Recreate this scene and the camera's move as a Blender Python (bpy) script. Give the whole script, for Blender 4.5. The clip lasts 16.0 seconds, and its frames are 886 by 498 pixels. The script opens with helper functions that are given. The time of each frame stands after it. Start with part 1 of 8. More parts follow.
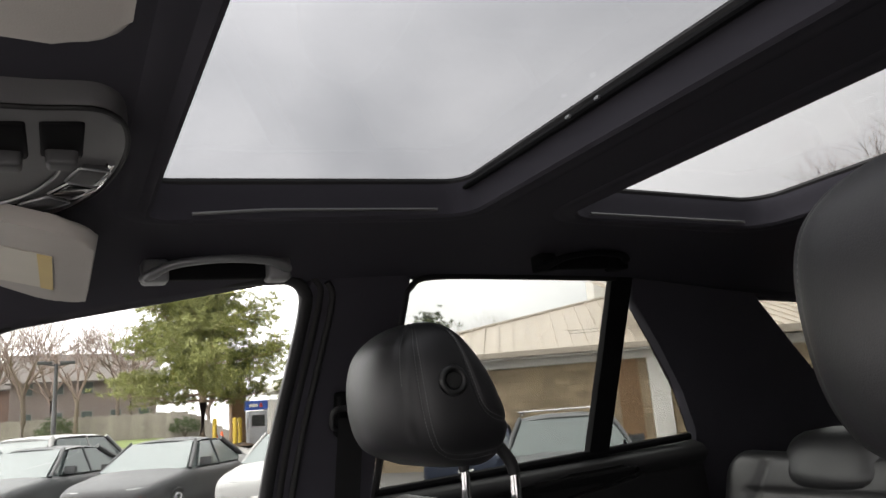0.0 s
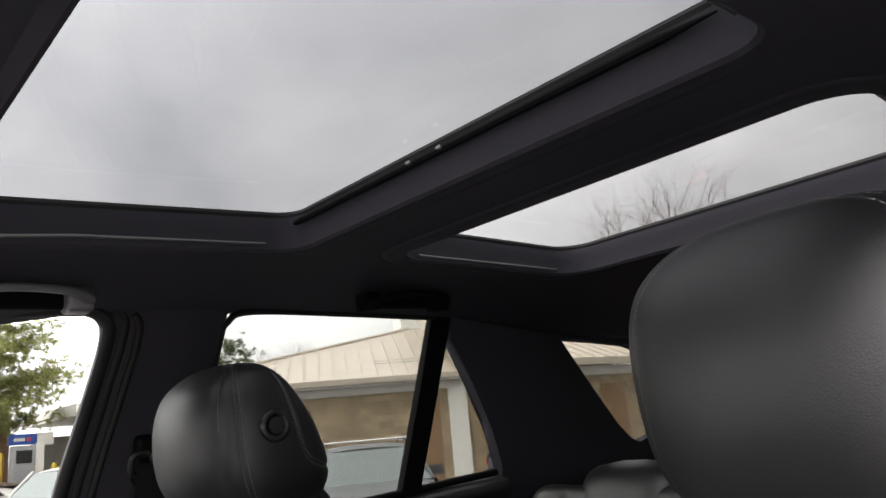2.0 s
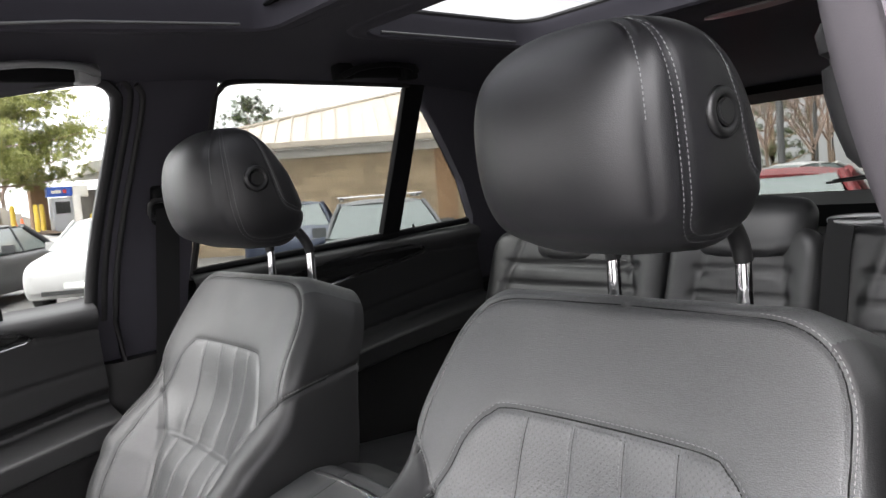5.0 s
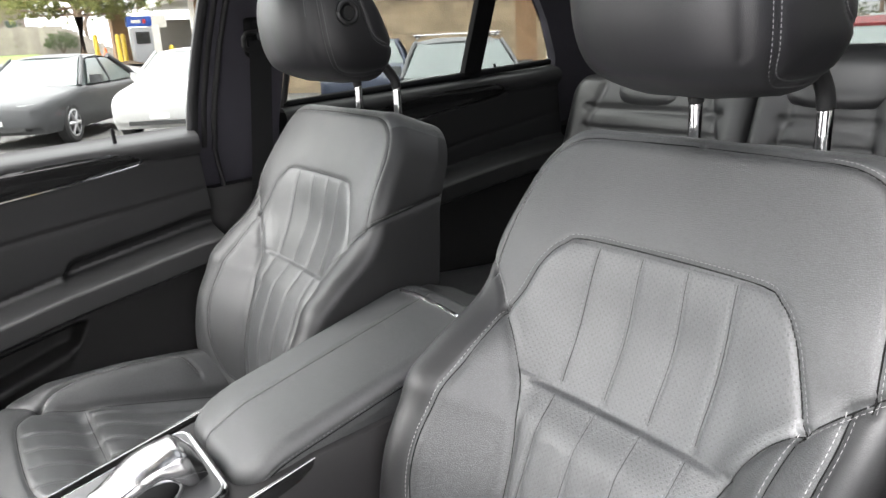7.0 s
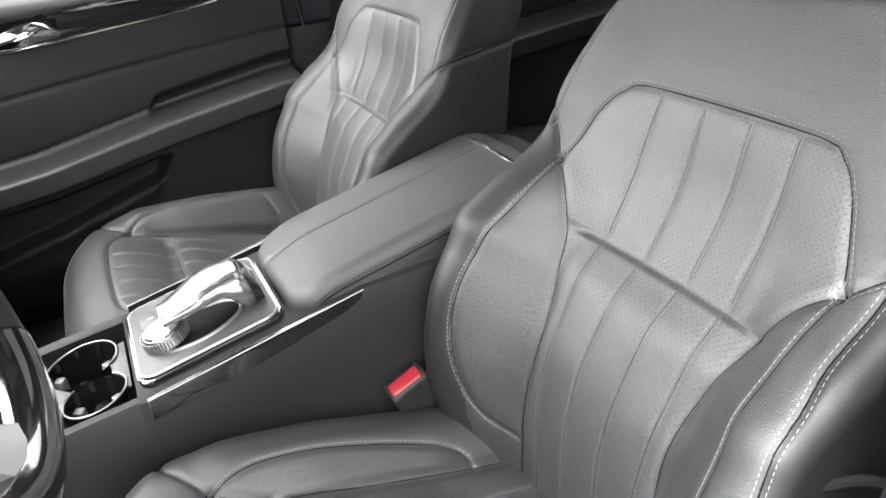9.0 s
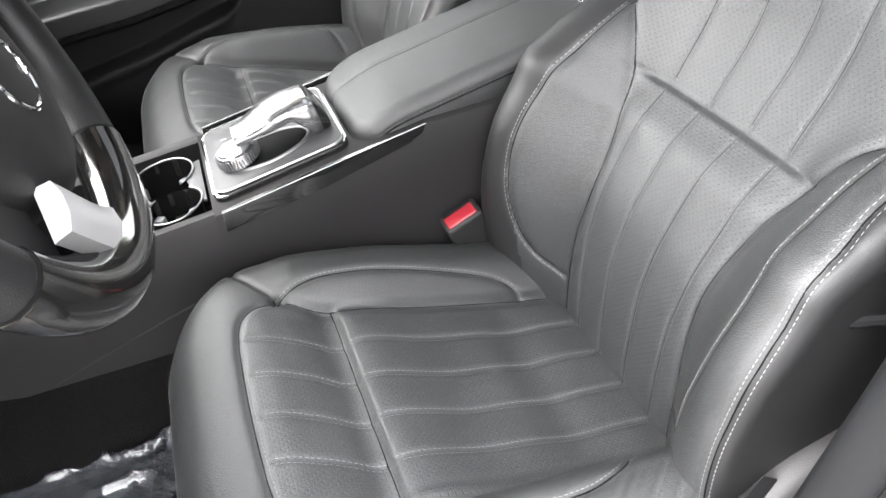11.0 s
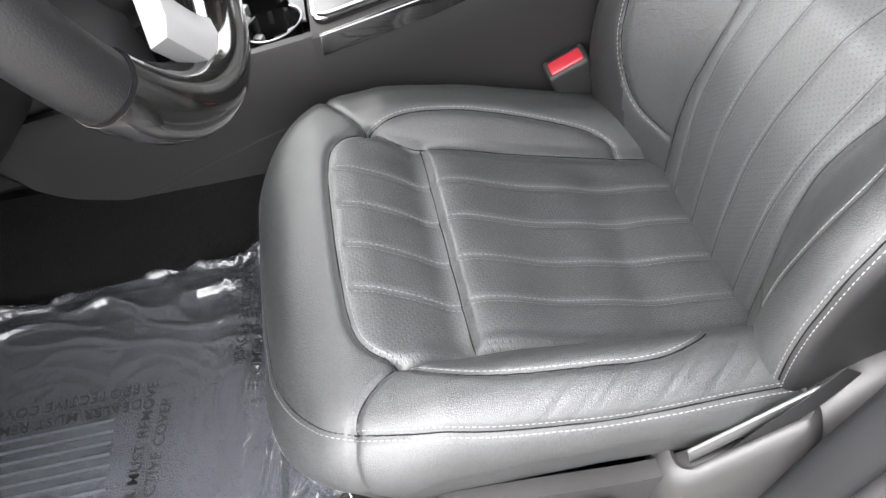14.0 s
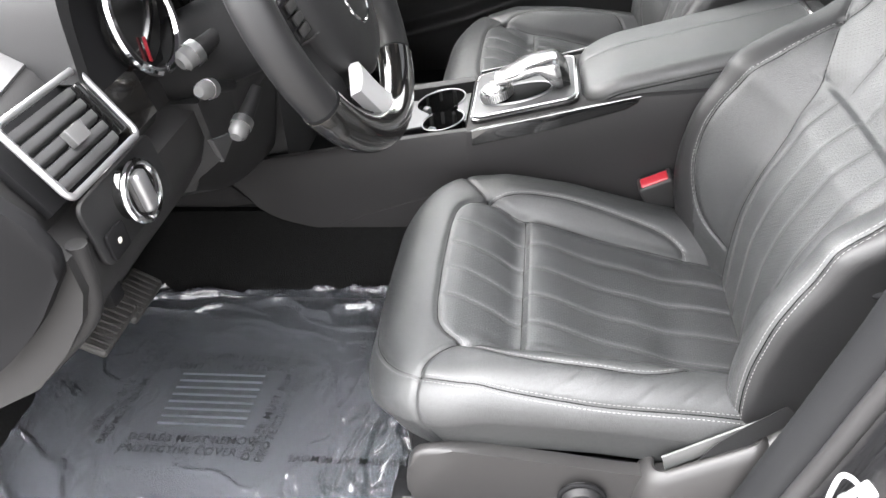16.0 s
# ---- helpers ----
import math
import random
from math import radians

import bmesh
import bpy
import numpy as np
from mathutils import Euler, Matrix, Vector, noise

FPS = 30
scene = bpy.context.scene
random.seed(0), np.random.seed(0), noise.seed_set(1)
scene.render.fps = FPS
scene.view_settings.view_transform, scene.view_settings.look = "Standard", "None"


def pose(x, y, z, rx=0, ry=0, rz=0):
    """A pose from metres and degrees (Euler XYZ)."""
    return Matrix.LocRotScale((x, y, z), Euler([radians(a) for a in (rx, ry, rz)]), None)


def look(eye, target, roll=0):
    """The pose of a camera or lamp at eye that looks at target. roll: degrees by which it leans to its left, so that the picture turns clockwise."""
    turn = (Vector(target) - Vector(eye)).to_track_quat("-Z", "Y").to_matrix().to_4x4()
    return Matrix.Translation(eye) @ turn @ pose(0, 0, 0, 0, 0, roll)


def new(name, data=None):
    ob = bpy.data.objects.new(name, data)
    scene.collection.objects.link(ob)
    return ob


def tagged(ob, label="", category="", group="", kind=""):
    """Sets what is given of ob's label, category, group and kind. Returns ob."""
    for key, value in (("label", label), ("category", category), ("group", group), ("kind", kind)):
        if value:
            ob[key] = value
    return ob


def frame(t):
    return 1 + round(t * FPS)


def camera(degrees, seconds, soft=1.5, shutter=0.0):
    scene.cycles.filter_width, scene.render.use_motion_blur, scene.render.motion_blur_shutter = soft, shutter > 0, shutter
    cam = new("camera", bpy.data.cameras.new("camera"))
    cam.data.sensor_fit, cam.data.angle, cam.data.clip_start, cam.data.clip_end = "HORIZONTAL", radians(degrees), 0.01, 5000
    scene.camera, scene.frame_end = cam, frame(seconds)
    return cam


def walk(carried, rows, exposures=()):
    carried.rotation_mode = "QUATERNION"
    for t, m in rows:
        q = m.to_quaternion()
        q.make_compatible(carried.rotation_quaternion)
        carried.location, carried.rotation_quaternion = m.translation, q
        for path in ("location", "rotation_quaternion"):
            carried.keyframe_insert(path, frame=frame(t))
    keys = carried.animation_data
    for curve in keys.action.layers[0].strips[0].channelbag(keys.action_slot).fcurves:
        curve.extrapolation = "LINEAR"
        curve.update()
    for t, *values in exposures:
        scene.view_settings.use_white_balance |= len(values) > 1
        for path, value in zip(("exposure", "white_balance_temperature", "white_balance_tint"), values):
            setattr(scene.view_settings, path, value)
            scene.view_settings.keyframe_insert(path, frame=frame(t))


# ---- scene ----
cam = camera(62.5, 16.0, soft=1.5)
PATH = [
    (0, (-0.207, -0.609, 1.422), (0.724, 1.112, 1.838), -6.6),
    (0.5, (-0.231, -0.566, 1.418), (0.885, 1.037, 1.848), -6.9),
    (1, (-0.245, -0.556, 1.429), (0.996, 0.952, 1.859), -6.9),
    (1.5, (-0.245, -0.572, 1.439), (1.073, 0.869, 1.869), -7.0),
    (2, (-0.226, -0.587, 1.444), (1.125, 0.823, 1.876), -7.0),
    (2.5, (-0.178, -0.649, 1.433), (1.177, 0.76, 1.855), -7.4),
    (3, (-0.179, -0.701, 1.44), (1.179, 0.721, 1.805), -7.3),
    (3.5, (-0.206, -0.762, 1.449), (1.152, 0.684, 1.706), -7.1),
    (4, (-0.241, -0.798, 1.445), (1.106, 0.677, 1.55), -7.0),
    (4.5, (-0.271, -0.807, 1.435), (1.051, 0.692, 1.373), -6.9),
    (4.7, (-0.275, -0.81, 1.431), (1.032, 0.699, 1.306), -6.7),
    (7, (-0.332, -0.854, 1.433), (0.713, 0.741, 0.828), -5.3),
    (7.5, (-0.331, -0.863, 1.418), (0.632, 0.751, 0.732), -5.3),
    (8, (-0.327, -0.87, 1.408), (0.551, 0.755, 0.64), -5.4),
    (8.5, (-0.309, -0.867, 1.41), (0.49, 0.758, 0.561), -5.4),
    (9, (-0.288, -0.882, 1.404), (0.435, 0.736, 0.477), -5.3),
    (9.5, (-0.292, -0.912, 1.403), (0.358, 0.69, 0.397), -5.4),
    (9.7, (-0.296, -0.924, 1.399), (0.331, 0.671, 0.367), -5.1),
    (12, (-0.308, -0.917, 1.388), (0.043, 0.491, 0.012), -6.0),
    (12.5, (-0.313, -0.916, 1.383), (-0.014, 0.447, -0.05), -6.2),
    (13, (-0.316, -0.913, 1.381), (-0.057, 0.409, -0.098), -6.4),
    (13.5, (-0.312, -0.914, 1.38), (-0.103, 0.385, -0.127), -6.6),
    (14, (-0.302, -0.908, 1.379), (-0.159, 0.388, -0.137), -6.4),
    (14.5, (-0.289, -0.885, 1.362), (-0.237, 0.43, -0.145), -6.2),
    (15, (-0.274, -0.963, 1.4), (-0.335, 0.393, -0.069), -6.0),
    (15.5, (-0.244, -1.101, 1.442), (-0.423, 0.342, 0.068), -5.9),
    (16, (-0.21, -1.211, 1.468), (-0.489, 0.367, 0.271), -5.7),
]
EXPOSURES = [(0.0, 2.22, 6600, 13), (3.5, 2.40, 6500, 14), (4.0, 2.56, 6450, 15), (4.7, 2.83, 6400, 14), (7.0, 3.27, 6400, 11), (9.0, 3.4, 6400, 11), (12.0, 3.53, 6400, 11), (16.0, 3.55, 6400, 11)]
walk(cam, [(t, look(eye, target, roll)) for t, eye, target, roll in PATH], EXPOSURES)

# ---- world and light ----
def link(tree, a, b):
    tree.links.new(a, b)


world = bpy.data.worlds.new("overcast_sky")
scene.world = world
world.use_nodes = True
wt = world.node_tree
wt.nodes.clear()
w_out = wt.nodes.new("ShaderNodeOutputWorld")
w_bg = wt.nodes.new("ShaderNodeBackground")
w_sky = wt.nodes.new("ShaderNodeTexSky")
w_sky.sky_type = "NISHITA"
w_sky.sun_disc = False
w_sky.sun_elevation, w_sky.sun_rotation = radians(45), radians(285)
w_sky.air_density, w_sky.dust_density, w_sky.ozone_density = 1.0, 4.0, 1.0
w_tc = wt.nodes.new("ShaderNodeTexCoord")
w_map = wt.nodes.new("ShaderNodeMapping")
w_map.inputs["Scale"].default_value = (1.0, 1.0, 1.9)
w_map.inputs["Rotation"].default_value = (0.3, 0.2, 1.1)
w_n = wt.nodes.new("ShaderNodeTexNoise")
w_n.inputs["Scale"].default_value, w_n.inputs["Detail"].default_value = 2.3, 4.5
w_n.inputs["Roughness"].default_value, w_n.inputs["Distortion"].default_value = 0.5, 0.35
w_r = wt.nodes.new("ShaderNodeValToRGB")
w_r.color_ramp.elements[0].position, w_r.color_ramp.elements[0].color = 0.30, (6.3, 6.3, 6.35, 1)
w_r.color_ramp.elements[1].position, w_r.color_ramp.elements[1].color = 0.72, (10.6, 10.4, 10.2, 1)
w_mix = wt.nodes.new("ShaderNodeMixRGB")
w_mix.inputs[0].default_value = 0.97
link(wt, w_tc.outputs["Generated"], w_map.inputs[0])
link(wt, w_map.outputs[0], w_n.inputs["Vector"])
link(wt, w_n.outputs["Fac"], w_r.inputs[0])
link(wt, w_sky.outputs[0], w_mix.inputs[1])
link(wt, w_r.outputs[0], w_mix.inputs[2])
w_sep = wt.nodes.new("ShaderNodeVectorMath")
w_sep.operation = "DOT_PRODUCT"
w_sep.inputs[1].default_value = (-0.36, 0.36, 0.86)
w_up = wt.nodes.new("ShaderNodeMapRange")
w_up.inputs["From Min"].default_value, w_up.inputs["From Max"].default_value = -0.3, 1.0
w_up.inputs["To Min"].default_value, w_up.inputs["To Max"].default_value = 0.14, 2.1
w_mul = wt.nodes.new("ShaderNodeVectorMath")
w_mul.operation = "SCALE"
link(wt, w_tc.outputs["Generated"], w_sep.inputs[0])
link(wt, w_sep.outputs["Value"], w_up.inputs["Value"])
link(wt, w_mix.outputs[0], w_mul.inputs[0])
link(wt, w_up.outputs["Result"], w_mul.inputs["Scale"])
link(wt, w_mul.outputs[0], w_bg.inputs[0])
w_bg.inputs[1].default_value = 0.17
link(wt, w_bg.outputs[0], w_out.inputs[0])

sun_data = bpy.data.lights.new("sun", "SUN")
sun_data.energy, sun_data.angle, sun_data.color = 1.4, radians(60), (1.0, 0.97, 0.93)
sun = new("sun", sun_data)
sun.matrix_world = look((-11, 3.0, 12), (0, 0, 0.6))

# ---- materials ----
def material(name, color, rough=0.5, metal=0.0, vary=0.15, scale=6.0, bump=0.0, bump_scale=300.0, coat=0.0, spec=0.5,
             fine=0.0, island=0.0, coords="Object", stain=None, rough_vary=0.08, bump_dist=0.0006):
    """A principled material with variation at two scales and a fine relief."""
    m = bpy.data.materials.new(name)
    m.use_nodes = True
    nt = m.node_tree
    p = nt.nodes["Principled BSDF"]
    p.inputs["Metallic"].default_value = metal
    p.inputs["Specular IOR Level"].default_value = spec
    p.inputs["Coat Weight"].default_value = coat
    p.inputs["Coat Roughness"].default_value = 0.04
    tc = nt.nodes.new("ShaderNodeTexCoord")
    src = tc.outputs[coords]
    n1 = nt.nodes.new("ShaderNodeTexNoise")
    n1.inputs["Scale"].default_value, n1.inputs["Detail"].default_value = scale, 5.0
    link(nt, src, n1.inputs["Vector"])
    mix = nt.nodes.new("ShaderNodeMixRGB")
    mix.blend_type = "MIX"
    lo = [max(0.0, c * (1 - vary)) for c in color]
    hi = [min(1.0, c * (1 + vary)) for c in color]
    mix.inputs[1].default_value, mix.inputs[2].default_value = (*lo, 1), (*hi, 1)
    link(nt, n1.outputs["Fac"], mix.inputs[0])
    col = mix.outputs[0]
    if fine:
        n2 = nt.nodes.new("ShaderNodeTexNoise")
        n2.inputs["Scale"].default_value, n2.inputs["Detail"].default_value = bump_scale, 3.0
        link(nt, src, n2.inputs["Vector"])
        m2 = nt.nodes.new("ShaderNodeMixRGB")
        m2.blend_type = "MULTIPLY"
        m2.inputs[0].default_value = fine
        rmp = nt.nodes.new("ShaderNodeValToRGB")
        rmp.color_ramp.elements[0].position, rmp.color_ramp.elements[1].position = 0.35, 0.65
        rmp.color_ramp.elements[0].color = (0.25, 0.25, 0.25, 1)
        link(nt, n2.outputs["Fac"], rmp.inputs[0])
        link(nt, col, m2.inputs[1])
        link(nt, rmp.outputs[0], m2.inputs[2])
        col = m2.outputs[0]
    if stain:
        n3 = nt.nodes.new("ShaderNodeTexNoise")
        n3.inputs["Scale"].default_value, n3.inputs["Detail"].default_value = stain[1], 8.0
        n3.inputs["Roughness"].default_value = 0.65
        link(nt, src, n3.inputs["Vector"])
        r3 = nt.nodes.new("ShaderNodeValToRGB")
        r3.color_ramp.elements[0].position, r3.color_ramp.elements[1].position = stain[2], stain[2] + 0.14
        link(nt, n3.outputs["Fac"], r3.inputs[0])
        m3 = nt.nodes.new("ShaderNodeMixRGB")
        m3.inputs[2].default_value = (*stain[0], 1)
        link(nt, r3.outputs[0], m3.inputs[0])
        link(nt, col, m3.inputs[1])
        col = m3.outputs[0]
    if island:
        oi = nt.nodes.new("ShaderNodeObjectInfo")
        g = nt.nodes.new("ShaderNodeNewGeometry")
        add = nt.nodes.new("ShaderNodeMath")
        add.operation = "ADD"
        link(nt, oi.outputs["Random"], add.inputs[0])
        link(nt, g.outputs["Random Per Island"], add.inputs[1])
        fr = nt.nodes.new("ShaderNodeMath")
        fr.operation = "FRACT"
        link(nt, add.outputs[0], fr.inputs[0])
        mr = nt.nodes.new("ShaderNodeMapRange")
        mr.inputs["To Min"].default_value, mr.inputs["To Max"].default_value = 1 - island, 1 + island
        link(nt, fr.outputs[0], mr.inputs["Value"])
        vm = nt.nodes.new("ShaderNodeVectorMath")
        vm.operation = "SCALE"
        link(nt, col, vm.inputs[0])
        link(nt, mr.outputs["Result"], vm.inputs["Scale"])
        col = vm.outputs[0]
    link(nt, col, p.inputs["Base Color"])
    rr = nt.nodes.new("ShaderNodeMapRange")
    rr.inputs["To Min"].default_value = max(0.02, rough - rough_vary)
    rr.inputs["To Max"].default_value = min(1.0, rough + rough_vary)
    link(nt, n1.outputs["Fac"], rr.inputs["Value"])
    link(nt, rr.outputs["Result"], p.inputs["Roughness"])
    if bump:
        nb = nt.nodes.new("ShaderNodeTexNoise")
        nb.inputs["Scale"].default_value, nb.inputs["Detail"].default_value = bump_scale, 3.0
        link(nt, src, nb.inputs["Vector"])
        bp = nt.nodes.new("ShaderNodeBump")
        bp.inputs["Strength"].default_value, bp.inputs["Distance"].default_value = bump, bump_dist
        link(nt, nb.outputs["Fac"], bp.inputs["Height"])
        link(nt, bp.outputs[0], p.inputs["Normal"])
    return m


def leather(name, color, rough, perforated=False, grain=0.55, spec=0.75):
    """Grained automotive leather; UV is in metres. The perforated kind has rows of small punched holes."""
    m = bpy.data.materials.new(name)
    m.use_nodes = True
    nt = m.node_tree
    p = nt.nodes["Principled BSDF"]
    tc = nt.nodes.new("ShaderNodeTexCoord")
    uv = tc.outputs["UV"]
    vor = nt.nodes.new("ShaderNodeTexVoronoi")
    vor.feature = "DISTANCE_TO_EDGE"
    vor.inputs["Scale"].default_value = 480.0
    big = nt.nodes.new("ShaderNodeTexNoise")
    big.inputs["Scale"].default_value, big.inputs["Detail"].default_value = 14.0, 5.0
    mid = nt.nodes.new("ShaderNodeTexNoise")
    mid.inputs["Scale"].default_value, mid.inputs["Detail"].default_value = 160.0, 3.0
    for n in (vor, mid):
        link(nt, uv, n.inputs["Vector"])
    link(nt, tc.outputs["Object"], big.inputs["Vector"])
    mix = nt.nodes.new("ShaderNodeMixRGB")
    mix.inputs[1].default_value = (*[c * 0.85 for c in color], 1)
    mix.inputs[2].default_value = (*[c * 1.18 for c in color], 1)
    link(nt, big.outputs["Fac"], mix.inputs[0])
    col = mix.outputs[0]
    h1 = nt.nodes.new("ShaderNodeMath")
    h1.operation = "MULTIPLY_ADD"
    link(nt, mid.outputs["Fac"], h1.inputs[0])
    h1.inputs[1].default_value = 0.25
    cl = nt.nodes.new("ShaderNodeMath")
    cl.operation = "MINIMUM"
    cl.inputs[1].default_value = 0.22
    link(nt, vor.outputs["Distance"], cl.inputs[0])
    link(nt, cl.outputs[0], h1.inputs[2])
    height = h1.outputs[0]
    gr = nt.nodes.new("ShaderNodeMapRange")
    gr.inputs["From Max"].default_value = 0.20
    gr.inputs["To Min"].default_value = 1 - 0.6 * min(grain, 1.0)
    link(nt, vor.outputs["Distance"], gr.inputs["Value"])
    gs = nt.nodes.new("ShaderNodeVectorMath")
    gs.operation = "SCALE"
    link(nt, col, gs.inputs[0])
    link(nt, gr.outputs["Result"], gs.inputs["Scale"])
    col = gs.outputs[0]
    if perforated:
        vs = nt.nodes.new("ShaderNodeVectorMath")
        vs.operation = "SCALE"
        vs.inputs["Scale"].default_value = 1 / 0.0052
        rot = nt.nodes.new("ShaderNodeMapping")
        rot.inputs["Rotation"].default_value = (0, 0, radians(45))
        link(nt, uv, rot.inputs[0])
        link(nt, rot.outputs[0], vs.inputs[0])
        fr = nt.nodes.new("ShaderNodeVectorMath")
        fr.operation = "FRACTION"
        link(nt, vs.outputs[0], fr.inputs[0])
        sb = nt.nodes.new("ShaderNodeVectorMath")
        sb.operation = "SUBTRACT"
        sb.inputs[1].default_value = (0.5, 0.5, 0.0)
        link(nt, fr.outputs[0], sb.inputs[0])
        ln = nt.nodes.new("ShaderNodeVectorMath")
        ln.operation = "LENGTH"
        link(nt, sb.outputs[0], ln.inputs[0])
        st = nt.nodes.new("ShaderNodeMapRange")
        st.inputs["From Min"].default_value, st.inputs["From Max"].default_value = 0.15, 0.24
        link(nt, ln.outputs["Value"], st.inputs["Value"])
        mm = nt.nodes.new("ShaderNodeMixRGB")
        mm.inputs[1].default_value = (0.012, 0.012, 0.012, 1)
        link(nt, st.outputs["Result"], mm.inputs[0])
        link(nt, col, mm.inputs[2])
        col = mm.outputs[0]
        ad = nt.nodes.new("ShaderNodeMath")
        ad.operation = "MULTIPLY_ADD"
        link(nt, st.outputs["Result"], ad.inputs[0])
        ad.inputs[1].default_value = 0.4
        link(nt, height, ad.inputs[2])
        height = ad.outputs[0]
    link(nt, col, p.inputs["Base Color"])
    rr = nt.nodes.new("ShaderNodeMapRange")
    rr.inputs["To Min"].default_value, rr.inputs["To Max"].default_value = rough - 0.07, rough + 0.07
    link(nt, big.outputs["Fac"], rr.inputs["Value"])
    link(nt, rr.outputs["Result"], p.inputs["Roughness"])
    p.inputs["Specular IOR Level"].default_value = spec
    bp = nt.nodes.new("ShaderNodeBump")
    bp.inputs["Strength"].default_value, bp.inputs["Distance"].default_value = grain, 0.0008
    link(nt, height, bp.inputs["Height"])
    link(nt, bp.outputs[0], p.inputs["Normal"])
    return m


def pane(name, tint, gloss=0.03, graze=0.3):
    """A window pane: clear with a tint, mirror-like at grazing angles."""
    m = bpy.data.materials.new(name)
    m.use_nodes = True
    nt = m.node_tree
    nt.nodes.clear()
    out = nt.nodes.new("ShaderNodeOutputMaterial")
    tr = nt.nodes.new("ShaderNodeBsdfTransparent")
    tr.inputs[0].default_value = (*tint, 1)
    gl = nt.nodes.new("ShaderNodeBsdfGlossy")
    gl.inputs["Roughness"].default_value = gloss
    lw = nt.nodes.new("ShaderNodeLayerWeight")
    lw.inputs["Blend"].default_value = 0.5
    pw = nt.nodes.new("ShaderNodeMath")
    pw.operation = "POWER"
    pw.inputs[1].default_value = 5.0
    link(nt, lw.outputs["Facing"], pw.inputs[0])
    fr = nt.nodes.new("ShaderNodeMath")
    fr.operation = "MULTIPLY_ADD"
    fr.inputs[1].default_value, fr.inputs[2].default_value = graze, 0.02
    link(nt, pw.outputs[0], fr.inputs[0])
    mx = nt.nodes.new("ShaderNodeMixShader")
    link(nt, fr.outputs[0], mx.inputs[0])
    link(nt, tr.outputs[0], mx.inputs[1])
    link(nt, gl.outputs[0], mx.inputs[2])
    link(nt, mx.outputs[0], out.inputs[0])
    return m


M_LEATHER = leather("black_leather", (0.0200, 0.0210, 0.0217), 0.49, grain=0.95, spec=0.72)
M_SIDE = leather("smooth_side_vinyl", (0.0105, 0.0105, 0.011), 0.46, grain=0.35, spec=0.4)
M_LEATHER_PLAIN = material("rubbery_black_button", (0.010, 0.010, 0.0105), 0.36, bump=0.3, bump_scale=900)
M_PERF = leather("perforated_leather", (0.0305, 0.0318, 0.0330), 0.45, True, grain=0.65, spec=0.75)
M_REAR_LEATHER = leather("rear_leather", (0.019, 0.019, 0.0202), 0.42, grain=0.3, spec=0.6)
M_LEATHER_SMOOTH = leather("smooth_black_leather", (0.0095, 0.0093, 0.0106), 0.46, grain=0.3, spec=0.48)
M_DOOR_SKIN = leather("door_leatherette", (0.0115, 0.0115, 0.012), 0.55, grain=0.3, spec=0.25)
# near black, draws the shade that lies in the seams
M_SEAM_SHADE = material("seam_shade", (0.004, 0.004, 0.004), 0.85, spec=0.1)
M_STITCH = material("grey_thread", (0.16, 0.16, 0.158), 0.7)
M_THREAD_DIM = material("dark_grey_thread", (0.13, 0.132, 0.134), 0.7)
M_THREAD_DARK = material("charcoal_thread", (0.078, 0.079, 0.080), 0.7)
M_FABRIC = material("black_headliner_cloth", (0.046, 0.044, 0.054), 0.9, bump=0.4, bump_scale=900, spec=0.2)
M_PLASTIC = material("soft_black_plastic", (0.0085, 0.0085, 0.009), 0.55, spec=0.3, bump=0.35, bump_scale=900)
M_PANEL = material("charcoal_panel_plastic", (0.0135, 0.0132, 0.0135), 0.57, spec=0.27, bump=0.35, bump_scale=700)
M_TRIM = material("moulded_grey_plastic", (0.0140, 0.0134, 0.0134), 0.46, spec=0.4, bump=0.35, bump_scale=700)
M_DARK = material("matt_black_plastic", (0.005, 0.005, 0.0055), 0.75, spec=0.10, bump=0.2, bump_scale=700)
M_PIANO = material("piano_black_lacquer", (0.006, 0.006, 0.006), 0.08, coat=1.0, rough_vary=0.02)
M_POPLAR = material("dark_wood_lacquer", (0.006, 0.0058, 0.0055), 0.14, coat=0.9, rough_vary=0.05, stain=((0.030, 0.026, 0.022), 40.0, 0.55))
M_CHROME = material("bright_chrome", (0.82, 0.82, 0.83), 0.10, 1.0, vary=0.03, rough_vary=0.03)
M_SATIN = material("satin_aluminium", (0.62, 0.62, 0.63), 0.30, 1.0, vary=0.04)
M_SILVER = material("silver_plastic", (0.20, 0.20, 0.205), 0.40, 0.4, vary=0.05)
M_RUBBER = material("door_seal_rubber", (0.017, 0.0165, 0.017), 0.55, spec=0.3)
M_CARPET = material("black_carpet", (0.0065, 0.0065, 0.0065), 0.95, bump=1.0, bump_scale=500, fine=0.6, spec=0.1, bump_dist=0.003)
M_RED = material("red_release_button", (0.22, 0.010, 0.017), 0.35)
M_BEIGE = material("pale_grey_visor_cloth", (0.47, 0.44, 0.405), 0.8, bump=0.3, bump_scale=900)
M_PAPER = material("warning_label_paper", (0.62, 0.58, 0.50), 0.6)
M_YELLOWISH = material("warning_label_band", (0.66, 0.50, 0.20), 0.6)
M_PLATE = material("satin_grey_plate", (0.050, 0.050, 0.052), 0.50, 0.0, vary=0.05)
M_DULL = material("dull_silver_trim", (0.30, 0.30, 0.305), 0.36, 0.85, vary=0.05)
M_WEB = material("seat_belt_webbing", (0.009, 0.009, 0.0095), 0.8, bump=0.6, bump_scale=600, spec=0.2)
M_GLASS_ROOF = pane("tinted_roof_glass", (0.255, 0.26, 0.265), graze=0.10)
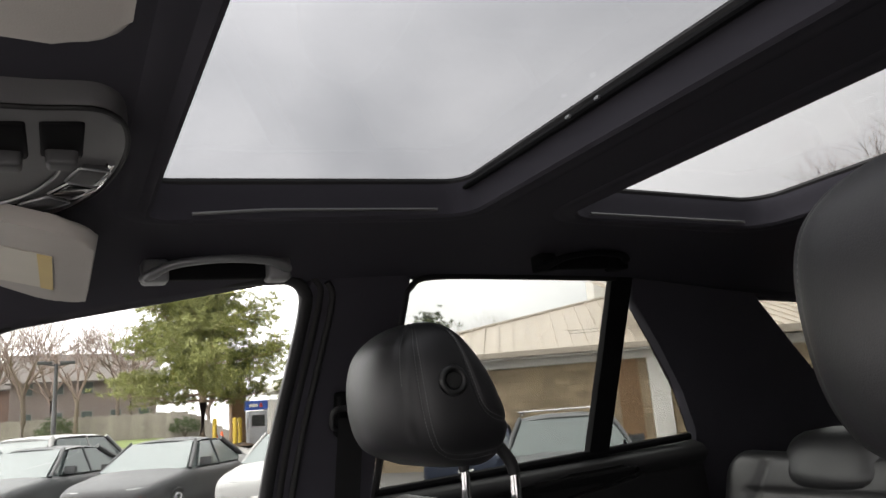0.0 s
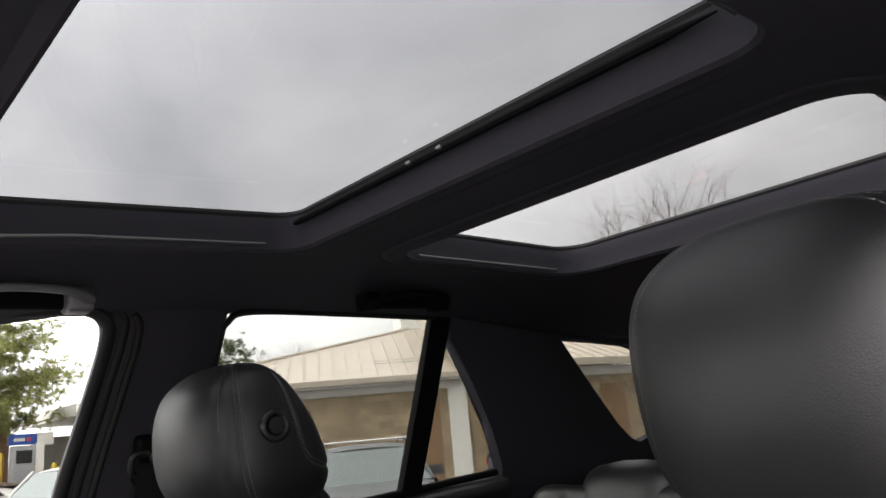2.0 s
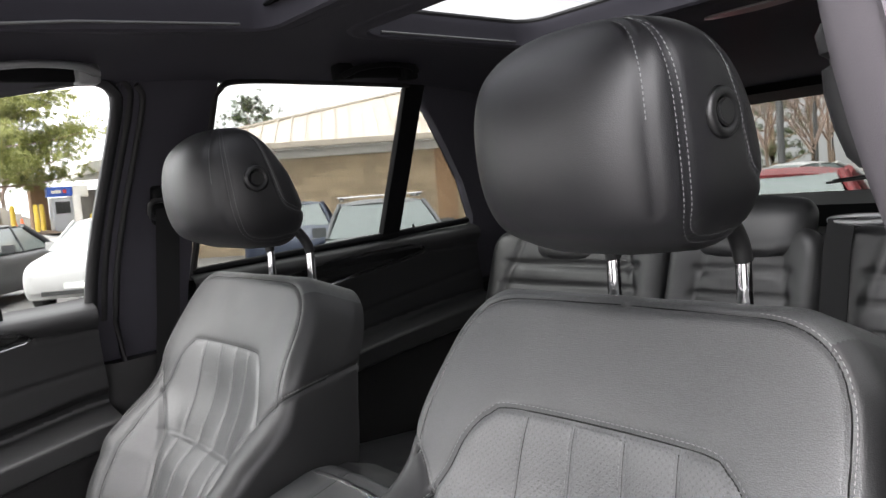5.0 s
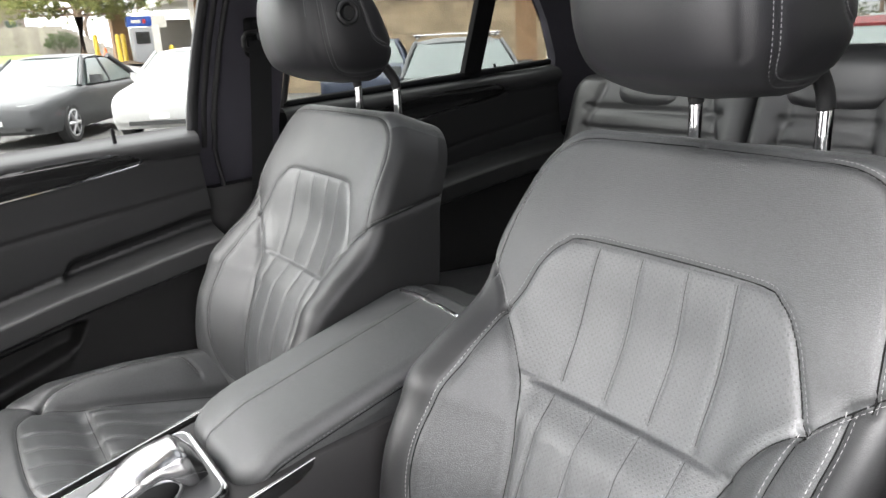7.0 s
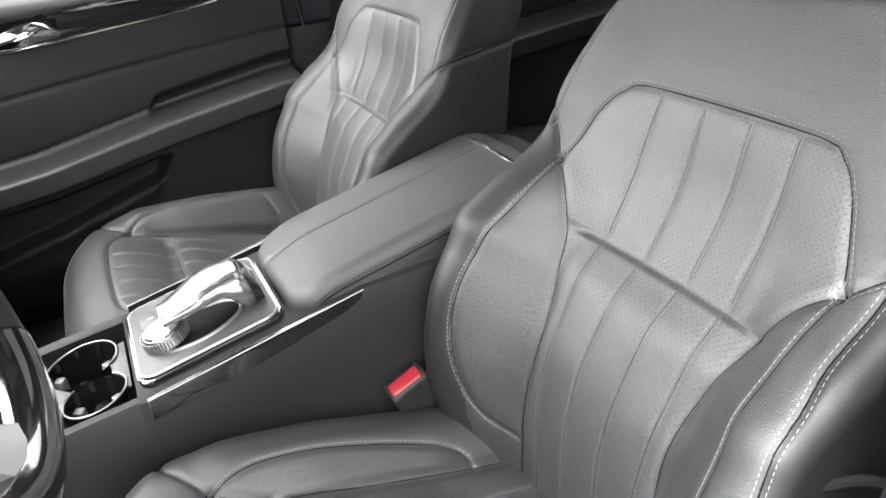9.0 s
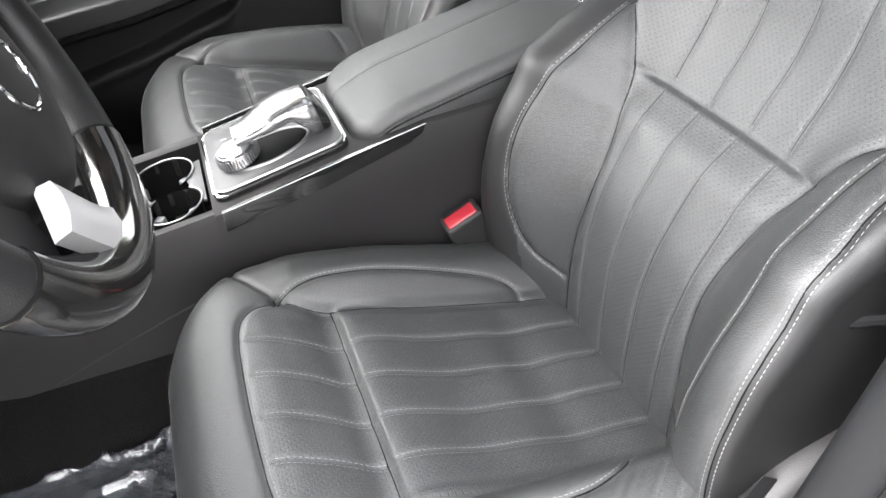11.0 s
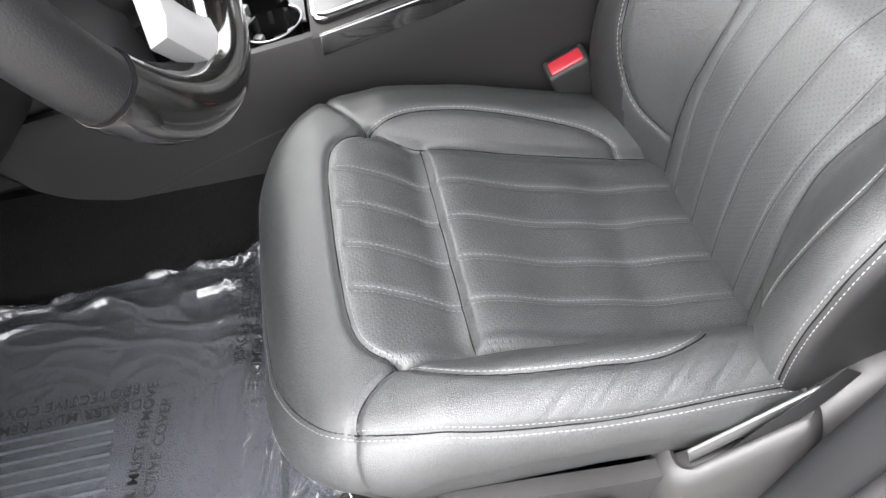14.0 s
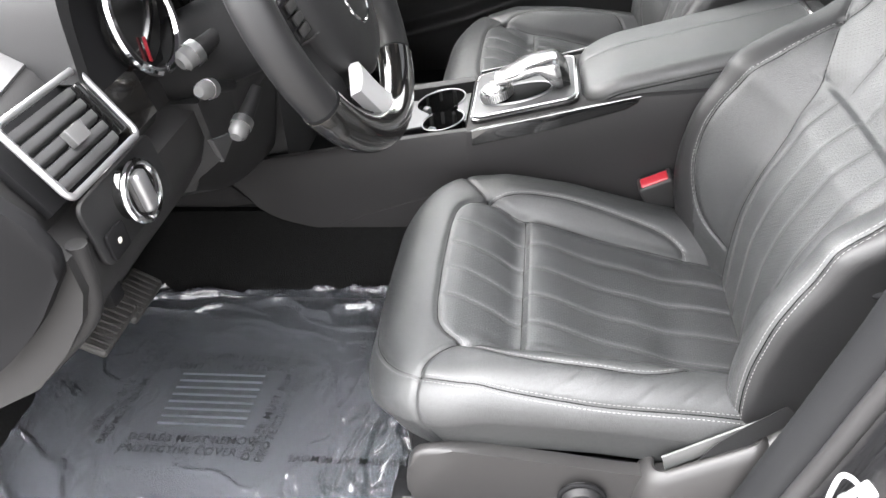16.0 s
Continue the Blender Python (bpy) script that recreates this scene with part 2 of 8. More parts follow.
# the same roof glass, tint cleared to brighten the sky through the rear pane
M_GLASS_ROOF_REAR = pane("brightened_roof_glass", (0.375, 0.38, 0.38), graze=0.10)
M_GLASS_SIDE = pane("clear_side_glass", (0.60, 0.61, 0.60))
M_GLASS_REAR = pane("privacy_glass", (0.40, 0.41, 0.40))

# ---- building tools ----
def thing(name, loc, label, category, group="", kind=""):
    ob = new(name)
    ob.empty_display_size = 0.05
    ob.location = loc
    return tagged(ob, label, category, group, kind)


def under(ob, parent):
    """Hangs ob, whose mesh is in world coordinates, under parent."""
    shift = Vector(parent.location) if parent.parent is None else Vector((0, 0, 0))
    ob.parent = parent
    ob.matrix_parent_inverse = Matrix.Translation(-shift)
    return ob


def mesh_object(name, verts, faces, mats, parent=None, label="", smooth=True, uv=None, kind="", slots=None):
    me = bpy.data.meshes.new(name)
    me.from_pydata([tuple(map(float, v)) for v in verts], [], [tuple(map(int, f)) for f in faces])
    for m in (mats if isinstance(mats, (list, tuple)) else [mats]):
        me.materials.append(m)
    if slots is not None:
        me.polygons.foreach_set("material_index", np.asarray(slots, np.int32))
    if smooth:
        me.polygons.foreach_set("use_smooth", np.ones(len(me.polygons), bool))
    if uv is not None:
        lay = me.uv_layers.new(name="UVMap")
        idx = np.empty(len(me.loops), np.int32)
        me.loops.foreach_get("vertex_index", idx)
        lay.data.foreach_set("uv", np.asarray(uv, np.float32)[idx].ravel())
    me.update()
    ob = new(name, me)
    if parent is not None:
        under(ob, parent)
    return tagged(ob, label, kind=kind)


def part(name, bm, mat, parent=None, label="", smooth=True, angle=40):
    """Links a bmesh as one mesh object under a thing or a part."""
    bmesh.ops.recalc_face_normals(bm, faces=bm.faces)
    me = bpy.data.meshes.new(name)
    lim = radians(angle)
    for f in bm.faces:
        f.smooth = smooth
    for e in bm.edges:
        if len(e.link_faces) == 2 and e.calc_face_angle(0) > lim:
            e.smooth = False
    bm.to_mesh(me)
    bm.free()
    me.materials.append(mat)
    ob = new(name, me)
    if parent is not None:
        under(ob, parent)
    return tagged(ob, label)


def add_box(bm, x0, x1, y0, y1, z0, z1, bevel=0.0, seg=2, m=None):
    vs = bmesh.ops.create_cube(bm, size=1.0)["verts"]
    for v in vs:
        v.co = Vector(((x0 + x1) / 2 + v.co.x * (x1 - x0), (y0 + y1) / 2 + v.co.y * (y1 - y0), (z0 + z1) / 2 + v.co.z * (z1 - z0)))
    es = list({e for v in vs for e in v.link_edges})
    if bevel:
        made = bmesh.ops.bevel(bm, geom=es, offset=bevel, segments=seg, affect="EDGES", profile=0.5)
        vs = list({v for f in made["faces"] for v in f.verts} | {v for v in vs if v.is_valid})
    if m is not None:
        for v in vs:
            v.co = m @ v.co
    return vs


def box(x0, x1, y0, y1, z0, z1, bevel=0.004, seg=2, m=None):
    bm = bmesh.new()
    add_box(bm, x0, x1, y0, y1, z0, z1, bevel, seg, m)
    return bm


def smooth_line(pts, n=8, closed=False):
    """A Catmull-Rom curve through the points."""
    pts = [np.array(p, float) for p in pts]
    k = len(pts)
    out = []
    for i in range(k if closed else k - 1):
        p0 = pts[(i - 1) % k] if closed or i else 2 * pts[0] - pts[1]
        p1, p2 = pts[i], pts[(i + 1) % k]
        p3 = pts[(i + 2) % k] if closed or i + 2 < k else 2 * pts[-1] - pts[-2]
        for j in range(n):
            t = j / n
            out.append(0.5 * (2 * p1 + (p2 - p0) * t + (2 * p0 - 5 * p1 + 4 * p2 - p3) * t * t + (3 * p1 - p0 - 3 * p2 + p3) * t ** 3))
    if not closed:
        out.append(pts[-1])
    return np.array(out)


def add_tube(bm, path, radius, seg=10, closed=False, flat=1.0, up=(0, 0, 1), caps=True):
    """Sweeps a round or flattened section along a path; radius may be a list."""
    path = [Vector(p) for p in path]
    n = len(path)
    rings = []
    up = Vector(up)
    for i, p in enumerate(path):
        a = path[(i - 1) % n] if closed or i else path[0]
        b = path[(i + 1) % n] if closed or i < n - 1 else path[-1]
        t = (b - a).normalized()
        side = t.cross(up)
        if side.length < 1e-4:
            side = t.cross(Vector((1, 0, 0)))
        side.normalize()
        top = side.cross(t)
        r = radius[i] if isinstance(radius, (list, tuple, np.ndarray)) else radius
        rings.append([bm.verts.new(p + side * (r * math.cos(2 * math.pi * k / seg)) + top * (r * flat * math.sin(2 * math.pi * k / seg))) for k in range(seg)])
    for i in range(n if closed else n - 1):
        a, b = rings[i], rings[(i + 1) % n]
        for k in range(seg):
            bm.faces.new((a[k], a[(k + 1) % seg], b[(k + 1) % seg], b[k]))
    if caps and not closed:
        bm.faces.new(rings[0][::-1])
        bm.faces.new(rings[-1])
    return rings


def tube(path, radius, seg=10, closed=False, flat=1.0, up=(0, 0, 1)):
    bm = bmesh.new()
    add_tube(bm, path, radius, seg, closed, flat, up)
    return bm


def loft(rings, closed=True, caps=True):
    """A skin over rings of points that all have the same count."""
    bm = bmesh.new()
    vs = [[bm.verts.new(tuple(map(float, p))) for p in r] for r in rings]
    n = len(vs[0])
    for a, b in zip(vs, vs[1:]):
        for k in range(n if closed else n - 1):
            bm.faces.new((a[k], a[(k + 1) % n], b[(k + 1) % n], b[k]))
    if caps and closed:
        bm.faces.new(vs[0][::-1])
        bm.faces.new(vs[-1])
    return bm


def slab(outline, to3d, thick, bevel=0.0, seg=2):
    """A plate from a 2D outline: to3d(u, v, depth) gives the place."""
    bm = bmesh.new()
    a = [bm.verts.new(tuple(map(float, to3d(u, v, 0.0)))) for u, v in outline]
    b = [bm.verts.new(tuple(map(float, to3d(u, v, thick)))) for u, v in outline]
    n = len(a)
    f0, f1 = bm.faces.new(a), bm.faces.new(b[::-1])
    for k in range(n):
        bm.faces.new((a[k], b[k], b[(k + 1) % n], a[(k + 1) % n]))
    if bevel:
        bmesh.ops.bevel(bm, geom=list(f0.edges) + list(f1.edges), offset=bevel, segments=seg, affect="EDGES", profile=0.5)
    return bm


def seg_dist(P, line):
    """Distance from each 2D point to a polyline."""
    best = np.full(len(P), 9.0)
    for a, b in zip(line[:-1], line[1:]):
        ab = b - a
        t = np.clip(((P - a) @ ab) / max(ab @ ab, 1e-12), 0, 1)
        best = np.minimum(best, np.hypot(*(P - a - t[:, None] * ab).T))
    return best


def ease(x, a, b):
    t = np.clip((x - a) / (b - a), 0, 1)
    return t * t * (3 - 2 * t)


def curve(x, xs, ys):
    """A smooth line through the knots, with no overshoot."""
    xs, ys = np.asarray(xs, float), np.asarray(ys, float)
    d = np.diff(ys) / np.diff(xs)
    m = np.r_[d[0], np.where(d[:-1] * d[1:] > 0, 2 * d[:-1] * d[1:] / np.where(d[:-1] + d[1:] == 0, 1, d[:-1] + d[1:]), 0), d[-1]]
    x = np.clip(x, xs[0], xs[-1])
    k = np.clip(np.searchsorted(xs, x) - 1, 0, len(xs) - 2)
    h = xs[k + 1] - xs[k]
    t = (x - xs[k]) / h
    return ((1 + 2 * t) * ys[k] + t * h * m[k]) * (1 - t) ** 2 + ((3 - 2 * t) * ys[k + 1] + (t - 1) * h * m[k + 1]) * t * t


class Sheet:
    """An upholstered skin over a parameter plane, with stitched seams pressed into it."""

    def __init__(self, fn, a0, a1, b0, b1, step, flip=False):
        self.ax, self.bx = np.arange(a0, a1 + step / 2, step), np.arange(b0, b1 + step / 2, step)
        self.A, self.B = np.meshgrid(self.ax, self.bx, indexing="ij")
        self.step, self.flip = step, flip
        self.P, self.D = fn(self.A, self.B)
        self._normals()

    def _normals(self):
        du, dv = np.gradient(self.P, axis=0), np.gradient(self.P, axis=1)
        n = np.cross(du, dv)
        n /= np.maximum(np.linalg.norm(n, axis=2, keepdims=True), 1e-9)
        self.N = -n if self.flip else n

    def press(self, seams, puff=None):
        """seams: (polyline, depth, width). puff: relief in metres over the plane."""
        Q = np.stack([self.A.ravel(), self.B.ravel()], 1)
        h = np.zeros(len(Q))
        for line, depth, width in seams:
            d = seg_dist(Q, np.asarray(line))
            h -= depth * (0.70 * np.exp(-(d / width) ** 2) + 0.16 * np.exp(-(d / (3.5 * width)) ** 2))
        h = h.reshape(self.A.shape)
        if puff is not None:
            h = h + puff(self.A, self.B)
        self.P = self.P + self.N * h[..., None]
        self._normals()

    def at(self, q):
        q = np.asarray(q, float)
        i = np.clip((q[:, 0] - self.ax[0]) / self.step, 0, len(self.ax) - 1.001)
        j = np.clip((q[:, 1] - self.bx[0]) / self.step, 0, len(self.bx) - 1.001)
        i0, j0 = i.astype(int), j.astype(int)
        fi, fj = (i - i0)[:, None], (j - j0)[:, None]

        def mixed(G):
            return (G[i0, j0] * (1 - fi) + G[i0 + 1, j0] * fi) * (1 - fj) + (G[i0, j0 + 1] * (1 - fi) + G[i0 + 1, j0 + 1] * fi) * fj
        return mixed(self.P), mixed(self.N)

    def split(self, region, names, parent, dmax):
        """Cuts the skin into parts by a region number per place. names: number -> (name, material, label)."""
        na, nb = self.A.shape
        idx = np.arange(na * nb).reshape(na, nb)
        quad = np.stack([idx[:-1, :-1], idx[1:, :-1], idx[1:, 1:], idx[:-1, 1:]], -1).reshape(-1, 4)
        if self.flip:
            quad = quad[:, ::-1]
        D = self.D.ravel()
        keep = D[quad].min(1) < dmax
        mid_a, mid_b = self.A.ravel()[quad].mean(1), self.B.ravel()[quad].mean(1)
        reg = region(mid_a, mid_b)
        P, NN = self.P.reshape(-1, 3), self.N.reshape(-1, 3)
        UV = np.stack([self.A.ravel(), self.B.ravel()], 1)
        made = {}
        for k, (name, mat, label) in names.items():
            q = quad[keep & (reg == k)]
            if not len(q):
                continue
            used, inv = np.unique(q.ravel(), return_inverse=True)
            made[k] = mesh_object(name, P[used], inv.reshape(-1, 4), mat, parent, label, uv=UV[used])
            made[k].data.normals_split_custom_set_from_vertices([tuple(v) for v in NN[used].tolist()])
        return made

    def cord(self, lines, parent, r=0.0011, sink=0.0006, name="seam", label="dark line for the shade in a sewn seam"):
        """A thin near-black tube in the bottom of each seam, drawn for the shade there."""
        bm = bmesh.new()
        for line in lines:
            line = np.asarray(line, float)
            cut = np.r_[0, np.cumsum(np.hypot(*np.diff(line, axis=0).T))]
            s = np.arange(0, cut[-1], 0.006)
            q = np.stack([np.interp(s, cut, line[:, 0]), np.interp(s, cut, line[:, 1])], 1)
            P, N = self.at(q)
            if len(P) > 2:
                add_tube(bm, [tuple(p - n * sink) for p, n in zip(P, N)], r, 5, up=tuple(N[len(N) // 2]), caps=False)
        return part(name, bm, M_SEAM_SHADE, parent, label)

    def stitch(self, lines, parent, pitch=0.0055, length=0.0037, r=0.0004, offset=(0.0,), lift=0.0004, label="pale grey thread stitching", name="stitching", mat=None):
        """Single stitches laid along seams; offset: rows beside the seam."""
        V, F = [], []
        for line in lines:
            line = np.asarray(line, float)
            cut = np.r_[0, np.cumsum(np.hypot(*np.diff(line, axis=0).T))]
            for off in offset:
                mids = np.arange(pitch / 2, cut[-1], pitch)
                for s in mids:
                    ends = []
                    for ss in (s - length / 2, s + length / 2):
                        ss = min(max(ss, 0), cut[-1])
                        p = np.array([np.interp(ss, cut, line[:, 0]), np.interp(ss, cut, line[:, 1])])
                        ends.append(p)
                    t = ends[1] - ends[0]
                    n = np.array([-t[1], t[0]]) / max(np.hypot(*t), 1e-9)
                    ends = [e + n * off for e in ends]
                    P, N = self.at(ends)
                    ax = P[1] - P[0]
                    ln = np.linalg.norm(ax)
                    if ln < 1e-4:
                        continue
                    ax = ax / ln
                    up = N.mean(0)
                    side = np.cross(up, ax)
                    b = len(V)
                    for p, sc in ((P[0], 0.5), (P[0] + ax * ln * 0.25, 1.0), (P[1] - ax * ln * 0.25, 1.0), (P[1], 0.5)):
                        c = p + up * lift
                        V += [c + side * r * sc, c + up * r * sc * 1.2, c - side * r * sc]
                    for g in range(3):
                        o = b + 3 * g
                        F += [(o, o + 1, o + 4, o + 3), (o + 1, o + 2, o + 5, o + 4)]
        if V:
            return mesh_object(name, V, F, mat or M_STITCH, parent, label, kind="stuff")


def rolled(a, b, inner, rc, r):
    """A flat sheet that rolls over the rounded edge of a block: place on the block's plan, depth below the top, distance."""
    a0, a1, b0, b1 = inner
    ca, cb = np.clip(a, a0, a1), np.clip(b, b0, b1)
    da, db = a - ca, b - cb
    D = np.maximum(np.hypot(da, db), 1e-9)
    e = D - rc
    ang = np.clip(e / r, 0, math.pi / 2)
    out = np.where(e <= 0, D, rc + r * np.sin(ang))
    down = np.where(e <= 0, 0, r * (1 - np.cos(ang)) + np.maximum(e - r * math.pi / 2, 0))
    return ca + da / D * out, cb + db / D * out, down, D


M_ASPHALT = material("worn_asphalt", (0.13, 0.125, 0.12), 0.85, bump=0.6, bump_scale=60, fine=0.35, scale=0.6, vary=0.2, stain=((0.09, 0.088, 0.085), 0.9, 0.55))

# ---- car shell: roof, pillars, floor ----
def side_y(z):
    """The inner face of the side windows leans in towards the roof."""
    return 0.718 - 0.337 * (z - 1.293)


def glass_z(x):
    return float(np.interp(x, [-0.7, -0.09, 0.04, 0.34, 0.62, 0.98, 1.5, 2.1], [1.67, 1.730, 1.740, 1.748, 1.741, 1.732, 1.69, 1.60]))


OPEN_FRONT = (-0.108, 0.342, -0.392, 0.318, 0.035)
OPEN_REAR = (0.520, 0.983, -0.400, 0.305, 0.055)


def round_rect(x0, x1, y0, y1, r, n=6):
    out = []
    for cx, cy, a0 in ((x1 - r, y1 - r, 0), (x0 + r, y1 - r, 90), (x0 + r, y0 + r, 180), (x1 - r, y0 + r, 270)):
        for k in range(n + 1):
            a = radians(a0 + 90 * k / n)
            out.append((cx + r * math.cos(a), cy + r * math.sin(a), math.cos(a), math.sin(a)))
    return out


def lining_z(x, y):
    """Lower face of the headliner."""
    mid = float(np.interp(x, [-0.75, -0.45, -0.15, 0.34, 0.62, 1.0, 1.3, 1.9, 2.15], [1.615, 1.665, 1.688, 1.702, 1.697, 1.682, 1.660, 1.60, 1.555]))
    t = min(max((abs(y) - 0.36) / 0.26, 0), 1)
    edge = float(np.interp(x, [-0.75, -0.28, 0.1, 0.4, 0.9, 1.3, 1.64, 2.1], [1.50, 1.590, 1.650, 1.655, 1.642, 1.600, 1.580, 1.53]))
    return mid + (edge - mid) * t ** 1.8


def build_headliner():
    xs = np.unique(np.round(np.r_[np.arange(-0.74, 2.12, 0.02), -0.122, 0.356, 0.506, 0.997], 4))
    ys = np.unique(np.round(np.r_[np.arange(-0.61, 0.611, 0.02), -0.406, 0.332, -0.414, 0.319], 4))
    V, idx = [], {}
    F = []

    def hole(x, y):
        return (-0.122 < x < 0.356 and -0.406 < y < 0.332) or (0.506 < x < 0.997 and -0.414 < y < 0.319)
    for i, x in enumerate(xs):
        for j, y in enumerate(ys):
            idx[i, j] = len(V)
            V.append((x, y, lining_z(x, y)))
    n = len(V)
    V += [(x, y, max(z + 0.045, glass_z(x) - 0.006)) for x, y, z in V]
    edges = {}
    for i in range(len(xs) - 1):
        for j in range(len(ys) - 1):
            if hole((xs[i] + xs[i + 1]) / 2, (ys[j] + ys[j + 1]) / 2):
                continue
            q = (idx[i, j], idx[i, j + 1], idx[i + 1, j + 1], idx[i + 1, j])
            F.append(q)
            F.append(tuple(k + n for k in q[::-1]))
            for a, b in zip(q, q[1:] + q[:1]):
                edges[a, b] = True
    for a, b in list(edges):
        if (b, a) not in edges:
            F.append((a, a + n, b + n, b))
    ob = mesh_object("ceiling", V, F, M_FABRIC)
    tagged(ob, "black cloth headliner with two roof glass openings", "headliner", kind="structure")

    # rolled lips round the two openings
    for name, (x0, x1, y0, y1, r) in (("front", OPEN_FRONT), ("rear", OPEN_REAR)):
        base = round_rect(x0, x1, y0, y1, r)
        rings = []
        prof = [(0.0, 0.0, 1.0), (-0.001, -0.012, 1.0), (0.003, -0.024, 1.0), (0.004, -0.046, 1.0), (0.009, -0.051, 0.8), (0.018, -0.001, 0.0), (0.030, -0.0018, 0.0), (0.042, -0.0014, 0.0), (0.050, 0.004, 0.0)]
        for x, y, nx, ny in base:
            ring = []
            for out, dz, k in prof:
                px, py = x + nx * out, y + ny * out
                g, l = glass_z(x), lining_z(px, py)
                ring.append((px, py, k * (g + dz) + (1 - k) * (l + (0.0 if k else dz))))
            rings.append(ring)
        rings.append(rings[0])
        bm = loft(rings, closed=False, caps=False)
        lip = part("trim", bm, M_FABRIC)
        tagged(lip, "black lip round the " + name + " roof glass", "roof trim", kind="structure")


build_headliner()


M_RAIL = material("dull_anodised_rail", (0.20, 0.20, 0.20), 0.42, 0.8)


def build_roof_glass(name, rect, label, tint):
    x0, x1, y0, y1, r = rect
    th = thing(name, ((x0 + x1) / 2, 0, 1.76), label, "sunroof")
    o = round_rect(x0 - 0.03, x1 + 0.03, y0 - 0.03, y1 + 0.03, r + 0.02)
    bm = bmesh.new()
    top = [bm.verts.new((x, y, glass_z(x) + 0.011)) for x, y, _, _ in o]
    low = [bm.verts.new((x, y, glass_z(x) + 0.007)) for x, y, _, _ in o]
    bm.faces.new(top)
    bm.faces.new(low[::-1])
    for k in range(len(o)):
        bm.faces.new((low[k], low[(k + 1) % len(o)], top[(k + 1) % len(o)], top[k]))
    g = part("pane", bm, tint, th, "lightly tinted roof glass", smooth=False)
    seal = [(x, y, glass_z(x) + 0.004) for x, y, _, _ in round_rect(x0 - 0.004, x1 + 0.004, y0 - 0.004, y1 + 0.004, r)]
    part("seal", tube(seal, 0.006, 8, True), M_RUBBER, th, "black rubber seal")
    for yy in (y1 - 0.001, y0 + 0.001):
        pts = [(x, yy, glass_z(x) - 0.040) for x in np.linspace(x0 + 0.05, x1 - 0.05, 12)]
        part("guide_rail", tube(pts, 0.0024, 8), M_RAIL, th, "thin satin metal guide rail")
    return th


front_roof = build_roof_glass("sunroof", OPEN_FRONT, "tinted front sunroof glass in a black surround", M_GLASS_ROOF)
rear_roof = build_roof_glass("sunroof", OPEN_REAR, "tinted rear roof glass panel behind the crossbeam", M_GLASS_ROOF_REAR)
# wind deflector strip and screws along the crossbeam edge
part("crossbeam_seal", tube([(0.336, y, glass_z(0.34) - 0.010) for y in np.linspace(-0.36, 0.34, 14)], [0.001] + [0.005] * 12 + [0.001], 8), M_DARK, front_roof, "rubber edge with small steel clips")
for yy in (-0.02, 0.035):
    part("clip", box(0.328, 0.334, yy - 0.004, yy + 0.004, glass_z(0.34) - 0.011, glass_z(0.34) - 0.007, 0.001), M_DULL, front_roof, "small steel clip")


def plate(outline, sg=1, thick=0.022, bevel=0.004, inner=0.0):
    """A trim plate that lies on the leaning side of the cabin; sg -1 for the driver's side."""
    return slab(outline, lambda u, v, d: (u, sg * (side_y(v) + inner + d), v), thick, bevel)


# pillar cloth toned lighter than M_FABRIC, for light falling on the driver's side
M_PILLAR_LIT = material("lit_pillar_cloth", (0.062, 0.057, 0.063), 0.8, bump=0.3, bump_scale=900, spec=0.2)
SIDE = {
    "b": [(0.176, 1.672), (0.375, 1.672), (0.366, 1.64), (0.352, 1.60), (0.318, 1.40), (0.300, 1.25), (0.300, 1.10), (0.108, 1.10), (0.108, 1.25), (0.128, 1.40), (0.150, 1.517), (0.170, 1.613)],
    "divider": [(0.852, 1.672), (0.915, 1.672), (0.903, 1.593), (0.870, 1.281), (0.868, 1.25), (0.812, 1.25), (0.815, 1.282), (0.838, 1.50)],
    "c": [(0.905, 1.672), (1.305, 1.65), (1.305, 1.592), (1.46, 1.475), (1.624, 1.350), (1.70, 1.297), (1.756, 1.288), (1.756, 1.10), (1.15, 1.10), (1.142, 1.284), (1.128, 1.30), (1.085, 1.395), (1.0, 1.50), (0.918, 1.597)],
    "top": [(1.303, 1.65), (2.02, 1.57), (1.90, 1.50), (1.723, 1.535), (1.695, 1.560), (1.64, 1.573), (1.303, 1.592)],
    "d": [(1.725, 1.537), (1.90, 1.50), (2.02, 1.57), (2.12, 1.20), (2.12, 1.02), (1.754, 1.10), (1.754, 1.288), (1.83, 1.295), (1.838, 1.32), (1.80, 1.42)],
}
NAMES = {"b": "black plastic pillar trim between the doors", "divider": "black bar dividing the rear side window", "c": "wide black pillar trim behind the rear door",
         "top": "black trim above the luggage window", "d": "black pillar trim beside the tailgate"}
for sg in (1, -1):
    for key, o in SIDE.items():
        if key == "b" and sg < 0:
            continue
        ob = part("pillar_trim", plate(o, sg, 0.03 if key != "divider" else 0.02, 0.008 if key == "b" else 0.005), M_DARK if key == "divider" else M_FABRIC)
        tagged(ob, NAMES[key], "pillar trim", kind="structure")


# the driver's pillar: rounded cloth trim, rubber seal and painted frame behind the open door
def pillar_rings(section):
    rings = []
    for z in np.linspace(1.08, 1.70, 22):
        s = float(curve(z, [1.08, 1.25, 1.40, 1.44, 1.485, 1.59, 1.70], [0.150, 0.152, 0.163, 0.172, 0.190, 0.252, 0.345]))
        rings.append([(s + dx, -(side_y(z) + off), z) for dx, off in section])
    return rings


def round_section(pts):
    return [tuple(p) for p in smooth_line(pts, 4)]


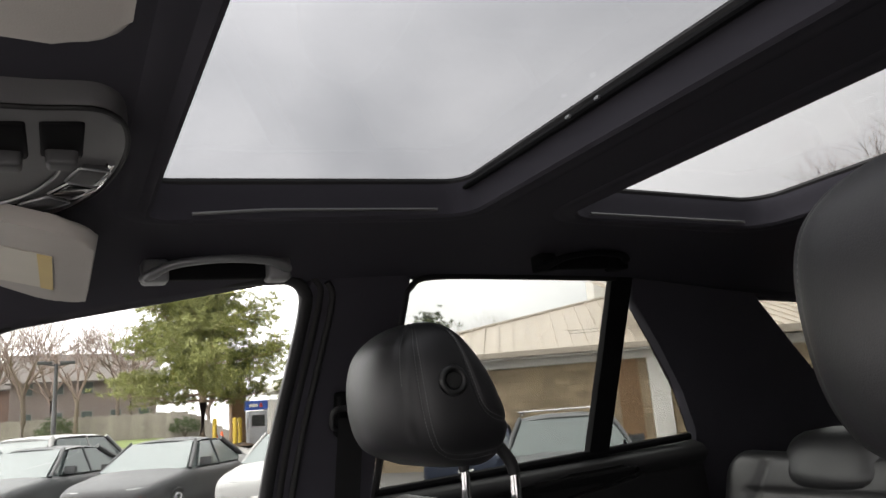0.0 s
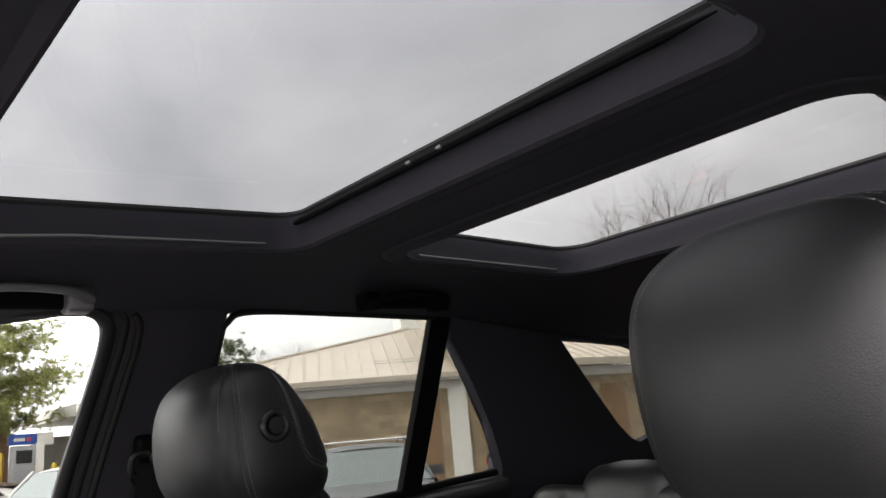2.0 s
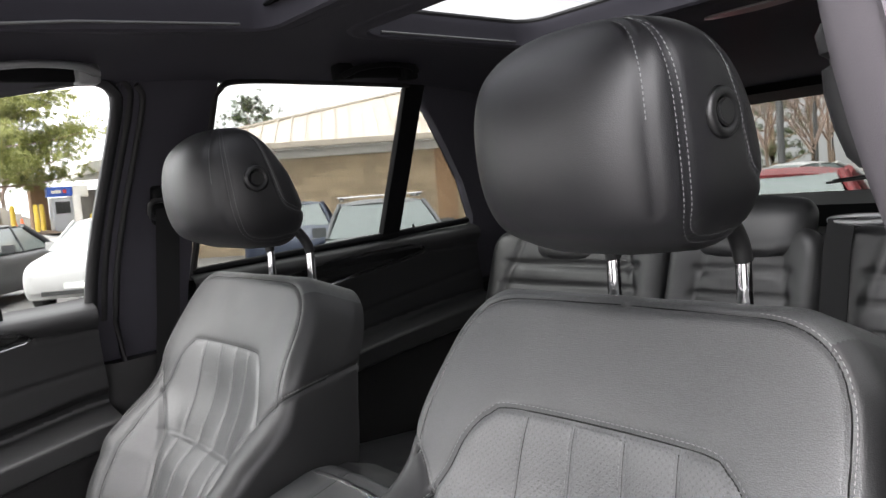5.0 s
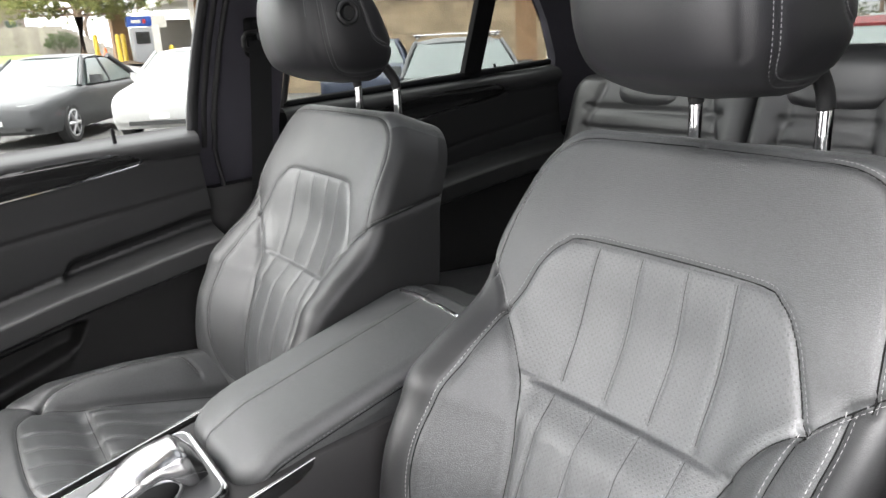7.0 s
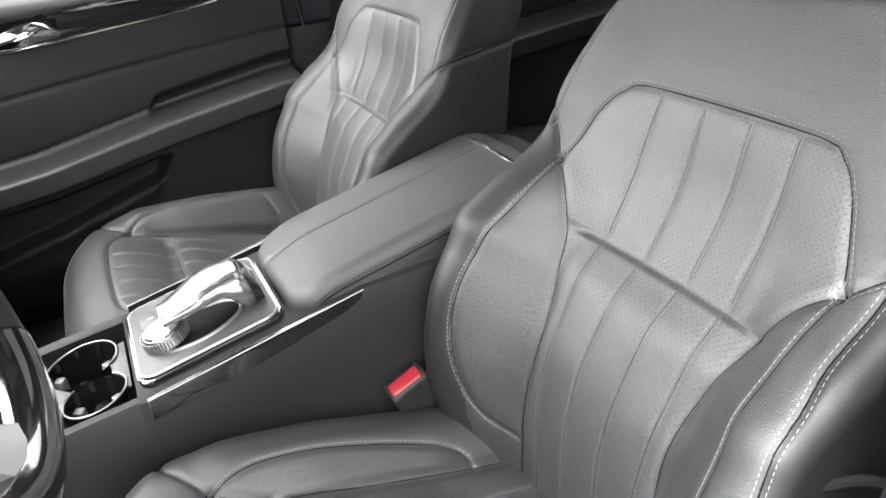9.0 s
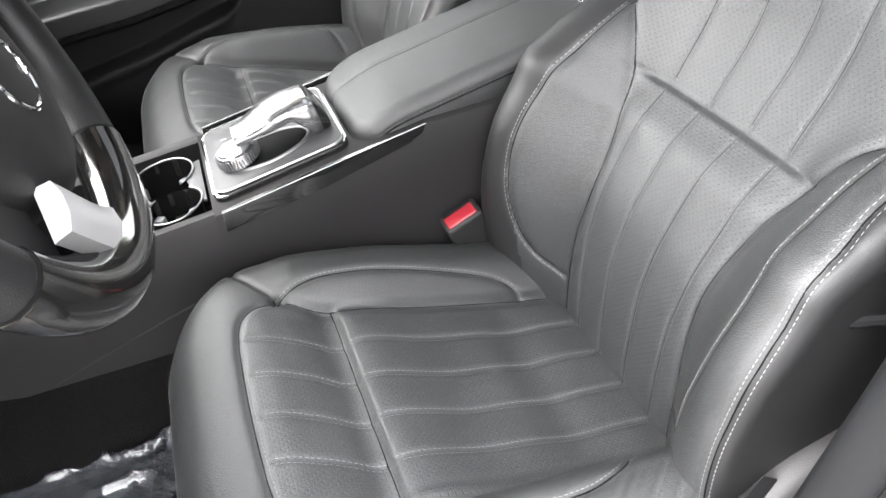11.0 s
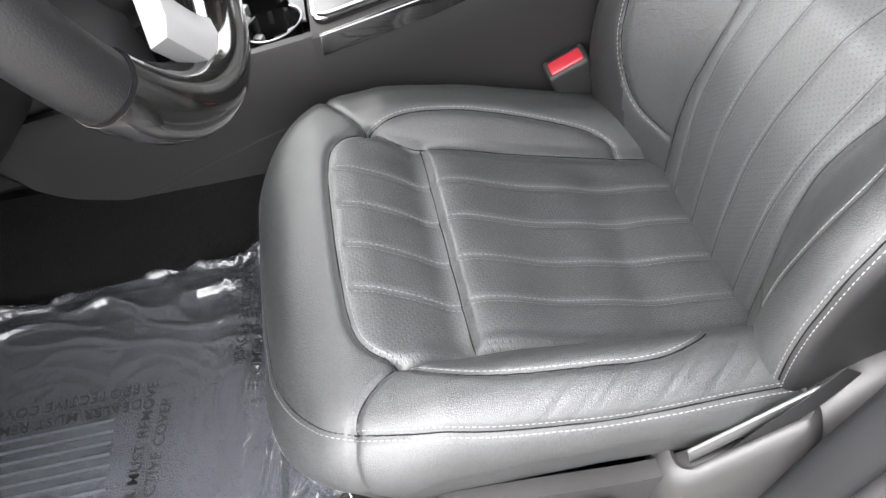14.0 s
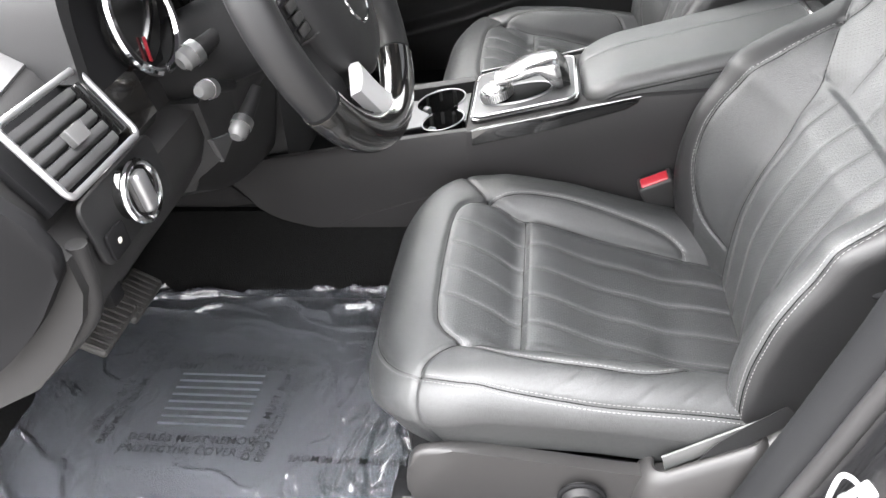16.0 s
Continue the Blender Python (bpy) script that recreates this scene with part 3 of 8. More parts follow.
ob = part("pillar_trim", loft(pillar_rings(round_section([(0.13, 0.05), (0.125, 0.0), (0.10, -0.016), (0.05, -0.024), (0.0, -0.021), (-0.032, -0.010), (-0.056, 0.010), (-0.075, 0.030), (-0.084, 0.038), (-0.05, 0.05)]))), M_PILLAR_LIT, angle=60)
tagged(ob, "rounded cloth trim in a lit grey on the driver's door pillar", "pillar trim", kind="structure")
ob = part("seal", loft(pillar_rings(round_section([(-0.05, 0.052), (-0.078, 0.040), (-0.092, 0.044), (-0.097, 0.054), (-0.09, 0.066), (-0.05, 0.068)]))), M_RUBBER, angle=60)
tagged(ob, "black rubber seal along the driver's door opening", "door seal", kind="structure")
ob = part("door_frame", loft(pillar_rings(round_section([(0.06, 0.07), (-0.092, 0.070), (-0.118, 0.082), (-0.122, 0.100), (-0.10, 0.128), (0.06, 0.13)]))), material("mauve_grey_car_paint", (0.10, 0.09, 0.095), 0.3, coat=0.6), angle=60)
tagged(ob, "painted metal door frame beside the rubber seal", "door frame", kind="structure")
ob = part("belt_adjuster", loft([[(0.235 + 0.022 * k * math.cos(a) + (z - 1.47) * 0.4, -(side_y(z) - 0.030 + 0.020 * k * math.sin(a)), z) for a in np.linspace(0, 2 * math.pi, 16, endpoint=False)]
                                 for z, k in ((1.405, 0.55), (1.412, 0.8), (1.43, 0.95), (1.452, 1.0), (1.468, 0.9), (1.471, 0.62), (1.475, 0.62), (1.479, 0.85), (1.492, 0.85), (1.50, 0.6))]), M_PLASTIC)
tagged(ob, "black plastic belt height adjuster on the pillar", "belt adjuster")


# lower B pillar covers
rings = []
for z, x0, x1, y in ((1.12, 0.108, 0.300, 0.735), (1.0, 0.095, 0.300, 0.730), (0.85, 0.075, 0.305, 0.735), (0.66, 0.03, 0.33, 0.745), (0.60, -0.02, 0.36, 0.735), (0.54, -0.04, 0.38, 0.70)):
    rings.append([(x0, y + 0.08, z), (x0 + 0.004, y + 0.012, z), (x0 + 0.02, y, z), (x1 - 0.02, y, z), (x1, y + 0.012, z), (x1, y + 0.08, z)])
ob = part("pillar_trim", loft(rings), M_PANEL)
tagged(ob, "dark grey plastic lower pillar cover with a belt slot", "pillar trim", kind="structure")


def post_x(z):
    """Front edge of the driver's lower pillar."""
    return float(curve(np.array(z), [0.54, 0.68, 0.733, 0.773, 0.862, 0.935, 0.987, 1.04, 1.12], [-0.062, -0.025, -0.006, 0.004, 0.029, 0.048, 0.062, 0.074, 0.090]))


ZS = np.linspace(0.54, 1.12, 20)
ob = part("pillar_trim", loft([[(post_x(z) + dx, y, z) for dx, y in ((0.20, -0.69), (0.03, -0.690), (0.006, -0.694), (0.0, -0.702), (0.002, -0.712), (0.005, -0.722), (0.008, -0.729), (0.014, -0.735), (0.022, -0.738), (0.05, -0.74), (0.20, -0.74))] for z in ZS]), material("slate_grey_pillar_plastic", (0.007, 0.0073, 0.0080), 0.6, spec=0.2, bump=0.3, bump_scale=700), angle=60)
tagged(ob, "smooth dark grey lower trim on the driver's door pillar", "pillar trim", kind="structure")
ob = part("seal", tube([(post_x(z) + 0.0245, -0.7455, z) for z in ZS], 0.0105, 12, up=(0, 1, 0)), M_RUBBER)
tagged(ob, "black rubber bulb seal along the lower door pillar", "door seal", kind="structure")
ob = part("door_frame", loft([[(post_x(z) + dx, y, z) for dx, y in ((0.028, -0.755), (0.036, -0.768), (0.034, -0.776), (0.030, -0.779), (0.030, -0.786), (0.040, -0.800), (0.060, -0.83), (0.20, -0.85), (0.24, -0.80))] for z in ZS]), material("black_body_paint", (0.006, 0.006, 0.0065), 0.22, coat=0.25, spec=0.3, bump=0.25, bump_scale=30, bump_dist=0.004), angle=50)
tagged(ob, "glossy black painted pillar behind the door seal", "door frame", kind="structure")

# the driver's rear door and the quarter trims that close the cabin
ob = part("door_2", loft([[(x, -(y + 0.0), z) for x, y in ((0.302, 0.745), (1.14, 0.735), (1.14, 0.80), (0.302, 0.805))] for z in (0.56, 0.80, 1.05, 1.268)]), M_DARK)
tagged(ob, "closed dark rear door behind the driver", "car door", kind="structure")
for sg in (1, -1):
    ob = part("quarter_trim", loft([[(x, sg * y, z) for x, y in ((1.142, 0.735), (1.60, 0.70), (2.08, 0.70), (2.08, 0.80), (1.142, 0.80))] for z in (0.52, 0.80, 1.098)]), M_DARK)
    tagged(ob, "black lower trim beside the luggage space", "quarter trim", kind="structure")

# floor pan and carpet
bm = bmesh.new()
add_box(bm, -1.35, 2.1, -0.80, 0.80, 0.36, 0.545, 0.01)
floor = part("floor", bm, M_CARPET)
tagged(floor, "black carpeted car floor", "carpet", kind="structure")

# sills under the doors
for sg in (1, -1):
    rings = []
    for x in np.linspace(-0.95, 1.15, 12):
        rings.append([(x, sg * 0.66, 0.53), (x, sg * 0.68, 0.575), (x, sg * 0.70, 0.59), (x, sg * 0.76, 0.59), (x, sg * 0.785, 0.575), (x, sg * 0.80, 0.52), (x, sg * 0.80, 0.36), (x, sg * 0.66, 0.36)])
    ob = part("sill", loft(rings), M_PANEL)
    tagged(ob, "dark grey plastic door sill", "door sill", kind="structure")


def glass_plate(outline, sg, mat, name, label):
    ob = part(name, plate(outline, sg, 0.004, 0.0, 0.024), mat, None, "", False)
    ob.visible_shadow = mat is M_GLASS_REAR
    tagged(ob, label, "window", kind="structure")
    return ob


for sg in (1, -1):
    if sg > 0:
        glass_plate([(-0.75, 1.23), (0.16, 1.25), (0.19, 1.66), (-0.30, 1.61), (-0.45, 1.55)], sg, M_GLASS_SIDE, "window_1", "clear glass front passenger window")
    glass_plate([(0.30, 1.25), (0.84, 1.25), (0.87, 1.67), (0.38, 1.67)], sg, M_GLASS_REAR, "window_2", "tinted glass rear door window")
    glass_plate([(0.85, 1.25), (1.16, 1.25), (0.92, 1.67), (0.87, 1.67)], sg, M_GLASS_REAR, "window_3", "small tinted triangular quarter window")
    glass_plate([(1.28, 1.60), (1.62, 1.28), (1.90, 1.25), (1.80, 1.57)], sg, M_GLASS_REAR, "window_4", "tinted luggage area side window")

# windscreen, scuttle and nose that close the cabin in front
bm = bmesh.new()
rings = []
for k in np.linspace(0, 1, 6):
    x, z = -0.70 - 0.78 * k, 1.66 - 0.52 * k
    hw = 0.60 + 0.14 * k
    rings.append([(x - 0.10 * (1 - (y / 0.75) ** 2), y * hw / 0.75, z) for y in np.linspace(-0.75, 0.75, 9)])
wind = part("window_5", loft(rings, closed=False, caps=False), M_GLASS_SIDE)
wind.visible_shadow = False
tagged(wind, "clear curved windscreen", "windscreen", kind="structure")
nose = part("car_nose", loft([[(x, -w, 0.45), (x, -w, z - 0.06), (x, -w * 0.8, z), (x, w * 0.8, z), (x, w, z - 0.06), (x, w, 0.45)] for x, w, z in ((-1.28, 0.86, 1.10), (-1.6, 0.88, 1.08), (-2.1, 0.86, 1.0), (-2.35, 0.78, 0.8))]), material("dark_car_paint", (0.02, 0.02, 0.022), 0.25, coat=1.0))
tagged(nose, "dark painted front body and bonnet", "car body", kind="structure")
tail = part("tailgate_trim", loft([[(2.05, -0.72, 0.5), (2.05, -0.72, 1.20), (2.05, 0.72, 1.20), (2.05, 0.72, 0.5)], [(2.18, -0.72, 0.5), (2.18, -0.72, 1.23), (2.18, 0.72, 1.23), (2.18, 0.72, 0.5)]]), M_DARK)
tagged(tail, "black plastic tailgate lining under the rear window", "tailgate", kind="structure")
head = part("tailgate_trim", loft([[(1.98, -0.60, 1.56), (1.98, -0.60, 1.66), (1.98, 0.60, 1.66), (1.98, 0.60, 1.56)], [(2.12, -0.60, 1.535), (2.12, -0.60, 1.60), (2.12, 0.60, 1.60), (2.12, 0.60, 1.535)]]), M_DARK)
tagged(head, "black plastic trim above the rear window", "tailgate", kind="structure")
for sg in (1, -1):
    ob = part("pillar_trim", loft([[(x0, sg * y0, z), (x0 + 0.11, sg * y0, z), (x0 + 0.11, sg * (y0 + 0.12), z), (x0, sg * (y0 + 0.12), z)] for x0, y0, z in ((2.06, 0.665, 1.0), (2.06, 0.645, 1.22), (2.03, 0.605, 1.42), (1.99, 0.570, 1.60))]), M_DARK)
    tagged(ob, "black trim on the rear corner pillar beside the tailgate glass", "pillar trim", kind="structure")
rearglass = part("window_6", slab([(-0.58, 1.22), (0.58, 1.22), (0.52, 1.56), (-0.52, 1.56)], lambda u, v, d: (2.24 - 0.35 * (v - 1.2) + d, u, v), 0.004), M_GLASS_REAR, None, "", False)
tagged(rearglass, "tinted rear window", "window", kind="structure")

# ---- front seats ----
CUSHION_X = [-0.47, -0.44, -0.41, -0.38, -0.355, -0.33, -0.30, -0.25, -0.22, -0.10, 0.08, 0.20]
CUSHION_Z = [0.782, 0.800, 0.815, 0.825, 0.829, 0.826, 0.814, 0.790, 0.786, 0.752, 0.702, 0.685]
LINES = (-0.088, -0.03, 0.03, 0.088)
U_SEAM = smooth_line([(-0.30, 0.165), (-0.335, 0.152), (-0.352, 0.112), (-0.356, 0.0), (-0.352, -0.105), (-0.338, -0.142), (-0.31, -0.16)], 6)
IN_EDGE = smooth_line([(-0.30, 0.165), (-0.235, 0.145), (-0.10, 0.142), (0.14, 0.14)], 6)
OUT_EDGE = smooth_line([(-0.31, -0.16), (-0.235, -0.152), (-0.10, -0.148), (0.14, -0.145)], 6)
IN_CREST = smooth_line([(-0.30, 0.165), (-0.255, 0.182), (-0.20, 0.186), (-0.12, 0.182), (-0.04, 0.172), (0.0, 0.158), (0.014, 0.140)], 6)
OUT_CREST = smooth_line([(-0.31, -0.16), (-0.29, -0.182), (-0.234, -0.204), (-0.16, -0.212), (-0.095, -0.214), (-0.05, -0.200), (-0.025, -0.172)], 6)
FRONT_IN = smooth_line([(-0.30, 0.165), (-0.325, 0.20), (-0.345, 0.235), (-0.352, 0.30), (-0.352, 0.40)], 6)
FRONT_OUT = smooth_line([(-0.31, -0.16), (-0.336, -0.182), (-0.353, -0.202), (-0.362, -0.225), (-0.370, -0.26), (-0.372, -0.32), (-0.372, -0.42)], 6)
HEM_OUT = smooth_line([(-0.362, -0.224), (-0.294, -0.243), (-0.24, -0.254), (-0.15, -0.263), (-0.06, -0.260), (0.10, -0.25)], 6)
HEM_FRONT = smooth_line([(-0.362, -0.224), (-0.392, -0.205), (-0.422, -0.165), (-0.445, -0.10), (-0.461, 0.02), (-0.460, 0.11), (-0.445, 0.17), (-0.415, 0.21), (-0.352, 0.238)], 6)
STEP = np.array([(-0.2415, 0.145), (-0.2415, -0.152)])


def build_cushion(seat, yc, sgn):
    def surface(a, b):
        x, w, down, D = rolled(a, b, (-0.31, 0.14, -0.125, 0.125), 0.09, 0.050)
        tuck = 0.34 * np.maximum(down - 0.052, 0)
        x, w = x + tuck * ease(-x, 0.25, 0.37), w - 0.6 * tuck * np.sign(w) * ease(np.abs(w), 0.12, 0.20)
        base = curve(x, CUSHION_X, CUSHION_Z)
        crest_in = curve(x, [-0.45, -0.33, -0.20, -0.05, 0.1], [0.815, 0.836, 0.818, 0.775, 0.735])
        crest_out = curve(x, [-0.45, -0.33, -0.20, -0.05, 0.1], [0.820, 0.845, 0.842, 0.826, 0.795])
        k_in, k_out = ease(w, 0.125, 0.20), ease(-w, 0.125, 0.205)
        z = base + (crest_in - base) * k_in * ease(x, -0.36, -0.27) + (crest_out - base) * k_out * ease(x, -0.37, -0.28)
        z = z - 0.006 * ease(np.abs(w), 0.0, 0.2) * ease(-x, 0.36, 0.46) - down
        z = z + (0.0 if sgn > 0 else 0.008)
        return np.stack([x, yc + sgn * w, z], -1), D

    sh = Sheet(surface, -0.66, 0.14, -0.47, 0.47, 0.003, flip=sgn < 0)
    seams = [(U_SEAM, 0.006, 0.0045), (IN_EDGE, 0.011, 0.007), (OUT_EDGE, 0.011, 0.007), (IN_CREST, 0.0035, 0.004), (OUT_CREST, 0.004, 0.004),
             (FRONT_IN, 0.005, 0.004), (FRONT_OUT, 0.005, 0.004), (HEM_OUT, 0.003, 0.004), (HEM_FRONT, 0.0025, 0.003)]
    runs = []
    for w in LINES:
        runs.append(np.array([(-0.344, w + 0.018), (-0.242, w)]))
        runs.append(np.array([(-0.234, w), (0.12, w)]))
    seams += [(r, 0.0034, 0.0045) for r in runs]

    def puff(a, b):
        rng = np.sin(a * 61 + b * 23) * np.sin(b * 47 - a * 19)
        sag = -0.010 * np.exp(-((a + 0.12) / 0.09) ** 2 - (b / 0.11) ** 2)
        lip = (0.0085 * ease(a, -0.2405, -0.2335) * ease(-a, 0.12, 0.226) - 0.0045 * np.exp(-((a + 0.250) / 0.016) ** 2)) * ease(0.152 - np.abs(b), 0, 0.012)
        dip = -0.007 * np.exp(-((a + 0.03) / 0.035) ** 2) * ease(0.15 - np.abs(b), 0, 0.04)
        creases = 0.0
        for k in range(9):
            ca, cb = -0.20 + 0.024 * k, -0.222 - 0.004 * (k % 3)
            u = (a - ca) * 0.75 + (b - cb) * 0.66
            v = -(a - ca) * 0.66 + (b - cb) * 0.75
            creases = creases - (0.0009 + 0.0004 * (k % 2)) * np.exp(-(v / 0.0028) ** 2 - (u / 0.034) ** 2)
        return 0.0004 * rng + sag + lip + dip + creases
    sh.press(seams, puff)

    def region(a, b):
        u_in = np.interp(b, U_SEAM[::-1, 1], U_SEAM[::-1, 0])
        win = np.interp(a, IN_EDGE[:, 0], IN_EDGE[:, 1])
        wout = np.interp(a, OUT_EDGE[:, 0], OUT_EDGE[:, 1])
        front_in = np.interp(b, FRONT_IN[:, 1], FRONT_IN[:, 0])
        front_out = np.interp(-b, -FRONT_OUT[:, 1], FRONT_OUT[:, 0])
        r = np.where(a < np.where(b > 0.165, front_in, np.where(b < -0.16, front_out, u_in)), 0, 9)
        r = np.where((r == 9) & (b > win), 3, r)
        r = np.where((r == 9) & (b < wout), 4, r)
        hem = np.interp(a, HEM_OUT[:, 0], HEM_OUT[:, 1])
        r = np.where((r == 4) & (b < hem), 5, r)
        r = np.where((r == 9) & (a < -0.238), 1, r)
        return np.where(r == 9, 2, r)

    cushion = mesh_core(seat, yc)
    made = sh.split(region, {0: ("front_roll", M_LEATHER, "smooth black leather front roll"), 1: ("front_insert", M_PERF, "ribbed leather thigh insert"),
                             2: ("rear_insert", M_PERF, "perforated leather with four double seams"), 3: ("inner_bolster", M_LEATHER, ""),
                             4: ("outer_bolster", M_LEATHER, "creased leather bolster"), 5: ("side_skirt", M_LEATHER, "")}, cushion, 0.224)
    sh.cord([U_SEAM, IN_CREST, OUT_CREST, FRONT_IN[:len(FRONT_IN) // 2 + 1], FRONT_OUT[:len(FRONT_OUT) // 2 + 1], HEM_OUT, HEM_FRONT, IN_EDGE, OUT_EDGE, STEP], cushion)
    sh.stitch(runs, cushion, offset=(-0.0035, 0.0035), mat=M_THREAD_DIM)
    sh.stitch([U_SEAM], cushion, offset=(0.005,))
    sh.stitch([IN_CREST, OUT_CREST], cushion, offset=(0.004,))
    sh.stitch([HEM_OUT], cushion, offset=(-0.0045, 0.0045))
    sh.stitch([HEM_FRONT], cushion, offset=(0.004,))
    return cushion


def mesh_core(seat, yc):
    """The foam block inside the cushion, on which the covers lie."""
    return part("cushion", box(-0.40, 0.10, yc - 0.20, yc + 0.20, 0.60, 0.69, 0.03), M_DARK, seat, "padded leather seat cushion")


BACK_O = np.array((0.061, 0.0, 0.80))
BACK_U = np.array((0.42, 0.0, 0.9075))
BACK_N = np.array((-0.9075, 0.0, 0.42))
PANEL = smooth_line([(-0.186, 0.312), (-0.171, 0.345), (-0.158, 0.38), (-0.138, 0.406), (-0.10, 0.418), (0.10, 0.418), (0.138, 0.406), (0.158, 0.38), (0.171, 0.345), (0.186, 0.312)], 6)
WAIST = np.array([(-0.145, 0.246), (0.145, 0.246)])


def back_side(sg):
    inner = smooth_line([(sg * 0.186, 0.312), (sg * 0.158, 0.284), (sg * 0.137, 0.246), (sg * 0.116, 0.18), (sg * 0.106, 0.10), (sg * 0.114, 0.0), (sg * 0.118, -0.12)], 6)
    crest = smooth_line([(sg * 0.186, 0.312), (sg * 0.186, 0.256), (sg * 0.190, 0.20), (sg * 0.196, 0.142), (sg * 0.193, 0.07), (sg * 0.180, 0.01), (sg * 0.160, -0.026), (sg * 0.122, -0.036)], 6)
    shoulder = smooth_line([(sg * 0.188, 0.312), (sg * 0.214, 0.338), (sg * 0.25, 0.366), (sg * 0.30, 0.400), (sg * 0.36, 0.440), (sg * 0.42, 0.475)], 6)
    hem = smooth_line([(sg * 0.216, 0.340), (sg * 0.222, 0.274), (sg * 0.236, 0.22), (sg * 0.246, 0.12), (sg * 0.250, 0.0), (sg * 0.250, -0.12)], 6)
    top = smooth_line([(sg * 0.230, 0.343), (sg * 0.230, 0.40), (sg * 0.236, 0.474), (sg * 0.220, 0.515), (sg * 0.175, 0.535), (sg * 0.10, 0.538), (0.0, 0.54)], 6)
    return inner, crest, shoulder, hem, top


def build_back(seat, yc, sgn):
    def surface(a, b):
        w, s, down, D = rolled(a, b, (-0.178, 0.178, -0.20, 0.474), 0.050, 0.026)
        w = w * (1 - ease(s, 0.34, 0.58) * (0.15 - 1.0 * np.clip(down, 0, 0.08)))
        fwd = curve(s, [-0.2, -0.12, 0.0, 0.06, 0.12, 0.19, 0.244, 0.30, 0.40, 0.5], [-0.11, -0.06, -0.006, 0.014, 0.022, 0.016, -0.004, -0.008, -0.002, -0.004])
        k = ease(np.abs(w), 0.108, 0.225) * (ease(-s, -0.35, -0.20)) * ease(s, -0.30, 0.02)
        wing = 0.019 * ease(np.abs(w), 0.03, 0.20) * ease(s, 0.16, 0.28) * ease(-s, -0.56, -0.34)
        if sgn < 0:
            k = k * 0.72
        fwd = np.maximum(fwd + 0.080 * k + wing - down, -0.145 + 0.045 * ease(s, 0.25, 0.45))
        P = BACK_O + s[..., None] * BACK_U + fwd[..., None] * BACK_N
        P[..., 1] = yc + sgn * w
        P[..., 0] += 0.0 if sgn > 0 else -0.022
        return P, D * (1 + 0.28 * ease(s, 0.25, 0.45))

    sh = Sheet(surface, -0.42, 0.42, -0.20, 0.70, 0.003, flip=sgn > 0)
    seams = [(PANEL, 0.0036, 0.0040), (WAIST, 0.002, 0.0035)]
    sides = [back_side(1), back_side(-1)]
    for inner, crest, shoulder, hem, top in sides:
        seams += [(inner, 0.005, 0.006), (crest, 0.0035, 0.004), (shoulder, 0.005, 0.004), (top, 0.0035, 0.0035)]
    seams.append((sides[1][3], 0.003, 0.004))
    runs = []
    for w in LINES:
        runs.append(np.array([(w, 0.412), (w, 0.252)]))
        runs.append(np.array([(w, 0.240), (w * 0.92, -0.12)]))
    seams += [(r, 0.0022, 0.0045) for r in runs]

    def puff(a, b):
        lip = (0.0045 * ease(-b, -0.2465, -0.240) * ease(b, 0.12, 0.236) - 0.0015 * np.exp(-((b - 0.256) / 0.014) ** 2)) * ease(0.134 - np.abs(a), 0, 0.03)
        hollow = -0.008 * np.exp(-((b - 0.34) / 0.06) ** 2 - (a / 0.13) ** 2)
        return 0.0004 * np.sin(a * 53 + b * 17) * np.sin(b * 41 - a * 13) + lip + hollow
    sh.press(seams, puff)

    def region(a, b):
        m = np.abs(a)
        pan = np.interp(m, PANEL[len(PANEL) // 2:, 0], PANEL[len(PANEL) // 2:, 1])
        inner, crest, shoulder, hem, _ = sides[0]
        win = np.interp(b, inner[::-1, 1], inner[::-1, 0])
        sho = np.interp(m, shoulder[:, 0], shoulder[:, 1])
        r = np.full(a.shape, 0)
        r = np.where((m < 0.186) & (b < pan) & (b >= 0.246) & (m < win), 1, r)
        r = np.where((b < 0.246) & (m < win), 2, r)
        bol = (m >= win) & (b < np.where(m > 0.186, sho, 0.312)) & (r == 0)
        r = np.where(bol, np.where(a > 0, 3, 4), r)
        h = np.interp(b, hem[::-1, 1], hem[::-1, 0])
        c = np.interp(b, [-0.2, 0.0, 0.06, 0.15, 0.25, 0.312], [0.16, 0.180, 0.194, 0.199, 0.190, 0.188])
        r = np.where(bol & (m > np.where(a > 0, c, h)), np.where(a > 0, 5, 6), r)
        dx, dy = m - 0.178, np.maximum(b - 0.474, 0)
        return np.where((r == 0) & (np.hypot(dx, dy) > 0.0615) & (dx > dy), np.where(a > 0, 7, 8), r)

    core = part("backrest", loft([[BACK_O + BACK_U * s + BACK_N * f + np.array((0, yc + sgn * w, 0)) for w, f in ((-0.16, -0.075), (0.16, -0.075), (0.16, -0.10), (-0.16, -0.10))]
                                  for s in (-0.02, 0.2, 0.42)]), M_DARK, seat, "padded leather backrest")
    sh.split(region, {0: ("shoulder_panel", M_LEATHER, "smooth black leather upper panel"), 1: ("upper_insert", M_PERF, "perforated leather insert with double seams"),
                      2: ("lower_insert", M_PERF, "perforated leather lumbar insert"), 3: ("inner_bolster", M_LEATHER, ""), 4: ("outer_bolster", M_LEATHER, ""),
                      5: ("side_skirt", M_SIDE, "smooth black side panel"), 6: ("side_skirt", M_SIDE, "smooth black side panel"), 7: ("side_panel", M_SIDE, "smooth black upper side panel"), 8: ("side_panel", M_SIDE, "smooth black upper side panel")}, core, 0.245)
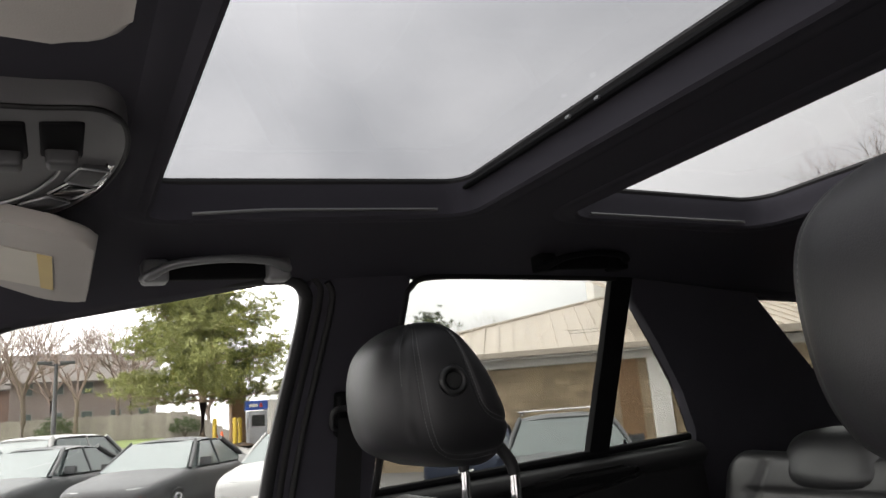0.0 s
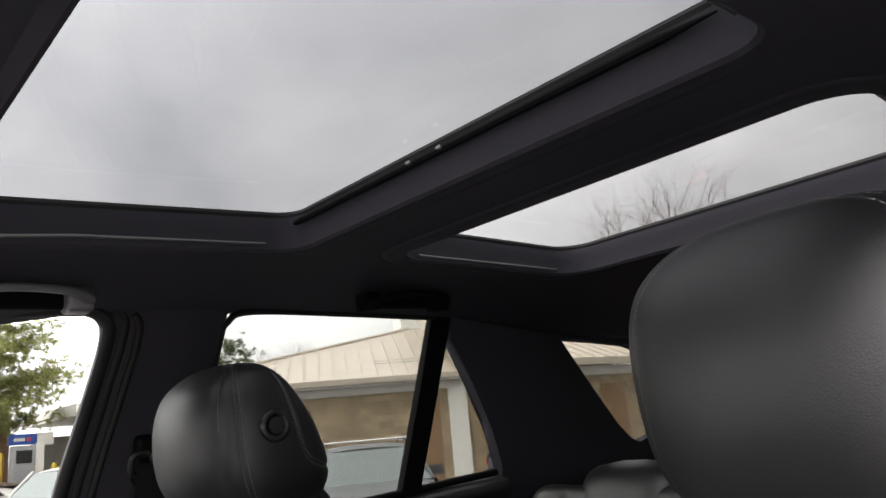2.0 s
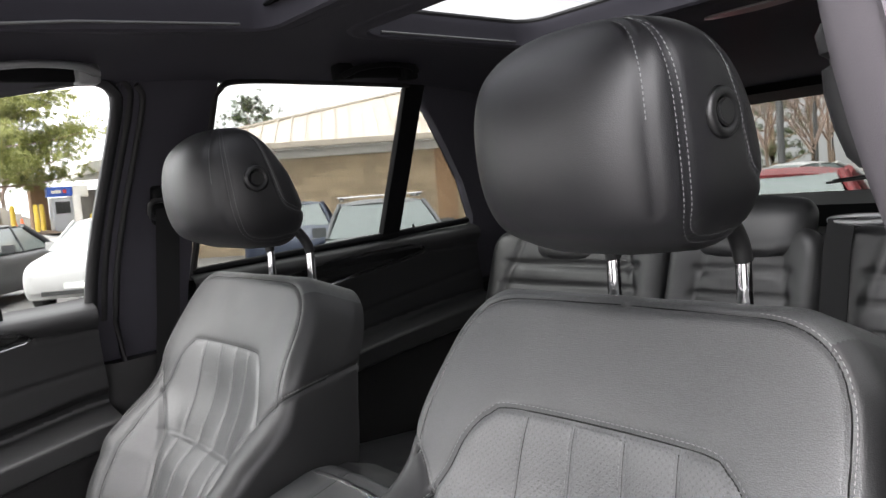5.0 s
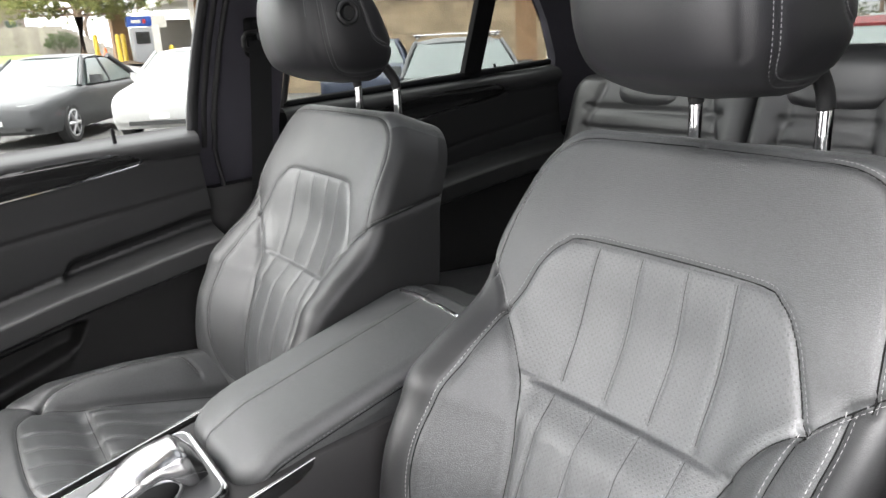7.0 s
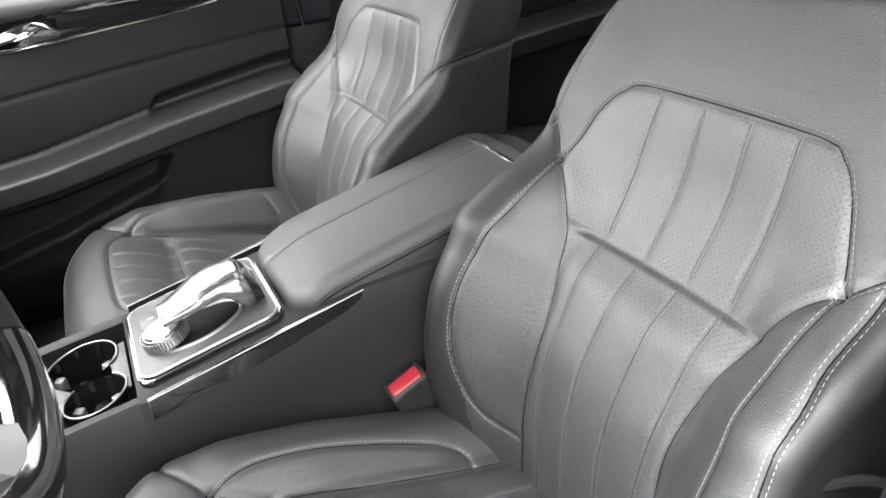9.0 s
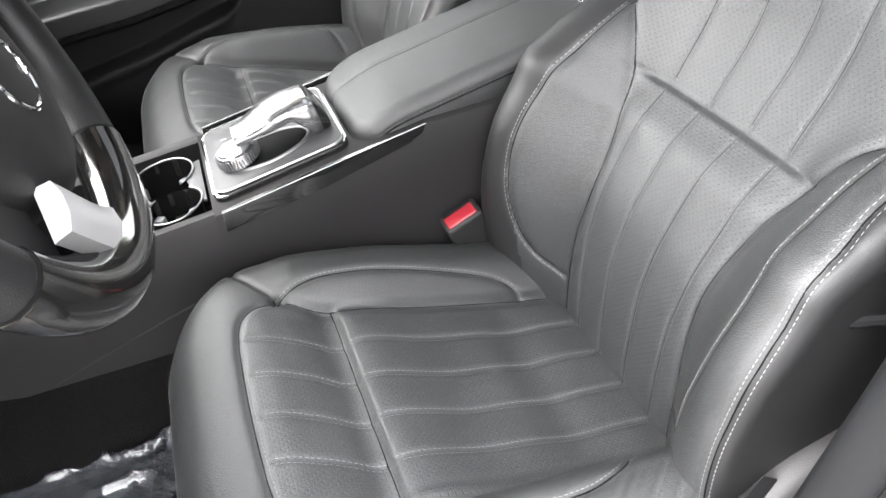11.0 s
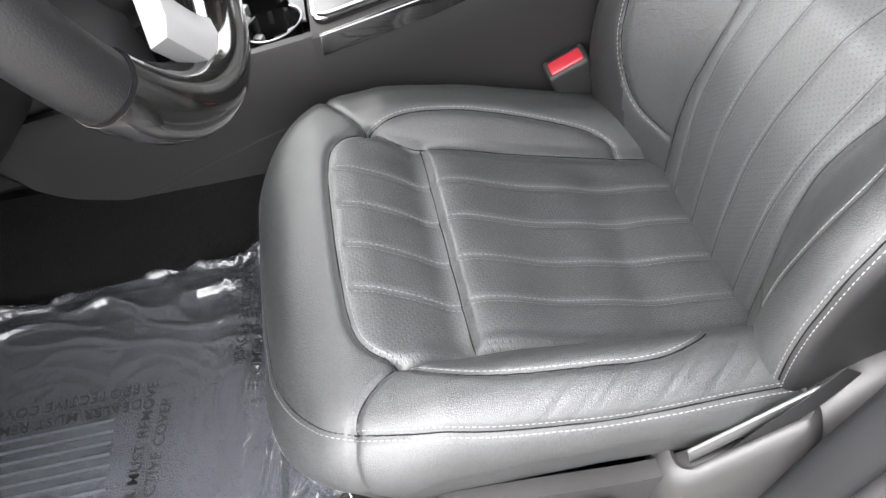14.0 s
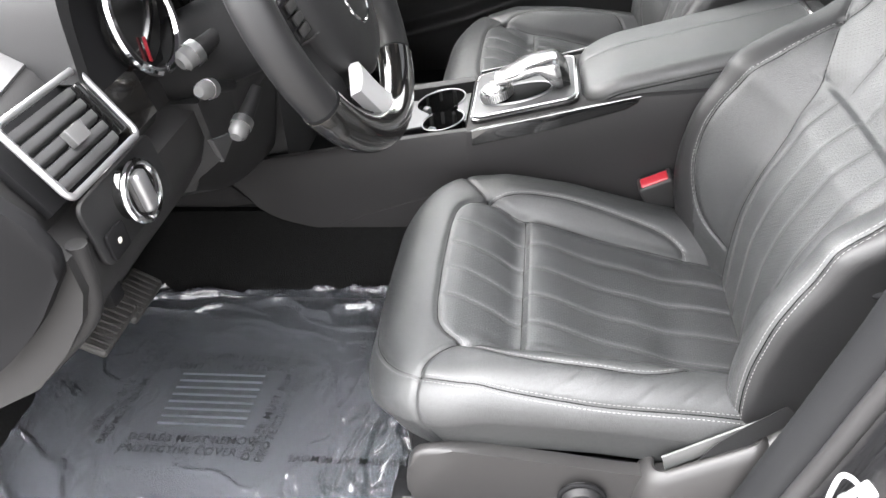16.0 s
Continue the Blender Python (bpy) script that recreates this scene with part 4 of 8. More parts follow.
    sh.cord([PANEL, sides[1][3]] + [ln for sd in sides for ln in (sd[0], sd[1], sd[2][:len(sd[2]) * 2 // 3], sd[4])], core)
    # thin shade lines between the two stitch rows
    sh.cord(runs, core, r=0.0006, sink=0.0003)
    sh.stitch(runs, core, offset=(-0.0034, 0.0034), r=0.00055, mat=M_THREAD_DARK)
    sh.stitch([PANEL], core, offset=(0.005,), mat=M_THREAD_DIM)
    for inner, crest, shoulder, hem, top in sides:
        sh.stitch([crest, shoulder[:len(shoulder) * 2 // 3]], core, offset=(0.004,))
        sh.stitch([top[:len(top) * 3 // 4]], core, offset=(0.004,), r=0.00035)
    sh.stitch([sides[1][3]], core, offset=(-0.0045, 0.0045))
    # moulded shell behind the backrest
    rings = []
    for s in np.linspace(-0.16, 0.49, 20):
        wd = 0.232 - 0.04 * float(ease(np.array(s), 0.36, 0.46))
        deep = 0.140 - 0.035 * float(ease(np.array(s), 0.2, 0.55))
        ring = []
        for w, f in ((wd, -0.088), (wd + 0.005, -0.098), (wd - 0.015, -deep + 0.01), (wd * 0.6, -deep), (-wd * 0.6, -deep), (-wd + 0.015, -deep + 0.01), (-wd - 0.005, -0.098), (-wd, -0.088)):
            ring.append(BACK_O + BACK_U * s + BACK_N * f + np.array((0.0 if sgn > 0 else -0.022, yc + sgn * w, 0)))
        rings.append(ring)
    part("back_shell", loft(rings), M_PLASTIC, seat, "hard black plastic shell")
    return core


def build_headrest(seat, yc, dx=0.0):
    """Head restraint with a round side button, a side flap and two bent chrome posts."""
    hw = 0.119
    zc, hz = 1.440, 0.103

    def surface(a, b):
        # a: turn round the upright axis, from the face; b: height from -1 to 1
        z = zc + hz * b
        e = np.clip(1 - np.abs(b) ** 3.6, 0, 1) ** (1 / 3.0)
        xf = curve(z, [1.335, 1.37, 1.44, 1.50, 1.545], [0.182, 0.166, 0.158, 0.166, 0.192]) + dx
        xb = curve(z, [1.335, 1.37, 1.44, 1.50, 1.545], [0.352, 0.356, 0.335, 0.302, 0.278]) + dx
        xm = curve(z, [1.335, 1.44, 1.545], [0.285, 0.272, 0.250]) + dx
        c, s = np.cos(a), np.sin(a)
        n = np.where(c > 0, 2.5, 4.2)
        rr = (np.abs(c) ** n + np.abs(s) ** n) ** (-1 / n)
        x = xm - np.where(c > 0, xm - xf, xb - xm) * c * rr * e
        w = hw * s * rr * e * (1 - 0.06 * np.abs(b) ** 2)
        # the bottom is flatter and rises to the front
        z = z + 0.012 * ease(-b, 0.6, 1.0) * (0.26 - x) / 0.1
        return np.stack([x, yc + w, z], -1), np.zeros_like(a)

    sh = Sheet(surface, -math.pi, math.pi, -1.0, 1.0, 2 * math.pi / 150)
    sh.flip = True
    sh._normals()
    seams, rows = [], []
    for sg in (1, -1):
        for turn in (0.80, 1.02):
            ln = smooth_line([(sg * (turn - 0.06), 1.0), (sg * turn, 0.75), (sg * (turn + 0.02), 0.2), (sg * (turn + 0.03), -0.5), (sg * (turn + 0.12), -0.8), (sg * (turn + 0.5), -0.86), (sg * 2.3, -0.80)], 6)
            if turn < 1:
                ln = ln[:20]
            seams.append((ln, 0.0034, 0.03))
            rows.append(ln)
        flap = smooth_line([(sg * 1.95, 0.80), (sg * 1.80, 0.45), (sg * 1.78, 0.0), (sg * 1.88, -0.30), (sg * 2.2, -0.44), (sg * 2.7, -0.46), (sg * 3.1, -0.46)], 6)
        seams.append((flap, 0.004, 0.03))
        rows.append(flap)
    sh.press(seams)
    P = sh.P
    # chart in metres for the grain
    sh.A, sh.B = sh.A * 0.14, sh.B * 0.12
    head = sh.split(lambda a, b: np.zeros(a.shape, int), {0: ("headrest", M_LEATHER_SMOOTH, "puffy black leather headrest")}, seat, 9)[0]
    sh.A, sh.B = sh.A / 0.14, sh.B / 0.12
    sh.stitch([r[:14] for r in rows if len(r) < 25], head, pitch=0.045, length=0.030, r=0.0005, mat=M_THREAD_DIM)
    sh.stitch([r for r in rows if len(r) >= 25], head, pitch=0.045, length=0.030, r=0.0005, offset=(-0.03, 0.03), mat=M_THREAD_DIM)
    # side button
    for sg in (-1,):
        q, n = sh.at([(sg * 1.42, 0.12)])
        m = Matrix.Translation(q[0]) @ Vector(n[0]).to_track_quat("Z", "Y").to_matrix().to_4x4()
        bm = bmesh.new()
        add_tube(bm, [m @ Vector((0.0160 * math.cos(t), 0.0160 * math.sin(t), -0.0008)) for t in np.linspace(0, 2 * math.pi, 28, endpoint=False)], 0.0050, 10, True, up=n[0])
        part("button_ring", bm, M_LEATHER_PLAIN, head, "round rubbery ring")
        bm = bmesh.new()
        bmesh.ops.create_cone(bm, cap_ends=True, segments=28, radius1=0.0118, radius2=0.0108, depth=0.009, matrix=m)
        bmesh.ops.bevel(bm, geom=[e for e in bm.edges if len(e.link_faces) == 2 and e.calc_face_angle(0) > 1], offset=0.0012, segments=2, affect="EDGES")
        part("release_button", bm, M_LEATHER_PLAIN, head, "round release button")
    for w in (-0.073, 0.073):
        path = smooth_line([(0.318 + dx, yc + w, 1.376), (0.338 + dx, yc + w, 1.356), (0.352 + dx, yc + w, 1.336), (0.357 + dx, yc + w, 1.318)], 6)
        part("post_neck", tube(path, 0.0088, 14), M_PLASTIC, head, "black bent post neck")
        part("post", tube([(0.357 + dx, yc + w, 1.322), (0.355 + dx, yc + w, 1.28), (0.350 + dx, yc + w, 1.22)], 0.0076, 16), M_CHROME, head, "chrome headrest post")
    return head


def build_seat(yc, sgn, label):
    seat = thing("front_seat", (0.0, yc, 0.56), label, "car seat", "front seats")
    build_cushion(seat, yc, sgn)
    build_back(seat, yc, sgn)
    build_headrest(seat, yc - 0.016 if sgn > 0 else yc + 0.004, 0.004 if sgn > 0 else 0.0)
    for w in (-0.073, 0.073):
        bm = bmesh.new()
        bmesh.ops.create_cone(bm, cap_ends=True, segments=20, radius1=0.016, radius2=0.013, depth=0.012, matrix=Matrix.Translation((0.352, yc - 0.012 * sgn + w, 1.262)))
        part("post_guide", bm, M_DARK, seat)
    # seat frame and rails
    part("seat_frame", box(-0.36, 0.12, yc - 0.21, yc + 0.21, 0.585, 0.66, 0.02), M_DARK, seat)
    for w in (-0.2, 0.2):
        part("rail", box(-0.42, 0.20, yc + w - 0.02, yc + w + 0.02, 0.545, 0.59, 0.004), M_DARK, seat, "dark steel seat rail")
    return seat


driver_seat = build_seat(-0.392, 1, "black leather driver seat with grey stitching and perforated inserts")
passenger_seat = build_seat(0.369, -1, "black leather passenger seat beside the centre console")

M_ARM = leather("armrest_leatherette", (0.0150, 0.0150, 0.0155), 0.42, grain=0.3, spec=0.5)
M_BELT = material("grey_belt_pad", (0.020, 0.020, 0.021), 0.6, spec=0.3, bump=0.35, bump_scale=700)


# ---- doors on the passenger side ----
def build_door(name, x0, x1, belt, tip, arm, label, pocket=True):
    """A closed door seen from inside: belt pad, lacquered inlay, padded panel, armrest and pocket."""
    door = thing(name, ((x0 + x1) / 2, 0.74, 0.60), label, "car door", "passenger side doors")

    def zarm(x):
        return np.interp(x, arm[0], arm[1])

    def surface(a, b):
        out = 0.705 + 0.010 * ease(b, 1.05, 1.2) + 0.05 * ease(-b, -0.75, -0.58)
        d = np.abs(b - zarm(a))
        rest = 0.072 * (1 - ease(d, 0.020, 0.040))
        scoop = 0.014 * ease(b, zarm(a) + 0.026, zarm(a) + 0.036) * ease(-b, -zarm(a) - 0.072, -zarm(a) - 0.056) * ease(a - 0.6 * (b - zarm(a) - 0.04), arm[2] - 0.01, arm[2] + 0.005)
        roll = 0.020 * np.exp(-((b - (belt - 0.028)) / 0.022) ** 2)
        lip = 0.035 * ease(b, belt - 0.012, belt + 0.004)
        hollow = 0.0
        if pocket:
            zt = zarm(a) - 0.055
            run = ease(-a - 0.6 * (zt - b), 0.175, 0.205)
            inside = ease(b, zt - 0.055 - 0.12 * np.clip(-a - 0.25, 0, 0.5), zt - 0.035 - 0.12 * np.clip(-a - 0.25, 0, 0.5)) * ease(zt - b, 0.0, 0.010) * run
            hollow = 0.032 * inside - 0.008 * np.exp(-((b - zt + 0.062 + 0.12 * np.clip(-a - 0.25, 0, 0.5)) / 0.014) ** 2) * run
        y = out - rest - roll + lip + hollow + scoop
        return np.stack([a, y, b], -1), np.zeros_like(a)

    sh = Sheet(surface, x0, x1, 0.585, belt + 0.004, 0.004)
    if (sh.N[10, 10] @ np.array((0, -1, 0))) < 0:
        sh.flip = True
        sh._normals()
    top = smooth_line([(x0, belt - 0.085), (tip[0] - 0.30, belt - 0.033), (tip[0] - 0.12, belt - 0.022), (tip[0] - 0.04, belt - 0.030), tip], 6)
    low = smooth_line([tip, (tip[0] - 0.10, tip[1] - 0.012), (tip[0] - 0.25, tip[1] - 0.026), (x0, tip[1] - 0.075)], 6)
    cut = smooth_line([tip, ((tip[0] + x1) / 2, tip[1] - 0.003), (x1, tip[1] - 0.004)], 5)
    seam = smooth_line([(x1, tip[1] - 0.075), ((x0 + x1) / 2, tip[1] - 0.118), (x0, tip[1] - 0.185)], 6)
    shelf = np.array([(x, float(zarm(x)) + 0.047) for x in np.linspace(x0, x1, 20)])
    under_arm = np.array([(x, float(zarm(x)) - 0.045) for x in np.linspace(x0, x1, 20)])
    sh.press([(top, 0.005, 0.004), (low, 0.005, 0.004), (cut, 0.006, 0.005), (seam, 0.004, 0.004), (shelf, 0.003, 0.004), (under_arm, 0.005, 0.005)])

    def region(a, b):
        t = np.interp(a, top[:, 0], top[:, 1])
        lo = np.interp(a, low[::-1, 0], low[::-1, 1])
        c = np.interp(a, cut[:, 0], cut[:, 1])
        r = np.where(b > np.where(a < tip[0], t, c), 0, 9)
        r = np.where((r == 9) & (a < tip[0]) & (b > lo), 1, r)
        za = zarm(a)
        r = np.where((r == 9) & (b > za + 0.047), 2, r)
        r = np.where((r == 9) & (b > za - 0.045), 3, r)
        return np.where(r == 9, 4, r)
    sh.split(region, {0: ("belt_pad", M_BELT, "soft dark grey belt pad"), 1: ("inlay", M_PIANO, "glossy black lacquer inlay"), 2: ("padded_panel", M_DOOR_SKIN, "black leatherette panel"),
                      3: ("armrest", M_ARM, "padded armrest"), 4: ("lower_panel", M_PANEL, "dark grey plastic map pocket panel")}, door, 9)
    part("door_core", box(x0, x1, 0.745, 0.80, 0.58, belt, 0.01), M_DARK, door)
    P, N = sh.at([(a, b - 0.002) for a, b in low])
    part("chrome_strip", tube([tuple(p + n * 0.002) for p, n in zip(P, N)], 0.0022, 6), M_CHROME, door, "thin chrome strip under the inlay")
    return door, sh


front_door, fd = build_door("front_door", -0.90, 0.106, 1.256, (-0.010, 1.203), ([-0.8, -0.60, -0.42, -0.2, 0.06, 0.12], [0.905, 0.905, 0.925, 0.968, 1.008, 1.012], -0.20),
                            "closed passenger door with black inlay, armrest and pocket")
rear_door, rd = build_door("rear_door", 0.302, 1.14, 1.276, (0.95, 1.222), ([0.3, 0.6, 0.8, 1.0, 1.14], [0.96, 1.0, 1.02, 1.035, 1.04], 2.0),
                           "closed rear passenger door with black trim", False)
# inner release lever on the front door
lever = smooth_line([(-0.325, 0.700, 1.185), (-0.36, 0.682, 1.196), (-0.40, 0.676, 1.190), (-0.46, 0.690, 1.176)], 5)
part("door_handle", tube(lever, [0.004 + 0.008 * math.sin(math.pi * k / (len(lever) - 1)) for k in range(len(lever))], 10, flat=1.6), M_CHROME, front_door, "polished chrome release lever")
part("lock_pin", tube([(-0.055, 0.722, 1.25), (-0.055, 0.722, 1.272), (-0.056, 0.722, 1.280)], [0.004, 0.004, 0.0025], 10), M_DARK, front_door, "black lock pin")
part("lock_pin", tube([(0.93, 0.735, 1.27), (0.93, 0.735, 1.292), (0.929, 0.735, 1.300)], [0.004, 0.004, 0.0025], 10), M_DARK, rear_door, "black lock pin")


def sash(parent, pts, r, mat, label):
    """A window channel along the leaning side of the cabin."""
    part("window_frame", tube([(x, side_y(z) - off, z) for x, z, off in pts], r, 10, flat=0.8), mat, parent, label)


F_SASH = smooth_line([(-0.60, 1.46), (-0.45, 1.545), (-0.282, 1.604), (-0.164, 1.631), (-0.05, 1.650), (0.073, 1.661), (0.135, 1.662), (0.164, 1.645), (0.170, 1.613), (0.150, 1.517), (0.127, 1.415), (0.108, 1.304), (0.10, 1.20)], 5)
sash(front_door, [(x, z, -0.002) for x, z in F_SASH], 0.013, M_BELT, "dark grey window channel")
sash(front_door, [(x + 0.026, z + 0.010, -0.004) for x, z in F_SASH[30:]], 0.008, M_RUBBER, "painted door frame edge")
door_seal = thing("door_seal", (0.16, 0.66, 0.62), "ribbed black rubber seal round the passenger door opening", "door seal")
part("rubber_lip", tube([(x + 0.046, side_y(z) - 0.006, z + 0.004) for x, z in F_SASH[34:]] + [(0.152, 0.742, 1.10), (0.135, 0.748, 0.92), (0.105, 0.752, 0.75), (0.06, 0.745, 0.64)], 0.006, 10), M_RUBBER, door_seal, "rubber bulb seal")
R_SASH = smooth_line([(0.310, 1.26), (0.330, 1.40), (0.358, 1.60), (0.372, 1.642), (0.42, 1.660), (0.626, 1.656), (0.86, 1.648)], 5)
sash(rear_door, [(x, z, -0.004) for x, z in R_SASH], 0.008, M_RUBBER, "thin black window seal")
part("belt_seal", tube([(x, 0.728, 1.275 + 0.012 * (x - 0.3)) for x in np.linspace(0.31, 1.12, 12)], 0.009, 8), M_DARK, rear_door)


# ---- grab handles, visor, overhead console ----
def build_grab(x0, x1, z, mat, label):
    g = thing("grab_handle", ((x0 + x1) / 2, 0.47, z), label, "grab handle", "ceiling grab handles")
    y = 0.478
    pts = smooth_line([(x0, y + 0.012, z - 0.010), (x0 + 0.008, y - 0.012, z - 0.008), (x0 + 0.035, y - 0.028, z + 0.002), ((x0 + x1) / 2, y - 0.034, z + 0.008), (x1 - 0.035, y - 0.028, z + 0.006), (x1 - 0.006, y - 0.012, z + 0.000), (x1, y + 0.012, z - 0.002)], 7)
    part("grip", tube(pts, [0.0105 - 0.003 * math.sin(math.pi * k / (len(pts) - 1)) for k in range(len(pts))], 12, flat=0.8), mat, g, "curved plastic grip")
    for xx in (x0 + 0.012, x1 - 0.012):
        part("foot", box(xx - 0.018, xx + 0.018, y - 0.008, y + 0.03, z - 0.018, z + 0.016, 0.006, 3), mat, g)
    part("recess", box(x0 + 0.005, x1 - 0.005, y + 0.010, y + 0.03, z - 0.012, z + 0.014, 0.006, 3), M_DARK, g, "shallow black recess")
    return g


build_grab(-0.098, 0.104, 1.655, M_SILVER, "grey plastic grab handle above the passenger window")
build_grab(0.585, 0.782, 1.660, M_DARK, "black grab handle above the rear side window")


def visor(yc, tilt, hw, label, paper, zc=1.648):
    v = thing("sun_visor", (-0.28, yc, 1.64), label, "sun visor", "sun visors")
    o = round_rect(-0.085, 0.085, -hw, hw, 0.040, 6)
    m = Matrix.Translation((-0.255, yc, zc)) @ Matrix.Rotation(radians(tilt), 4, "Y")

    def to3d(u, w, d):
        return m @ Vector((u, w, d - 0.009))
    part("pad", slab([(a, b) for a, b, _, _ in o], to3d, 0.018, 0.006, 3), M_BEIGE, v, "pale grey cloth pad")
    if paper:
        part("warning_label", slab([(-0.055, -0.09), (0.045, -0.09), (0.045, 0.10), (-0.055, 0.10)], lambda u, w, d: to3d(u, w, d - 0.0014), 0.001), M_PAPER, v, "cream paper airbag label")
        part("label_band", slab([(0.030, -0.09), (0.045, -0.09), (0.045, 0.10), (0.030, 0.10)], lambda u, w, d: to3d(u, w, d - 0.0022), 0.0008), M_YELLOWISH, v, "amber band on the label")
    part("hinge_rod", tube([m @ Vector((-0.08, -hw - 0.03, 0)), m @ Vector((-0.08, hw + 0.03, 0))], 0.005, 10), M_DARK, v)
    return v


visor(0.36, 14, 0.19, "pale grey passenger sun visor with a paper warning label", True)
visor(-0.365, 3, 0.19, "pale grey driver sun visor folded against the roof", False, 1.660)

ohc = thing("overhead_console", (-0.25, 0.03, 1.66), "black overhead console with chrome rimmed switches and lamps", "overhead console")
oo = [(-0.40, -0.04), (-0.22, -0.055), (-0.172, -0.045), (-0.156, 0.01), (-0.160, 0.09), (-0.182, 0.17), (-0.225, 0.222), (-0.30, 0.248), (-0.40, 0.255)]
oo = [tuple(p) for p in smooth_line(oo, 4, True)]


def oz(x):
    return lining_z(x, 0.05) - 0.012


part("body", slab(oo, lambda u, v, d: (u, v, oz(u) - 0.010 + d), 0.045, 0.008, 3), material("grey_overhead_plastic", (0.115, 0.113, 0.115), 0.42, bump=0.3, bump_scale=800), ohc, "grey plastic housing")
part("front_bezel", tube([(x, y, oz(x) - 0.010) for x, y in oo], 0.0022, 8, True), M_PANEL, ohc, "satin silver rim")
for k, (x, y0, y1) in enumerate(((-0.205, -0.03, 0.045), (-0.245, -0.03, 0.045))):
    part("switch_well", box(x - 0.016, x + 0.016, y0, y1, oz(x) - 0.0135, oz(x) - 0.004, 0.004), M_DARK, ohc, "black switch recess")
    part("rocker", box(x - 0.012, x + 0.012, y1 - 0.024, y1 - 0.004, oz(x) - 0.026, oz(x) - 0.008, 0.004, 3), M_PLATE, ohc, "grey rocker switch")
for k, (x, y, turn) in enumerate(((-0.184, 0.088, -17), (-0.196, 0.128, -27), (-0.220, 0.166, -42), (-0.256, 0.196, -62))):
    m = Matrix.Translation((x, y, oz(x) - 0.012)) @ Matrix.Rotation(radians(-turn), 4, "Z")
    part("key", box(-0.011, 0.011, -0.019, 0.019, -0.005, 0.006, 0.003, 2, m), M_PIANO if k % 2 else M_PLATE, ohc, "small flat overhead switch")
    part("key_rim", tube([m @ Vector((a, b, -0.003)) for a, b, _, _ in round_rect(-0.0135, 0.0135, -0.0205, 0.0205, 0.004, 3)], 0.0011, 6, True), M_DULL, ohc)
part("inner_arc", tube(smooth_line([(-0.40, 0.195, oz(-0.4) - 0.012), (-0.30, 0.186, oz(-0.30) - 0.013), (-0.240, 0.150, oz(-0.24) - 0.013), (-0.212, 0.10, oz(-0.212) - 0.012), (-0.205, 0.06, oz(-0.205) - 0.012)], 6), 0.0016, 8), M_DULL, ohc, "thin silver line")
part("chrome_arc", tube(smooth_line([(-0.40, 0.235, oz(-0.4) - 0.012), (-0.28, 0.228, oz(-0.28) - 0.014), (-0.215, 0.196, oz(-0.215) - 0.014), (-0.178, 0.130, oz(-0.178) - 0.013), (-0.166, 0.06, oz(-0.166) - 0.012)], 6), 0.0032, 8), M_CHROME, ohc, "chrome arc")
# rear reading lamp in the headliner
lamp = thing("reading_lamp", (1.12, -0.14, 1.66), "small clear reading lamp in the rear headliner", "lamp")
part("lens", slab([tuple(p) for p in smooth_line([(1.10, -0.22), (1.12, -0.23), (1.135, -0.14), (1.12, -0.05), (1.10, -0.06), (1.095, -0.14)], 5, True)], lambda u, v, d: (u, v, lining_z(u, v) - 0.004 + d), 0.008, 0.002), M_SILVER, lamp, "frosted lens")


# ---- seat belts ----
def belt(name, path, width, side, parent):
    L, R = [], []
    for p in path:
        q = Vector(p)
        L.append(q - Vector(side) * width / 2)
        R.append(q + Vector(side) * width / 2)
    rings = [[a, b, b + Vector((-0.0006, -0.0012, 0)), a + Vector((-0.0006, -0.0012, 0))] for a, b in zip(L, R)]
    return part(name, loft(rings), M_WEB, parent, "woven black belt webbing")


for sg, lab in ((1, "black seat belt hanging from the passenger pillar"), (-1, "black seat belt beside the driver seat")):
    sb = thing("seat_belt", (0.24, sg * 0.66, 0.6), lab, "seat belt", "front seat belts")
    px = 0.245 if sg > 0 else 0.275
    m = Matrix.Translation((px, sg * (side_y(1.43) - 0.018), 1.435)) @ Matrix.Rotation(radians(18 * sg), 4, "X")
    part("height_slider", box(-0.022, 0.022, -0.014, 0.014, -0.05, 0.03, 0.008, 3, m), M_DARK, sb, "belt height slider")
    part("guide_loop", tube([m @ Vector((a, -0.022 * sg, b - 0.01)) for a, b, _, _ in round_rect(-0.034, 0.034, -0.018, 0.018, 0.012, 4)], 0.0055, 8, True), M_PLASTIC, sb, "plastic coated guide loop")
    part("guide_bolt", tube([m @ Vector((0, -0.018 * sg, 0.004)), m @ Vector((0, -0.034 * sg, 0.004))], 0.011, 14), M_CHROME, sb, "bright bolt head")
    belt("webbing", [(px + dx, sg * yy, zz) for dx, yy, zz in ((0.0, side_y(1.42) - 0.042, 1.42), (-0.02, 0.665, 1.2), (-0.045, 0.690, 1.0), (-0.075, 0.702, 0.80), (-0.10, 0.70, 0.655))], 0.047, (1, 0, 0), sb)

